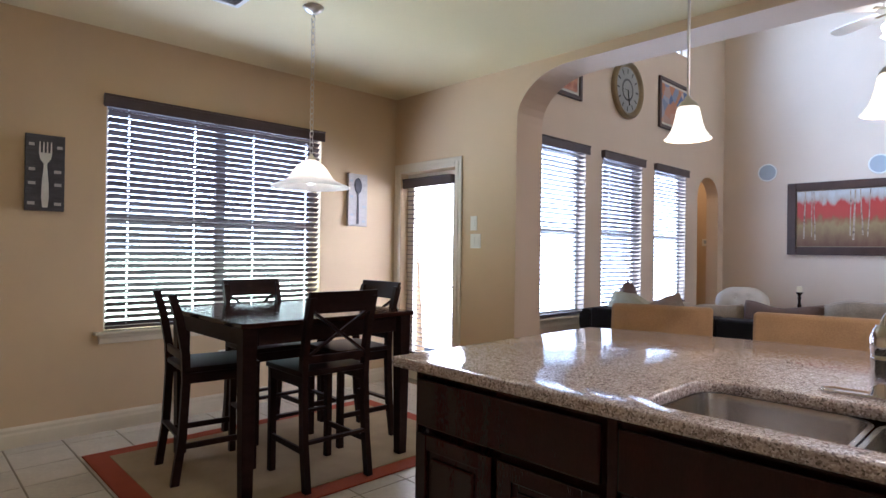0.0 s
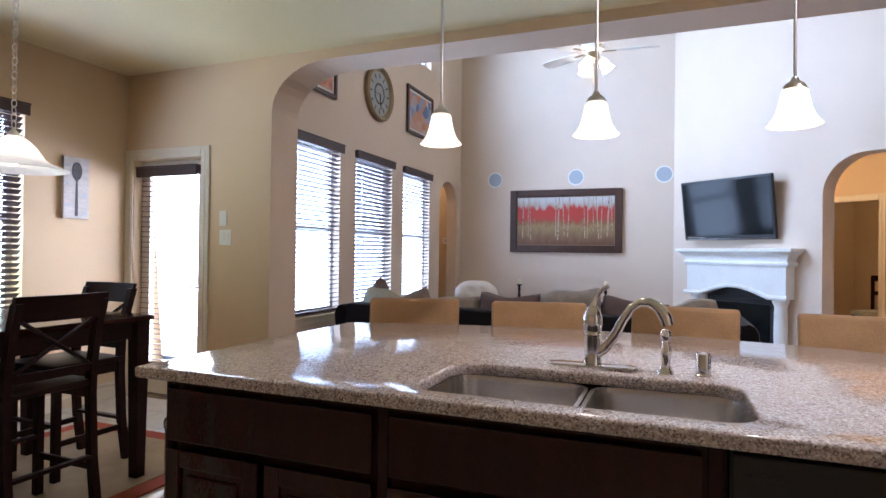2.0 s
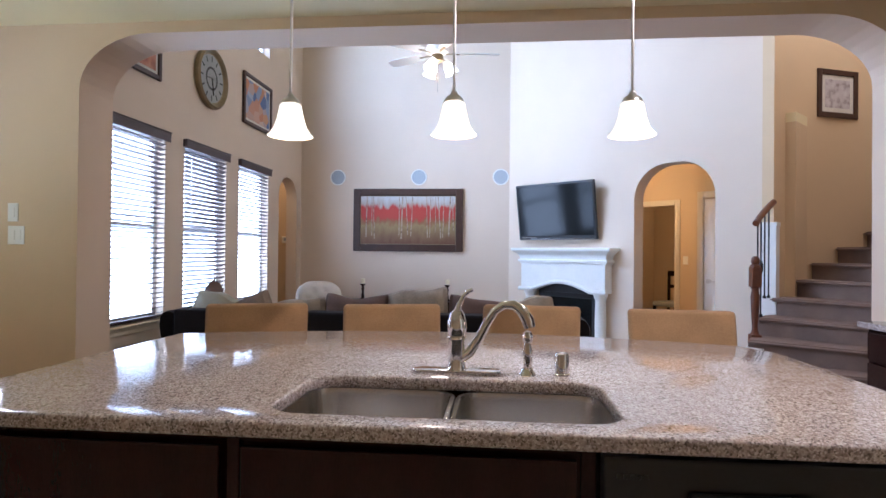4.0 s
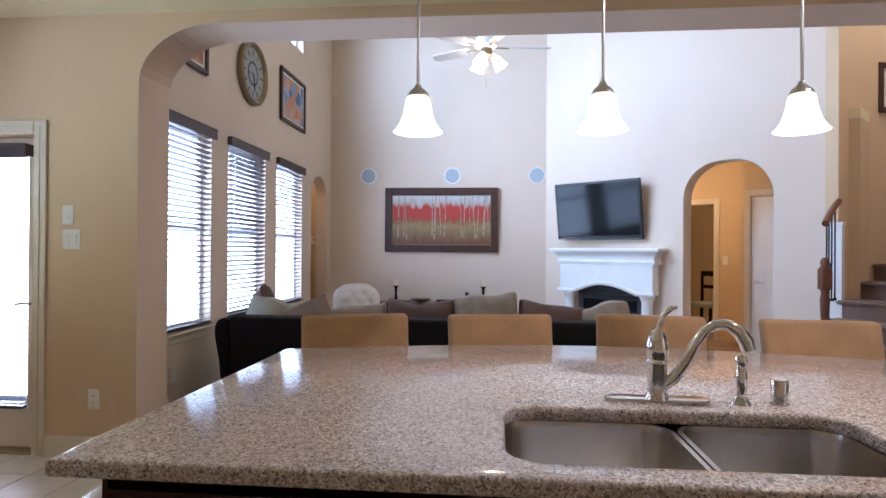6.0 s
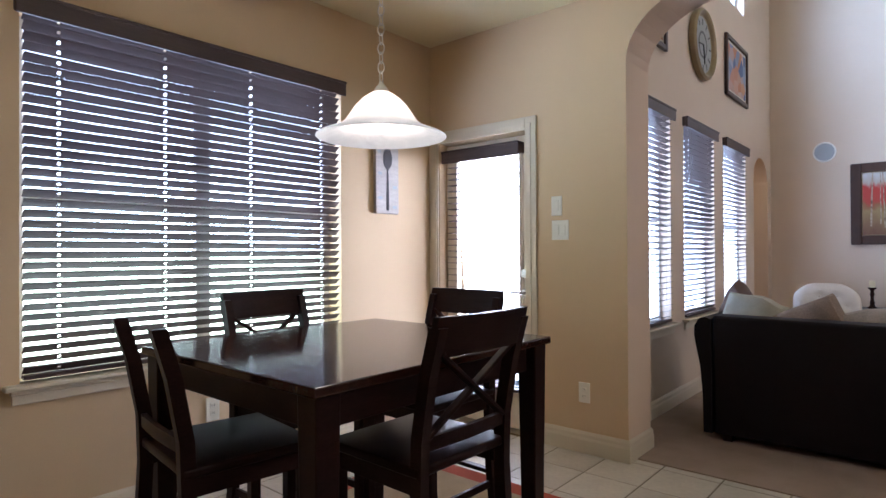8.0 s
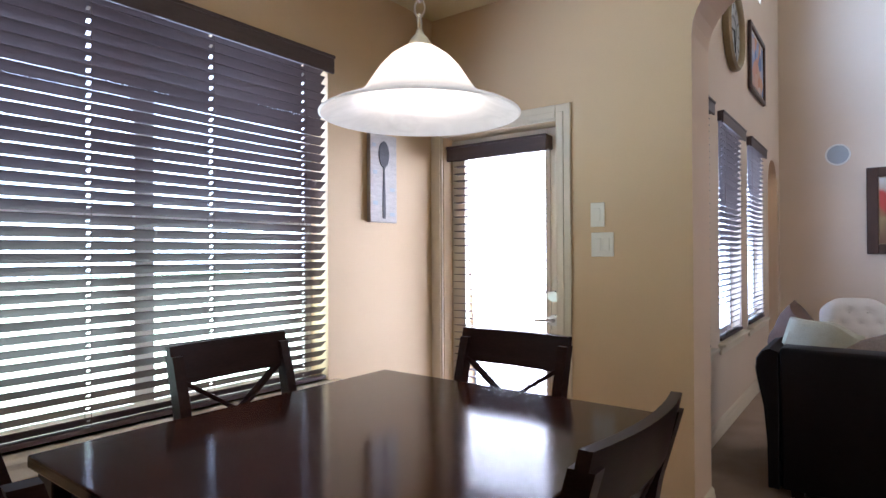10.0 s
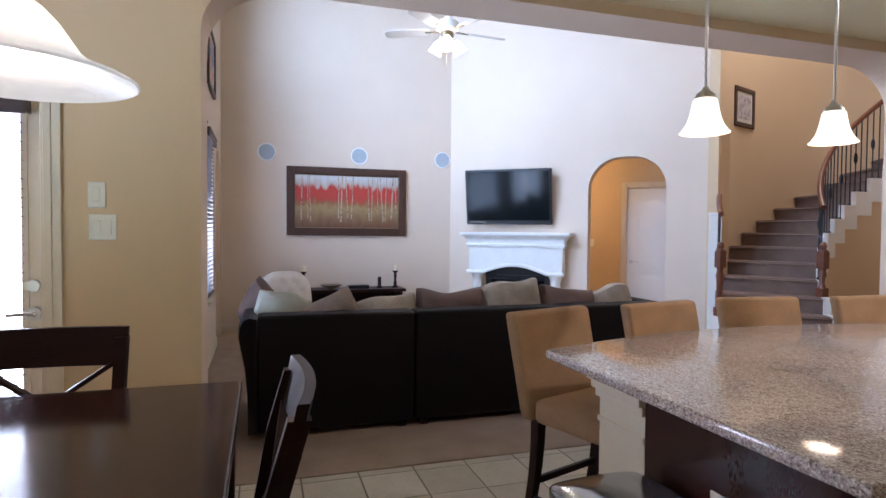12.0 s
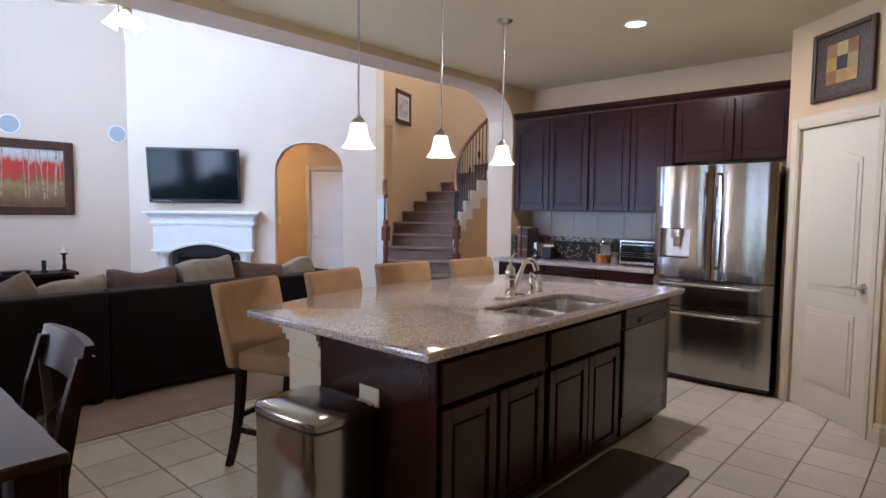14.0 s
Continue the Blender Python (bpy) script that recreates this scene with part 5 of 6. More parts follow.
forest = picture("forest_painting", pose(XE, 2.16, 1.785, 0, 0, -90), 1.665, 0.945, 0.105, 0.05, M_FRAMEW, M_FOREST, "large framed painting of red birch forest on tan wall")
for x0, x1, z0, z1 in ((-0.726, -0.719, -0.36, 0.36), (0.719, 0.726, -0.36, 0.36), (-0.719, 0.719, -0.366, -0.358), (-0.719, 0.719, 0.358, 0.366)):
    bx("gilt_fillet", forest, M_BRASS, x0, x1, -0.034, -0.02, z0, z1, 0.001)
for x, lean_, wd, zb in ((-0.64, 0.01, 0.026, -0.20), (-0.55, 0.0, 0.014, -0.18), (-0.51, -0.01, 0.016, -0.22), (-0.13, 0.0, 0.018, -0.17), (-0.10, 0.01, 0.030, -0.22), (0.00, -0.015, 0.022, -0.16), (0.05, 0.012, 0.018, -0.18), (0.30, -0.01, 0.016, -0.20), (0.335, 0.005, 0.016, -0.20), (0.42, 0.0, 0.012, -0.12), (0.50, -0.02, 0.022, -0.21), (0.53, 0.01, 0.016, -0.20), (0.62, 0.012, 0.034, -0.18), (0.69, -0.006, 0.016, -0.10)):
    bm = bmesh.new()
    pts = []
    for k in range(7):
        z = zb - 0.06 + (0.412 - zb) * k / 6
        pts.append((x + lean_ * k / 3 + random.uniform(-0.003, 0.003), z, wd * 0.75 * (1 - 0.05 * k) / 2))
    out = [(a - c, z) for a, z, c in pts] + [(a + c, z) for a, z, c in pts[::-1]]
    prism(bm, out, 0.0265, 0.0300, Matrix.Rotation(radians(90), 4, "X"))
    part("birch_trunk", bm, M_BIRCH, forest)

M_ABST = mat_mix("abstract_paint", [(0.10, 0.16, 0.34), (0.33, 0.40, 0.55), (0.55, 0.30, 0.16), (0.50, 0.20, 0.10), (0.62, 0.52, 0.44)], [0.1, 0.35, 0.5, 0.7, 0.9], 7, 0.6, voronoi=True)
M_ABST2 = mat_mix("rust_abstract_paint", [(0.24, 0.10, 0.07), (0.48, 0.19, 0.11), (0.58, 0.33, 0.22), (0.55, 0.45, 0.38)], [0.3, 0.45, 0.6, 0.8], 7, 0.6)
picture("abstract_picture", pose(7.61, YL, 3.13), 0.84, 0.62, 0.045, 0.035, M_FRAMEW, M_ABST, "dark framed blue and orange abstract print", 0.03)
picture("abstract_picture", pose(5.10, YL, 3.11), 0.84, 0.62, 0.045, 0.035, M_FRAMEW, M_ABST2, "dark framed rust-coloured abstract print", 0.03)
clock = thing("wall_clock", pose(6.42, YL, 3.10, 90, 0, 0), "large round wall clock with aged brass rim", "wall clock")
turned("rim", clock, M_BRASS, [(0.25, 0.004), (0.315, 0.004), (0.32, 0.02), (0.315, 0.05), (0.295, 0.065), (0.275, 0.055), (0.262, 0.03), (0.25, 0.026)], seg=56)
turned("dial", clock, M_CLOCKF, [(0.0, 0.026), (0.262, 0.026), (0.262, 0.006), (0.0, 0.006)], seg=56)
turned("chapter_ring", clock, M_BLACK, [(0.100, 0.0272), (0.100, 0.0285), (0.122, 0.0285), (0.122, 0.0272)], seg=48)
for k in range(12):
    a = radians(30 * k)
    bm = bmesh.new()
    box(bm, -0.008, 0.008, -0.028, 0.028, 0.0272, 0.0286)
    part("numeral_bar", bm, M_IRON, clock, "", pose(0.205 * math.cos(a), 0.205 * math.sin(a), 0, 0, 0, 30 * k + 90))
bar("hour_hand", clock, M_IRON, (0, 0, 0.031), (-0.11, -0.01, 0.031), 0.002, 0.012)
bar("minute_hand", clock, M_IRON, (0, 0, 0.034), (0.03, -0.17, 0.034), 0.002, 0.009)

speaker = thing("ceiling_speaker", pose(XE, 3.25, 2.435, 90, 0, -90), "round flush wall speaker with pale grille", "speaker", "speakers over the painting")
turned("ring", speaker, M_WHITE, [(0.103, 0.002), (0.122, 0.002), (0.122, 0.008), (0.117, 0.012), (0.105, 0.012), (0.103, 0.008)], seg=40)
turned("grille", speaker, M_SPEAKER, [(0.0, 0.009), (0.104, 0.008), (0.104, 0.003), (0.0, 0.003)], seg=40)
for y in (2.0, 0.77):
    copy_thing(speaker, pose(XE, y, 2.435, 90, 0, -90))

# television and fireplace on the diagonal wall, local -y into the room
tv = thing("television", M_DIAG @ pose(0.94, -0.085, 1.88, 0, 0, 3.0) @ pose(0, 0, 0, 8, 0, 0), "black flat-screen television on a wall bracket, off", "television")
bx("bezel", tv, M_BLACK, -0.615, 0.615, -0.085, -0.035, -0.385, 0.385, 0.012)
bx("screen", tv, M_SCREEN, -0.585, 0.585, -0.089, -0.080, -0.325, 0.355, 0.0)
bx("rear_housing", tv, M_BLACK, -0.45, 0.45, -0.035, 0.0, -0.28, 0.28, 0.01)
bx("bracket", tv, M_IRON, -0.2, 0.2, 0.0, 0.075, -0.12, 0.06, 0.003)
bx("trim_strip", tv, M_STEEL, -0.6, 0.6, -0.0905, -0.083, -0.372, -0.368, 0.0)
for k in range(12):
    bx("indicator", tv, M_PAINTW, -0.56 + 0.02 * k, -0.548 + 0.02 * k, -0.0900, -0.084, -0.352, -0.346, 0.0)

fire = thing("fireplace", M_DIAG, "white cast-stone fireplace with arched surround and columns", "fireplace")
FC = 1.05
for z0, z1, hw, d in ((1.338, 1.378, 0.79, 0.26), (1.185, 1.222, 0.715, 0.19), (1.165, 1.187, 0.695, 0.175)):
    bm = bmesh.new()
    box(bm, FC - hw, FC + hw, -d, -0.002, z0, z1, 0.008, 3)
    part("mantel_moulding", bm, M_MANTEL, fire)
bm = bmesh.new()
rows = []
for z, hw, d in ((1.22, 0.690, 0.170), (1.25, 0.693, 0.174), (1.28, 0.705, 0.184), (1.305, 0.726, 0.203), (1.325, 0.752, 0.226), (1.34, 0.768, 0.242)):
    rows.append([bm.verts.new((FC + u * hw, -v, z)) for u, v in ((-1, 0.002), (-1, d), (1, d), (1, 0.002))])
for r0, r1 in zip(rows, rows[1:]):
    for k in range(4):
        bm.faces.new((r0[k], r0[(k + 1) % 4], r1[(k + 1) % 4], r1[k]))
bm.faces.new(rows[0][::-1])
bm.faces.new(rows[-1])
part("cove_moulding", bm, M_MANTEL, fire)
bm = bmesh.new()
HW = 0.675
out = [(FC - HW, 1.166), (FC - HW, 0.80), (FC - 0.47, 0.80)]
for k in range(1, 16):
    x = -0.47 + 0.94 * k / 16
    out.append((FC + x, 0.80 + 0.115 * math.cos(math.pi * x / 0.94) ** 1.0))
out += [(FC + 0.47, 0.80), (FC + HW, 0.80), (FC + HW, 1.166)]
prism(bm, out, 0.002, 0.165, Matrix.Rotation(radians(90), 4, "X"), bevel=0.006)
part("frieze", bm, M_MANTEL, fire)
bm = bmesh.new()
rows = []
for k in range(25):
    x = -0.70 + 1.40 * k / 24
    zb = 0.80 + (0.115 * math.cos(math.pi * x / 0.94) if abs(x) < 0.47 else 0.0)
    rows.append([bm.verts.new((FC + x, -o, zb + u)) for o, u in ((0.16, -0.012), (0.195, -0.012), (0.205, 0.012), (0.19, 0.035), (0.16, 0.04))])
for a, b in zip(rows, rows[1:]):
    for k in range(5):
        bm.faces.new((a[k], a[(k + 1) % 5], b[(k + 1) % 5], b[k]))
bm.faces.new(rows[0])
bm.faces.new(rows[-1][::-1])
part("arched_moulding", bm, M_MANTEL, fire, smooth=True)
for s in (-1, 1):
    turned("column", fire, M_MANTEL, [(0.0, 0.04), (0.095, 0.04), (0.095, 0.09), (0.078, 0.12), (0.070, 0.15), (0.072, 0.45), (0.066, 0.70), (0.072, 0.73), (0.085, 0.75), (0.095, 0.79), (0.0, 0.79)], (FC + s * 0.565, -0.085, 0))
    bx("plinth", fire, M_MANTEL, FC + s * 0.565 - 0.11, FC + s * 0.565 + 0.11, -0.19, -0.002, 0.04, 0.10, 0.006)
bx("hearth", fire, M_MANTEL, FC - 0.80, FC + 0.80, -0.42, -0.002, 0.01, 0.045, 0.006)
bm = bmesh.new()
box(bm, FC - 0.47, FC - 0.40, -0.02, -0.003, 0.045, 0.80, 0.0)
box(bm, FC + 0.40, FC + 0.47, -0.02, -0.003, 0.045, 0.80, 0.0)
box(bm, FC - 0.47, FC + 0.47, -0.012, -0.003, 0.045, 0.92, 0.0)
part("firebox", bm, M_SOOT, fire, "black firebox lining")
bx("louvre", fire, M_IRON, FC - 0.40, FC + 0.40, -0.024, -0.012, 0.72, 0.775, 0.003)
bx("glass_front", fire, M_SCREEN, FC - 0.39, FC + 0.39, -0.020, -0.013, 0.14, 0.71, 0.0)
for dx, z, r in ((-0.12, 0.22, 0.045), (0.10, 0.21, 0.05), (0.0, 0.30, 0.04)):
    rod("log", fire, M_SLATEW, (FC + dx - 0.2, -0.055, z), (FC + dx + 0.2, -0.06, z + 0.02), r, seg=10, label="charred gas log")

fan = thing("ceiling_fan", pose(6.87, 1.47, -0.05), "white ceiling fan with three lit glass shades", "ceiling fan")
turned("canopy", fan, M_BLADE, [(0.0, HIGH - 0.02), (0.04, HIGH - 0.015), (0.07, HIGH + 0.03), (0.075, HIGH + 0.05)])
rod("downrod", fan, M_BLADE, (0, 0, 3.64), (0, 0, HIGH - 0.05), 0.013)
turned("motor", fan, M_BLADE, [(0.0, 3.66), (0.03, 3.655), (0.05, 3.63), (0.11, 3.60), (0.125, 3.56), (0.12, 3.52), (0.08, 3.50), (0.0, 3.495)])
turned("switch_housing", fan, M_BRASS, [(0.0, 3.50), (0.06, 3.50), (0.066, 3.47), (0.06, 3.43), (0.03, 3.41), (0.0, 3.41)])
for k in range(5):
    a = 72 * k + 60
    m = pose(0, 0, 3.515, 0, 0, a)
    bm = bmesh.new()
    rows = []
    for x, w in ((0.19, 0.05), (0.24, 0.062), (0.45, 0.07), (0.60, 0.072), (0.65, 0.060), (0.675, 0.03)):
        rows.append([bm.verts.new((x, s * w, 0.22 * s * w + t)) for s, t in ((-1, -0.003), (1, -0.003), (1, 0.003), (-1, 0.003))])
    for r0, r1 in zip(rows, rows[1:]):
        for j in range(4):
            bm.faces.new((r0[j], r0[(j + 1) % 4], r1[(j + 1) % 4], r1[j]))
    bm.faces.new(rows[0][::-1])
    bm.faces.new(rows[-1])
    part("blade", bm, M_BLADE, fan, "", m)
    bm = bmesh.new()
    box(bm, 0.08, 0.24, -0.018, 0.018, -0.010, -0.004, 0.002)
    part("blade_iron", bm, M_BRASS, fan, "", m)
for k in range(3):
    a = radians(120 * k + 40)
    t = Matrix.Translation((0.09 * math.cos(a), 0.09 * math.sin(a), 3.42)) @ Matrix.Rotation(a, 4, "Z") @ Matrix.Rotation(radians(-32), 4, "Y")
    bm = bmesh.new()
    lathe(bm, [(0.02, 0.0), (0.035, -0.01), (0.05, -0.05), (0.058, -0.10), (0.075, -0.135), (0.070, -0.133), (0.052, -0.10), (0.044, -0.05), (0.03, -0.014), (0.02, -0.005)], 28)
    part("shade", bm, M_FANSHADE, fan, "", t, smooth=True)
bulb("fan_bulb", (6.87, 1.47, 3.19), 10, WARM, 0.08)
rod("pull_chain", fan, M_BRASS, (0.03, 0, 3.10), (0.03, 0, 3.42), 0.0018, seg=6)

thermo = thing("thermostat", pose(9.30, 4.055, 1.476, 0, 0, -90), "white wall thermostat with grey display", "thermostat")
bx("case", thermo, M_PLASTIC, -0.075, 0.075, -0.028, 0, -0.05, 0.05, 0.008)
bx("display", thermo, M_SPEAKER, -0.045, 0.045, -0.031, -0.026, -0.015, 0.032, 0.001)
plate("light_switch", M_DIAG @ pose(1.70, 2.10, 1.22), 0.075, 0.125, "r", "ivory rocker switch on the hall wall")
bulb("hall_lamp", tuple((M_DIAG @ Vector((1.25, 0.8, 2.42)))), 30, (1.0, 0.72, 0.38), 0.18)
# unseen bulb added near the passage ceiling to lift its dark walls
bulb("passage_fill", (8.75, 4.6, 2.5), 6, (1.0, 0.78, 0.5), 0.08)
bulb("far_room_lamp", tuple((M_DIAG @ Vector((1.5, 3.3, 2.4)))), 12, (1.0, 0.74, 0.40), 0.18)
hl = thing("hall_ceiling_lamp", M_DIAG @ pose(1.25, 0.8, 2.7), "small frosted ceiling lamp in the hall, lit", "ceiling lamp")
turned("dome", hl, M_SHADE, [(0.0, -0.09), (0.07, -0.08), (0.12, -0.05), (0.14, -0.01), (0.14, 0.0)])
hc = thing("side_chair", M_DIAG @ pose(1.0, 3.1, 0.0, 0, 0, 170), "dark wooden side chair in the dim far room", "chair")
bx("seat", hc, M_PILLOW_L, -0.23, 0.23, -0.22, 0.22, 0.42, 0.50, 0.02)
for sx in (-0.2, 0.2):
    for sy in (-0.19, 0.19):
        bx("leg", hc, M_ESPRESSO, sx - 0.02, sx + 0.02, sy - 0.02, sy + 0.02, 0.01, 0.43, 0.003)
    bx("back_post", hc, M_ESPRESSO, sx - 0.02, sx + 0.02, -0.215, -0.18, 0.42, 0.98, 0.004)
bx("top_rail", hc, M_ESPRESSO, -0.22, 0.22, -0.215, -0.18, 0.93, 1.02, 0.012)
bx("splat", hc, M_ESPRESSO, -0.18, 0.18, -0.21, -0.19, 0.72, 0.78, 0.006)

# ---------------- curved stairs ----------------
SC = Vector((4.87, -3.85))
R_IN, R_OUT, RISE, TURN = 1.62, 2.70, 0.175, 8.0


def ring_pt(r, deg, z):
    return (SC.x + r * math.cos(radians(deg)), SC.y + r * math.sin(radians(deg)), z)


stairs = thing("curved_staircase", pose(0, 0, 0), "curved staircase with brown carpeted steps and white skirt", "staircase", kind="structure")
NST = 16


def nose(k):
    return 41.0 - TURN * (k - 6)


for k in range(1, NST + 1):
    bm = bmesh.new()
    a0, a1 = nose(k) + 0.5, nose(k + 1) - 0.6
    z1, z0 = RISE * k, max(0.0, RISE * (k - 2))
    lo, hi = [], []
    for b0, b1, za, zb, soft_edge in ((a0 - 0.9, a1, z0, z1 - 0.03, 0.0), (a0, a1, z1 - 0.042, z1, 0.016)):
        lo, hi = [], []
        for r, angs in ((R_IN + 0.05, (0, 1, 2, 3)), (R_OUT, (3, 2, 1, 0))):
            for q in angs:
                a = b0 + (b1 - b0) * q / 3 - (5.0 if r == R_OUT else 0.0)
                lo.append(bm.verts.new(ring_pt(r, a, za)))
                hi.append(bm.verts.new(ring_pt(r, a, zb)))
        n = len(lo)
        low = bm.faces.new(lo[::-1])
        top = bm.faces.new(hi)
        for q in range(n):
            bm.faces.new((lo[q], lo[(q + 1) % n], hi[(q + 1) % n], hi[q]))
        if soft_edge:
            bmesh.ops.bevel(bm, geom=list(top.edges) + list(low.edges), offset=soft_edge, segments=3, affect="EDGES")
    part("step", bm, M_STAIRC, stairs, smooth=True)
    # white skirt block at the open end
    bm = bmesh.new()
    lo, hi = [], []
    for r, angs in ((R_IN - 0.015, (0, 1, 2)), (R_IN + 0.05, (2, 1, 0))):
        for q in angs:
            a = a0 + 0.4 + (a1 - a0) * q / 2
            lo.append(bm.verts.new(ring_pt(r, a, max(0, z1 - RISE - 0.12))))
            hi.append(bm.verts.new(ring_pt(r, a, z1 + 0.004)))
    bm.faces.new(lo[::-1])
    bm.faces.new(hi)
    for q in range(6):
        bm.faces.new((lo[q], lo[(q + 1) % 6], hi[(q + 1) % 6], hi[q]))
    part("skirt_block", bm, M_WHITE, stairs, "white painted step end")


def arc_wall(name, r0, r1, a0, a1, z0, z1, material, label, step_z=None):
    bm = bmesh.new()
    n = 36
    rows = []
    for q in range(n + 1):
        a = a0 + (a1 - a0) * q / n
        top = step_z(a) if step_z else z1
        rows.append([bm.verts.new(ring_pt(r0, a, z0)), bm.verts.new(ring_pt(r1, a, z0)), bm.verts.new(ring_pt(r1, a, top)), bm.verts.new(ring_pt(r0, a, top))])
    for r, s in zip(rows, rows[1:]):
        for k in range(4):
            bm.faces.new((r[k], r[(k + 1) % 4], s[(k + 1) % 4], s[k]))
    bm.faces.new(rows[0])
    bm.faces.new(rows[-1][::-1])
    return tagged(part(name, bm, material, None, smooth=True), label, "wall", kind="structure")


arc_wall("wall_stair_outer", R_OUT + 0.005, R_OUT + 0.12, 42.6, -100, 0, HIGH, M_WALL, "tan curved wall along the stairs")
arc_wall("wall_stair_inner", R_IN - 0.005, R_IN + 0.045, 62, -90, 0, 0, M_WALL, "tan wall under the stair edge", lambda a: max(0.02, RISE * (6 + (41.0 - a) / TURN) - 0.22))


def railing(name, r, a0, a1, zoff, per_step, label, base_white=False):
    t = thing(name, pose(0, 0, 0), label, "stair railing", kind="structure")
    n = max(4, int(abs(a1 - a0) / 3))
    pts = []
    for q in range(n + 1):
        a = a0 + (a1 - a0) * q / n
        pts.append(ring_pt(r, a, RISE * (6 + (41.0 - a) / TURN) + zoff))
    bm = bmesh.new()
    tube(bm, pts, 0.031, 10)
    part("handrail", bm, M_RAIL, t, "polished red-brown handrail", smooth=True)
    a = a0 - 1.6
    i = 0
    while a > a1 + 0.5:
        k = math.floor((41.0 - a) / TURN) + 6
        zb = RISE * k
        zt = RISE * (6 + (41.0 - a) / TURN) + zoff - 0.02
        p, q = Vector(ring_pt(r, a, zb)), Vector(ring_pt(r, a, zt))
        bm = bmesh.new()
        cyl(bm, p, q, 0.0075, seg=8)
        if i % 3 == 1:
            mid = p.lerp(q, 0.5)
            lathe(bm, [(0.008, -0.07), (0.022, -0.03), (0.022, 0.03), (0.008, 0.07)], 8, mid)
        lathe(bm, [(0.008, 0.03), (0.018, 0.02), (0.018, 0.0)], 8, p)
        part("baluster", bm, M_IRON, t, "black iron baluster", smooth=True)
        a -= TURN / per_step
        i += 1
    return t


def newel(m, h, label):
    t = thing("newel_post", m, label, "newel post", "stair newels")
    bx("base_block", t, M_RAIL, -0.045, 0.045, -0.045, 0.045, 0.0, 0.10, 0.004)
    turned("shaft", t, M_RAIL, [(0.0, 0.10), (0.042, 0.10), (0.030, 0.13), (0.026, 0.16), (0.034, 0.30), (0.040, h - 0.38), (0.030, h - 0.32), (0.042, h - 0.29), (0.0, h - 0.29)])
    bx("top_block", t, M_RAIL, -0.044, 0.044, -0.044, 0.044, h - 0.29, h - 0.10, 0.004)
    turned("finial", t, M_RAIL, [(0.0, h - 0.10), (0.046, h - 0.10), (0.046, h - 0.085), (0.030, h - 0.075), (0.038, h - 0.05), (0.036, h - 0.02), (0.02, h), (0.0, h + 0.003)])
    return t


railing("stair_rail_inner", R_IN + 0.03, 51.5, -80, 0.86, 2.6, "curved wooden stair rail with black iron balusters")
railing("stair_rail_outer", R_OUT - 0.02, 55.0, 44.0, 0.86, 3.4, "short wooden stair rail with black iron balusters")
newel(pose(*ring_pt(R_IN + 0.03, 52.5, 0.70)), 0.60, "red-brown turned newel post at the stair foot")
newel(pose(*ring_pt(R_OUT - 0.02, 55.3, 0.45)), 0.84, "red-brown turned newel post on white block")
bm = bmesh.new()
lo = [ring_pt(R_OUT - 0.09, 66, 0), ring_pt(R_OUT - 0.09, 44, 0), ring_pt(R_OUT + 0.06, 44, 0), ring_pt(R_OUT + 0.06, 66, 0)]
prism(bm, [(p[0], p[1]) for p in lo], 0.0, 0.45)
tagged(part("stair_curb", bm, M_WHITE), "white painted curb beside the lowest steps", "stair curb", kind="structure")
bm = bmesh.new()
box(bm, -0.07, 0.07, -0.05, 0.05, 0.0, 1.62, 0.004)
box(bm, -0.078, 0.078, -0.058, 0.058, 1.60, 1.64, 0.006)
tagged(part("half_column", bm, M_WHITE, None, "", pose(6.86, -1.99, 0, 0, 0, 48)), "white painted post at the wall end", "post", kind="structure")
M_SMALLP = mat_mix("grey_floral_print", [(0.30, 0.25, 0.24), (0.52, 0.47, 0.46), (0.60, 0.57, 0.55)], [0.35, 0.5, 0.7], 14, 0.5)
pa = 20.3
picture("stair_picture", Matrix.Translation(ring_pt(R_OUT - 0.002, pa, 3.09)) @ pose(0, 0, 0, 0, 0, pa - 90), 0.56, 0.53, 0.06, 0.03, M_FRAMEW, M_SMALLP, "dark framed small floral print on stair wall", 0.05)

# ---------------- kitchen wall: cabinets, counter, refrigerator ----------------
CF = -1.64      # front of the upper cabinets


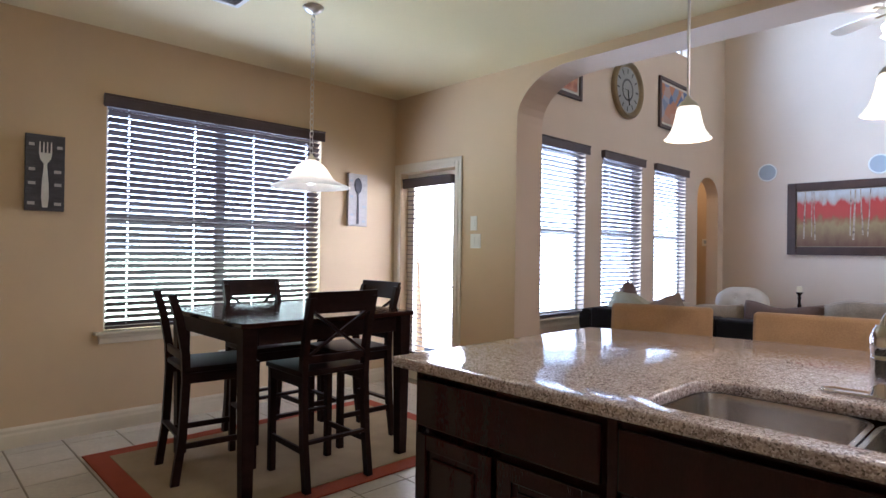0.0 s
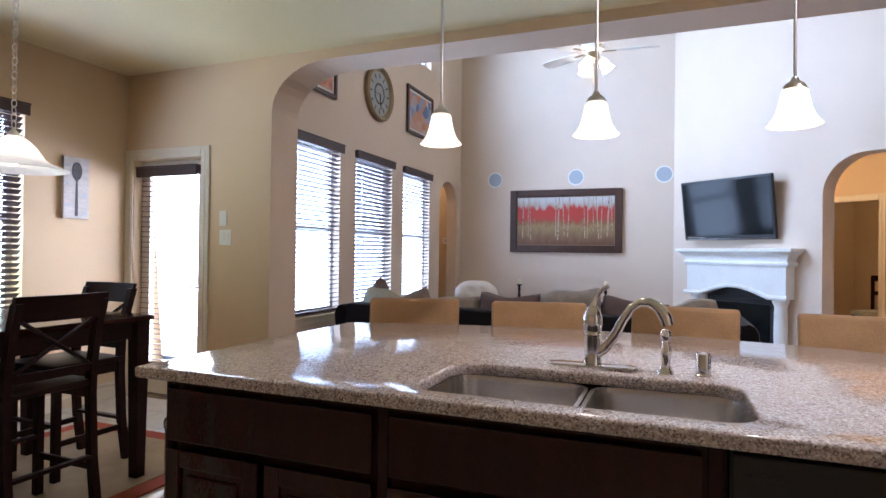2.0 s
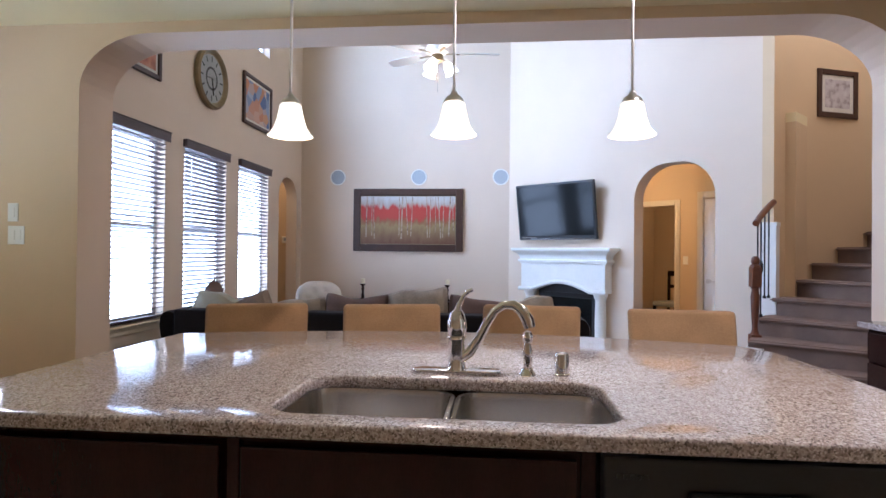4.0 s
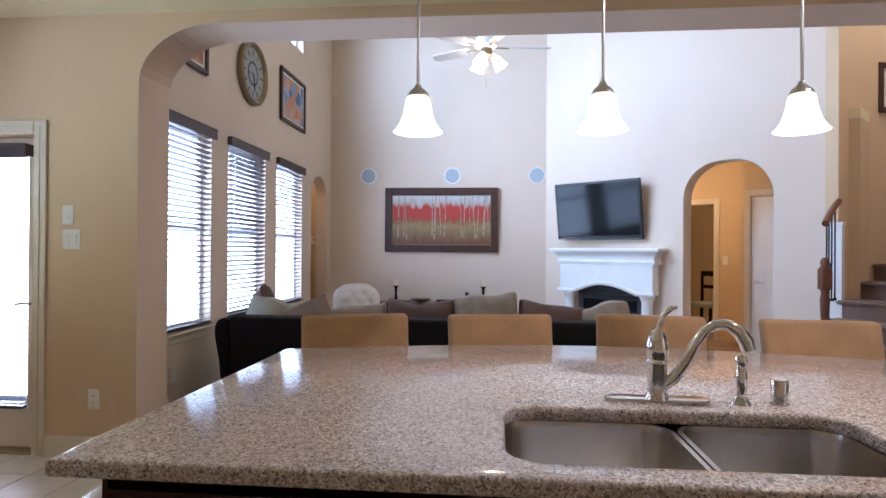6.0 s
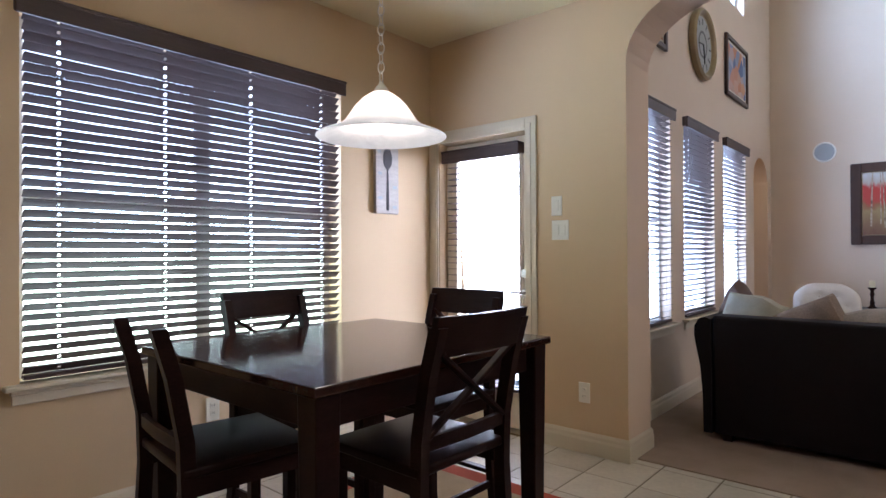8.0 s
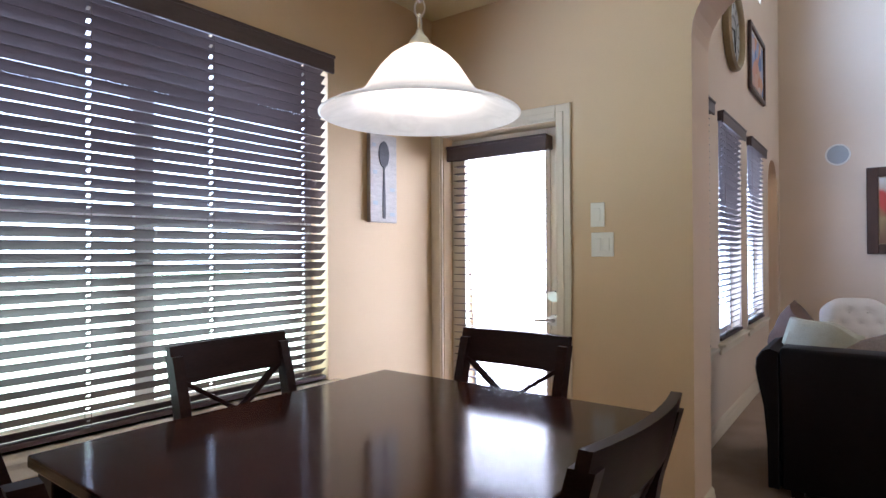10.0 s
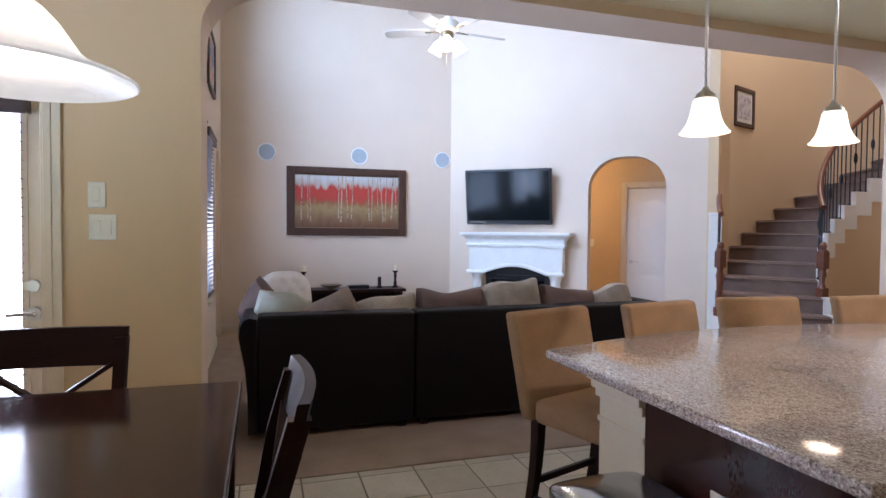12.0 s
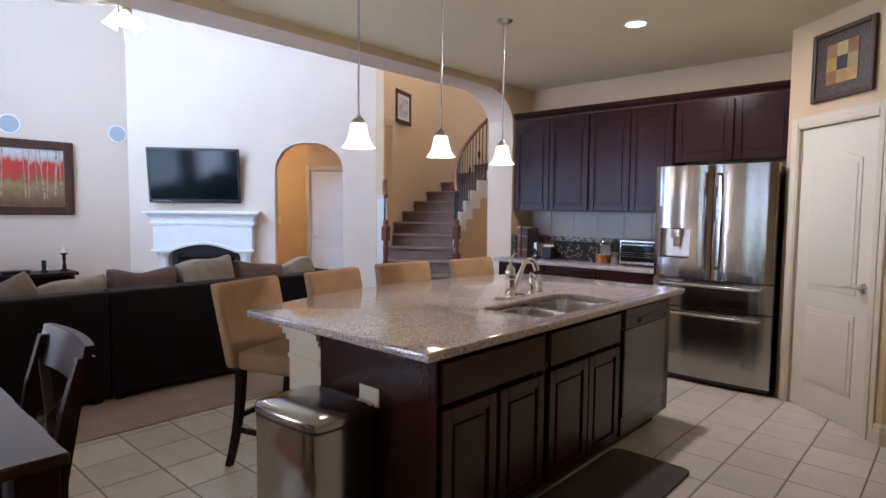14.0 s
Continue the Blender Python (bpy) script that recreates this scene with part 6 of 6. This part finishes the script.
def upper_cabinet(x0, x1, z0, z1, doors, label):
    t = thing("wall_cabinet", pose(0, 0, 0), label, "kitchen cabinet", "upper kitchen cabinets")
    bx("body", t, M_CAB, x0, x1, YS + 0.002, CF - 0.002, z0, z1, 0.002)
    for a, b in doors:
        door_t = bmesh.new()
        w = 0.055
        y = CF
        box(door_t, a, a + w, y, y + 0.019, z0 + 0.008, z1 - 0.012, 0.003)
        box(door_t, b - w, b, y, y + 0.019, z0 + 0.008, z1 - 0.012, 0.003)
        box(door_t, a + w, b - w, y, y + 0.019, z0 + 0.008, z0 + 0.008 + w, 0.003)
        zt = z1 - 0.012
        rail = []
        half = (b - a) / 2 - w
        mid = (a + b) / 2
        rise = 0.085
        rail = [(b - w, zt), (a + w, zt)]
        for k in range(17):
            q = -half + 2 * half * k / 16
            c = abs(q / half)
            up = 0.5 * (1 + math.cos(math.pi * min(1.0, c / 0.78)))
            rail.append((mid + q, zt - w - rise + rise * up))
        prism_bm = bmesh.new()
        prism(prism_bm, rail, -(y + 0.019), -(y + 0.0005), Matrix.Rotation(radians(90), 4, "X"))
        tmp = bpy.data.meshes.new("tmp")
        prism_bm.to_mesh(tmp)
        prism_bm.free()
        door_t.from_mesh(tmp)
        bpy.data.meshes.remove(tmp)
        box(door_t, a + w, b - w, y, y + 0.007, z0 + 0.008 + w, zt - w, 0.0)
        d = part("door", door_t, M_CAB, t)
        pan = [(b - w - 0.02, z0 + w + 0.03), (b - w - 0.02, zt - w - rise - 0.022)]
        for k in range(15, 0, -1):
            q = -half + 2 * half * k / 16
            if abs(q) > half - 0.02:
                continue
            c = abs(q / half)
            up = 0.5 * (1 + math.cos(math.pi * min(1.0, c / 0.78)))
            pan.append((mid + q, zt - w - rise - 0.022 + rise * up))
        pan += [(a + w + 0.02, zt - w - rise - 0.022), (a + w + 0.02, z0 + w + 0.03)]
        pb = bmesh.new()
        prism(pb, pan, -(y + 0.015), -(y + 0.004), Matrix.Rotation(radians(90), 4, "X"), bevel=0.005)
        part("raised_panel", pb, M_CAB, d)
    return t


upper_cabinet(3.322, 4.235, 1.43, 2.425, ((3.79, 4.225), (3.33, 3.78)), "dark cherry wall cabinet with arched raised-panel doors")
upper_cabinet(2.475, 3.318, 1.43, 2.425, ((2.89, 3.312), (2.482, 2.88)), "dark cherry wall cabinet with arched raised-panel doors")
upper_cabinet(1.505, 2.470, 1.88, 2.425, ((1.975, 2.455), (1.515, 1.96)), "dark cherry cabinet over the refrigerator")
sweep("crown_moulding", [(1.505, CF), (4.235, CF)], [(0.0, 2.427), (-0.012, 2.427), (-0.018, 2.445), (-0.03, 2.455), (-0.05, 2.48), (-0.055, 2.495), (0.0, 2.495)], M_CAB, None, "dark cherry crown moulding on the wall cabinets", "moulding", "structure")

base_cab = thing("base_cabinet", pose(0, 0, 0), "dark cherry base cabinets under the wall counter", "kitchen cabinet")
bx("body", base_cab, M_CAB, 2.49, XA - 0.003, YS + 0.002, -1.38, 0.10, 0.876, 0.002)
bx("toe_kick", base_cab, M_BLACK, 2.50, XA - 0.004, YS + 0.01, -1.45, 0.0, 0.10, 0.0)
for a, b in ((2.50, 3.06), (3.08, 3.64), (3.66, 4.23)):
    bx("drawer_front", base_cab, M_CAB, a, b, -1.379, -1.36, 0.70, 0.86, 0.005)
    bx("door", base_cab, M_CAB, a, b, -1.379, -1.36, 0.12, 0.68, 0.005)
bm = bmesh.new()
prism(bm, [(2.49, YS + 0.002), (4.249, YS + 0.002), (4.249, -1.60), (4.29, -1.595), (4.29, -1.34), (2.49, -1.34)], 0.878, 0.914, bevel=0.006)
tagged(part("wall_countertop", bm, M_GRANITE, smooth=True), "polished speckled granite counter along the wall", "countertop")

splash = thing("backsplash", pose(0, 0, 0), "beige tile backsplash with mosaic band", "backsplash", kind="structure")
for k in range(6):
    x0 = 2.50 + 0.29 * k
    for z0, z1 in ((0.918, 1.068), (1.16, 1.428)):
        bx("tile", splash, M_SPLASH, x0 + 0.003, x0 + 0.287, YS + 0.001, YS + 0.010, z0, z1, 0.002)
bm = bmesh.new()
for k in range(62):
    for r in range(3):
        x0, z0 = 2.50 + 0.028 * k, 1.072 + 0.028 * r
        box(bm, x0 + 0.001, x0 + 0.027, YS + 0.001, YS + 0.009, z0 + 0.001, z0 + 0.027)
tagged(part("mosaic", bm, M_MOSAIC, splash), kind="stuff")

fridge = thing("refrigerator", pose(1.99, -1.22, 0), "stainless steel french-door refrigerator with water dispenser", "refrigerator")
bx("cabinet", fridge, M_BLACK, -0.462, 0.462, -0.735, -0.072, 0.03, 1.80, 0.006)
FH = 0.468


def bowed(bm, x0, x1, z0, z1, half, mid):
    """A slab whose front bows out across the width of its door."""
    n = max(2, int((x1 - x0) / 0.02))
    front = [(x0 + (x1 - x0) * k / n) for k in range(n + 1)]
    out = [(x, 0.011 * (1 - ((x - mid) / half) ** 2) - 0.011 * (((x - mid) / half) ** 8)) for x in front]
    prism(bm, [(x0, -0.066)] + [(x1, -0.066)] + out[::-1], z0, z1)


def fridge_front(name, x0, x1, z0, z1, hole=None):
    bm = bmesh.new()
    half, mid = (x1 - x0) / 2, (x0 + x1) / 2
    if hole:
        a, b, c, d = hole
        for q in ((x0, a, z0, z1), (b, x1, z0, z1), (a, b, z0, c), (a, b, d, z1)):
            bowed(bm, q[0], q[1], q[2], q[3], half, mid)
        bmesh.ops.remove_doubles(bm, verts=bm.verts[:], dist=0.0005)
    else:
        bowed(bm, x0, x1, z0, z1, half, mid)
    return part(name, bm, M_STEEL, fridge, smooth=True)


fd = fridge_front("door", 0.004, FH, 0.885, 1.82, (0.16, 0.425, 1.05, 1.30))
fridge_front("door", -FH, -0.004, 0.885, 1.82)
fridge_front("drawer", -FH, FH, 0.645, 0.875)
fridge_front("drawer", -FH, FH, 0.06, 0.635)
bx("grille", fridge, M_BLACK, -0.45, 0.45, -0.70, -0.03, 0.02, 0.058, 0.003)
for fx in (-0.4, 0.4):
    rod("foot", fridge, M_BLACK, (fx, -0.1, 0.004), (fx, -0.1, 0.03), 0.025)
    rod("foot", fridge, M_BLACK, (fx, -0.65, 0.004), (fx, -0.65, 0.03), 0.025)
for s in (0.045, -0.045):
    bm = bmesh.new()
    tube(bm, [(s, 0.002, 0.98), (s, 0.050, 1.00), (s, 0.058, 1.10), (s, 0.060, 1.35), (s, 0.058, 1.64), (s, 0.050, 1.73), (s, 0.002, 1.75)], 0.0125, 12)
    part("handle", bm, M_STEEL, fridge, "long curved steel handle", smooth=True)
for z in (0.835, 0.59):
    bm = bmesh.new()
    tube(bm, [(-0.39, 0.002, z), (-0.375, 0.048, z), (-0.2, 0.058, z), (0.2, 0.058, z), (0.375, 0.048, z), (0.39, 0.002, z)], 0.0125, 12)
    part("handle", bm, M_STEEL, fridge, "long steel drawer handle", smooth=True)
disp = bx("dispenser", fridge, M_NICKEL, 0.16, 0.425, -0.064, -0.055, 1.05, 1.30, 0.0, "recessed water and ice dispenser")
for q in ((0.158, 0.172, 1.04, 1.49), (0.413, 0.427, 1.04, 1.49), (0.172, 0.413, 1.04, 1.052)):
    bx("bezel", disp, M_STEEL, q[0], q[1], -0.05, 0.006, q[2], q[3], 0.003)
bx("display", disp, M_STEEL, 0.172, 0.413, -0.02, 0.005, 1.355, 1.49, 0.004)
bx("control_strip", disp, M_NICKEL, 0.185, 0.33, 0.004, 0.008, 1.37, 1.475, 0.002)
bx("cove_roof", disp, M_BLACK, 0.172, 0.413, -0.054, 0.002, 1.298, 1.352, 0.003)
bx("spigot", disp, M_CHROME, 0.25, 0.33, -0.05, -0.005, 1.215, 1.30, 0.008)
bx("paddle", disp, M_CHROME, 0.262, 0.318, -0.05, -0.03, 1.14, 1.215, 0.006)
bx("tray", disp, M_BLACK, 0.18, 0.405, -0.054, -0.004, 1.053, 1.062, 0.002)
bx("badge", fridge, M_PAINTW, -0.40, -0.33, 0.0002, 0.0016, 1.745, 1.755, 0.0)

# things on the wall counter
KZ = 0.914
oven = thing("toaster_oven", pose(2.72, -1.68, KZ), "stainless steel toaster oven with dark glass door", "toaster oven")
bx("case", oven, M_STEEL, -0.21, 0.21, -0.15, 0.14, 0.015, 0.255, 0.012)
bx("glass_door", oven, M_SCREEN, -0.17, 0.19, 0.138, 0.146, 0.045, 0.23, 0.003)
bm = bmesh.new()
tube(bm, [(-0.14, 0.147, 0.205), (-0.14, 0.17, 0.208), (0.16, 0.17, 0.208), (0.16, 0.147, 0.205)], 0.007)
part("handle", bm, M_CHROME, oven, smooth=True)
for q in (-0.17, 0.17):
    bx("foot", oven, M_BLACK, q - 0.02, q + 0.02, -0.1, 0.1, 0.0, 0.016, 0.0)
for k in range(3):
    tube_bm = bmesh.new()
    tube(tube_bm, [(-0.16, 0.1475, 0.09 + 0.02 * k), (0.0, 0.1475, 0.092 + 0.02 * k), (0.18, 0.1475, 0.09 + 0.02 * k)], 0.0012, 6)
    part("rack_wire", tube_bm, M_CHROME, oven)
jar = thing("utensil_jar", pose(3.02, -1.66, KZ), "steel canister holding dark utensils", "canister")
turned("canister", jar, M_STEEL, [(0.0, 0.0), (0.05, 0.0), (0.052, 0.005), (0.052, 0.12), (0.048, 0.12), (0.048, 0.01), (0.0, 0.008)])
for k in range(5):
    a = 72 * k
    rod("utensil", jar, M_BLACK, (0.015 * math.cos(a), 0.015 * math.sin(a), 0.012), (0.05 * math.cos(a), 0.05 * math.sin(a), 0.20 + 0.012 * k), 0.006, 0.012, seg=8)
honey = thing("glass_canister", pose(3.17, -1.68, KZ), "clear glass canister half full of amber liquid", "glass jar")
turned("glass", honey, M_GLASS, [(0.0, 0.0), (0.075, 0.0), (0.08, 0.008), (0.08, 0.17), (0.06, 0.19), (0.056, 0.19), (0.074, 0.168), (0.074, 0.012), (0.0, 0.010)])
turned("amber_liquid", honey, mat("amber_liquid", (0.50, 0.14, 0.03), 0.1, var=0.05, bump=0.0), [(0.0, 0.0125), (0.073, 0.0125), (0.073, 0.085), (0.0, 0.085)])
turned("lid", honey, M_STEEL, [(0.0, 0.19), (0.062, 0.19), (0.062, 0.205), (0.02, 0.21), (0.014, 0.225), (0.0, 0.228)])
board = thing("coffee_bean_sign", pose(3.52, -1.80, KZ, -12, 0, 0), "black panel with scattered coffee beans motif", "sign")
bx("panel", board, M_BLACK, -0.27, 0.27, -0.012, 0.012, 0.0, 0.20, 0.003)
M_BEAN = mat("tan_bean_paint", (0.30, 0.20, 0.09), 0.6, var=0.3, bump=0.1)
for k in range(46):
    bm = bmesh.new()
    box(bm, -0.014, 0.014, 0.0122, 0.0150, -0.006, 0.006, 0.002, 1)
    part("bean_motif", bm, M_BEAN, board, "", pose(random.uniform(-0.24, 0.24), 0, random.uniform(0.025, 0.175), 0, random.uniform(0, 180), 0))
coffee = thing("small_appliance", pose(3.80, -1.68, KZ), "small black and white kitchen gadget", "appliance")
bx("body", coffee, M_BLACK, -0.055, 0.055, -0.05, 0.05, 0.0, 0.13, 0.012)
bx("top", coffee, M_WHITE, -0.045, 0.045, -0.04, 0.04, 0.13, 0.15, 0.006)
hand = thing("cordless_phone", pose(3.93, -1.62, KZ), "silver cordless phone upright in its base", "phone")
bx("cradle", hand, M_BLACK, -0.035, 0.035, -0.04, 0.04, 0.0, 0.03, 0.006)
bx("handset", hand, M_STEEL, -0.024, 0.024, -0.014, 0.012, 0.02, 0.175, 0.008)
bx("keypad", hand, M_BLACK, -0.016, 0.016, 0.0118, 0.0135, 0.05, 0.10, 0.001)
bx("screen", hand, M_SPEAKER, -0.016, 0.016, 0.0118, 0.0135, 0.115, 0.145, 0.001)
for x, w, h, mt, lab in ((4.06, 0.075, 0.33, M_FRAMEW, "tall dark brown book standing on the counter"), (4.135, 0.05, 0.34, M_RAIL, "brown bound book standing on the counter"), (4.195, 0.045, 0.25, M_BLACK, "black binder standing on the counter")):
    b = thing("book", pose(x, -1.70, KZ), lab, "book", "books on the counter")
    bx("cover", b, mt, -w / 2, w / 2, -0.11, 0.11, 0.0, h, 0.006)
    bx("pages", b, M_PAINTW, -w / 2 + 0.006, w / 2 - 0.006, -0.105, 0.106, h - 0.002, h + 0.001, 0.0)
    for z in (0.25, 0.7):
        bx("band", b, M_BRASS, -w / 2 - 0.0005, w / 2 + 0.0005, 0.1095, 0.1115, h * z, h * z + 0.012, 0.0)

# picture above the pantry door
M_PLAQ = mat_mix("dark_embossed_mount", [(0.02, 0.014, 0.012), (0.07, 0.05, 0.04), (0.14, 0.11, 0.09)], [0.3, 0.55, 0.8], 70, 0.45, bump=0.5)
pant = picture("patchwork_picture", Matrix.Translation((PA.x, PA.y, 2.45)) @ Matrix.Rotation(math.atan2(PB.y - PA.y, PB.x - PA.x), 4, "Z") @ pose(0.51, 0.0, 0), 0.53, 0.475, 0.035, 0.03, M_FRAMEW, M_PLAQ, "dark framed gold and brown patchwork print")
for i, row in enumerate((((0.28, 0.14, 0.05), (0.50, 0.40, 0.16), (0.30, 0.12, 0.04)), ((0.40, 0.24, 0.05), (0.02, 0.015, 0.02), (0.32, 0.25, 0.10)), ((0.25, 0.11, 0.03), (0.38, 0.22, 0.07), (0.42, 0.26, 0.07)))):
    for j, c in enumerate(row):
        mm = mat("patch_paint", c, 0.5, var=0.3, scale=14, bump=0.1)
        bx("patch", pant, mm, -0.135 + 0.09 * j, -0.0455 + 0.09 * j, -0.0205, -0.016, 0.0455 - 0.09 * i, 0.135 - 0.09 * i, 0.001)

# fork and spoon boards in the nook


def board_piece(name, cx, material, motif, label, words):
    t = thing(name, pose(cx, YN, 1.765), label, "wall plaque", "cutlery plaques")
    bx("board", t, material, -0.108, 0.108, -0.030, -0.002, -0.247, 0.247, 0.003)
    bm = bmesh.new()
    prism(bm, motif, 0.0298, 0.0325, Matrix.Rotation(radians(90), 4, "X"))
    part("motif", bm, M_PAINTW if material is M_SLATEW else M_SLATEW, t)
    for z, w, x in words:
        bx("worn_lettering", t, M_PALEW if material is M_SLATEW else M_SPEAKER, x - w / 2, x + w / 2, -0.0308, -0.0295, z - 0.010, z + 0.010, 0.0)
    return t


fork = [(-0.014, -0.225), (0.014, -0.225), (0.021, -0.16), (0.018, -0.06), (0.010, 0.03), (0.010, 0.06), (0.030, 0.09), (0.036, 0.13), (0.034, 0.20), (0.028, 0.20), (0.026, 0.13), (0.014, 0.13), (0.013, 0.20), (0.007, 0.20), (0.006, 0.13), (-0.006, 0.13), (-0.007, 0.20), (-0.013, 0.20), (-0.014, 0.13), (-0.026, 0.13), (-0.028, 0.20), (-0.034, 0.20), (-0.036, 0.13), (-0.030, 0.09), (-0.010, 0.06), (-0.010, 0.03), (-0.018, -0.06), (-0.021, -0.16)]
spoon = [(-0.012, -0.225), (0.012, -0.225), (0.013, -0.16), (0.008, 0.0), (0.006, 0.055)]
for k in range(13):
    a = radians(-75 + 330 * k / 12)
    spoon.append((0.043 * math.cos(a), 0.135 + 0.075 * math.sin(a)))
spoon += [(-0.006, 0.055), (-0.008, 0.0), (-0.013, -0.16)]
board_piece("fork_plaque", 1.295, M_SLATEW, fork, "dark weathered board with cream fork silhouette", ((0.18, 0.03, -0.075), (0.17, 0.03, 0.078), (0.02, 0.035, -0.072), (0.01, 0.04, 0.068), (-0.07, 0.04, -0.072), (-0.075, 0.04, 0.07), (-0.20, 0.04, -0.075), (-0.20, 0.04, 0.07)))
board_piece("spoon_plaque", 3.767, M_PALEW, spoon, "pale weathered board with dark spoon silhouette", ((0.18, 0.03, -0.078), (0.03, 0.035, -0.072), (-0.06, 0.04, 0.07), (-0.14, 0.04, -0.070), (-0.20, 0.04, 0.068)))

# ceiling vent and recessed light
vent = thing("ceiling_vent", pose(1.96, 4.02, CEIL), "cream metal ceiling air vent", "air vent")
for x0, x1, y0, y1 in ((-0.17, -0.14, -0.12, 0.12), (0.14, 0.17, -0.12, 0.12), (-0.14, 0.14, -0.12, -0.09), (-0.14, 0.14, 0.09, 0.12)):
    bx("frame", vent, M_WHITE, x0, x1, y0, y1, -0.010, 0.0, 0.003)
for k in range(8):
    bm = bmesh.new()
    box(bm, -0.14, 0.14, -0.010, 0.010, -0.0012, 0.0012)
    part("slat", bm, M_WHITE, vent, "", pose(0, -0.079 + 0.0226 * k, -0.007, 35, 0, 0))
bx("backing", vent, M_BLACK, -0.14, 0.14, -0.09, 0.09, -0.002, 0.0, 0.0)
can = thing("recessed_light", pose(2.33, -0.43, CEIL), "recessed white ceiling downlight, lit", "ceiling light")
turned("trim_ring", can, M_WHITE, [(0.070, -0.001), (0.070, -0.006), (0.092, -0.005), (0.095, 0.0)], seg=40)
turned("lens", can, M_CAN, [(0.0, -0.004), (0.071, -0.003), (0.071, -0.0005), (0.0, -0.0005)], seg=32)
spot = new("downlight", bpy.data.lights.new("downlight", "AREA"))
spot.data.shape, spot.data.size, spot.data.energy, spot.data.color = "DISK", 0.13, 32, (1.0, 0.85, 0.66)
spot.matrix_world = look((2.33, -0.43, CEIL - 0.008), (2.33, -0.43, 0))

# ---------------- floor tiles, last ----------------
floor = slab("floor", -1.6, 4.343, -2.05, YN, -0.10, 0.002, M_GROUT, "square cream ceramic tiles with brown grout", "tiled floor")
PITCH, TX0, TY0 = 0.318, 3.64, 2.15
bm = bmesh.new()
half = PITCH / 2 - 0.004
box(bm, -half, half, -half, half, -0.006, 0.004, 0.002, 1)
tile_mesh = mesh_of(bm, "tile", M_TILE)
rest = bmesh.new()
for i in range(-17, 3):
    for j in range(-14, 11):
        x0, x1 = max(-1.6, TX0 + i * PITCH), min(4.343, TX0 + (i + 1) * PITCH)
        y0, y1 = max(-1.97, TY0 + j * PITCH), min(YN, TY0 + (j + 1) * PITCH)
        if x1 - x0 < 0.03 or y1 - y0 < 0.03:
            continue
        whole = abs(x1 - x0 - PITCH) < 1e-4 and abs(y1 - y0 - PITCH) < 1e-4
        cx, cy = (x0 + x1) / 2, (y0 + y1) / 2
        if cx < 0.15 or (cy < -0.9 and not 0.8 < cx < 2.6) or (1.98 < cx < 2.9 and -0.15 < cy < 2.0):
            lo = (x0 + 0.004, y0 + 0.004)
            hi = (x1 - 0.004, y1 - 0.004)
            vs = [rest.verts.new((a, b, 0.004)) for a, b in ((lo[0], lo[1]), (hi[0], lo[1]), (hi[0], hi[1]), (lo[0], hi[1]))]
            ws = [rest.verts.new((v.co.x, v.co.y, -0.004)) for v in vs]
            rest.faces.new(vs)
            for q in range(4):
                rest.faces.new((vs[q], ws[q], ws[(q + 1) % 4], vs[(q + 1) % 4]))
            continue
        o = new("tile", tile_mesh)
        o.parent = floor
        tilt = (random.uniform(-0.10, 0.10), random.uniform(-0.10, 0.10))
        m = pose(cx, cy, 0.0, tilt[0], tilt[1], 0)
        if not whole:
            m = m @ Matrix.Diagonal(((x1 - x0 - 0.008) / (2 * half), (y1 - y0 - 0.008) / (2 * half), 1, 1))
        o.matrix_basis = m
tiles_rest = part("tiles_far", rest, M_TILE, floor)
tagged(tiles_rest, kind="stuff")
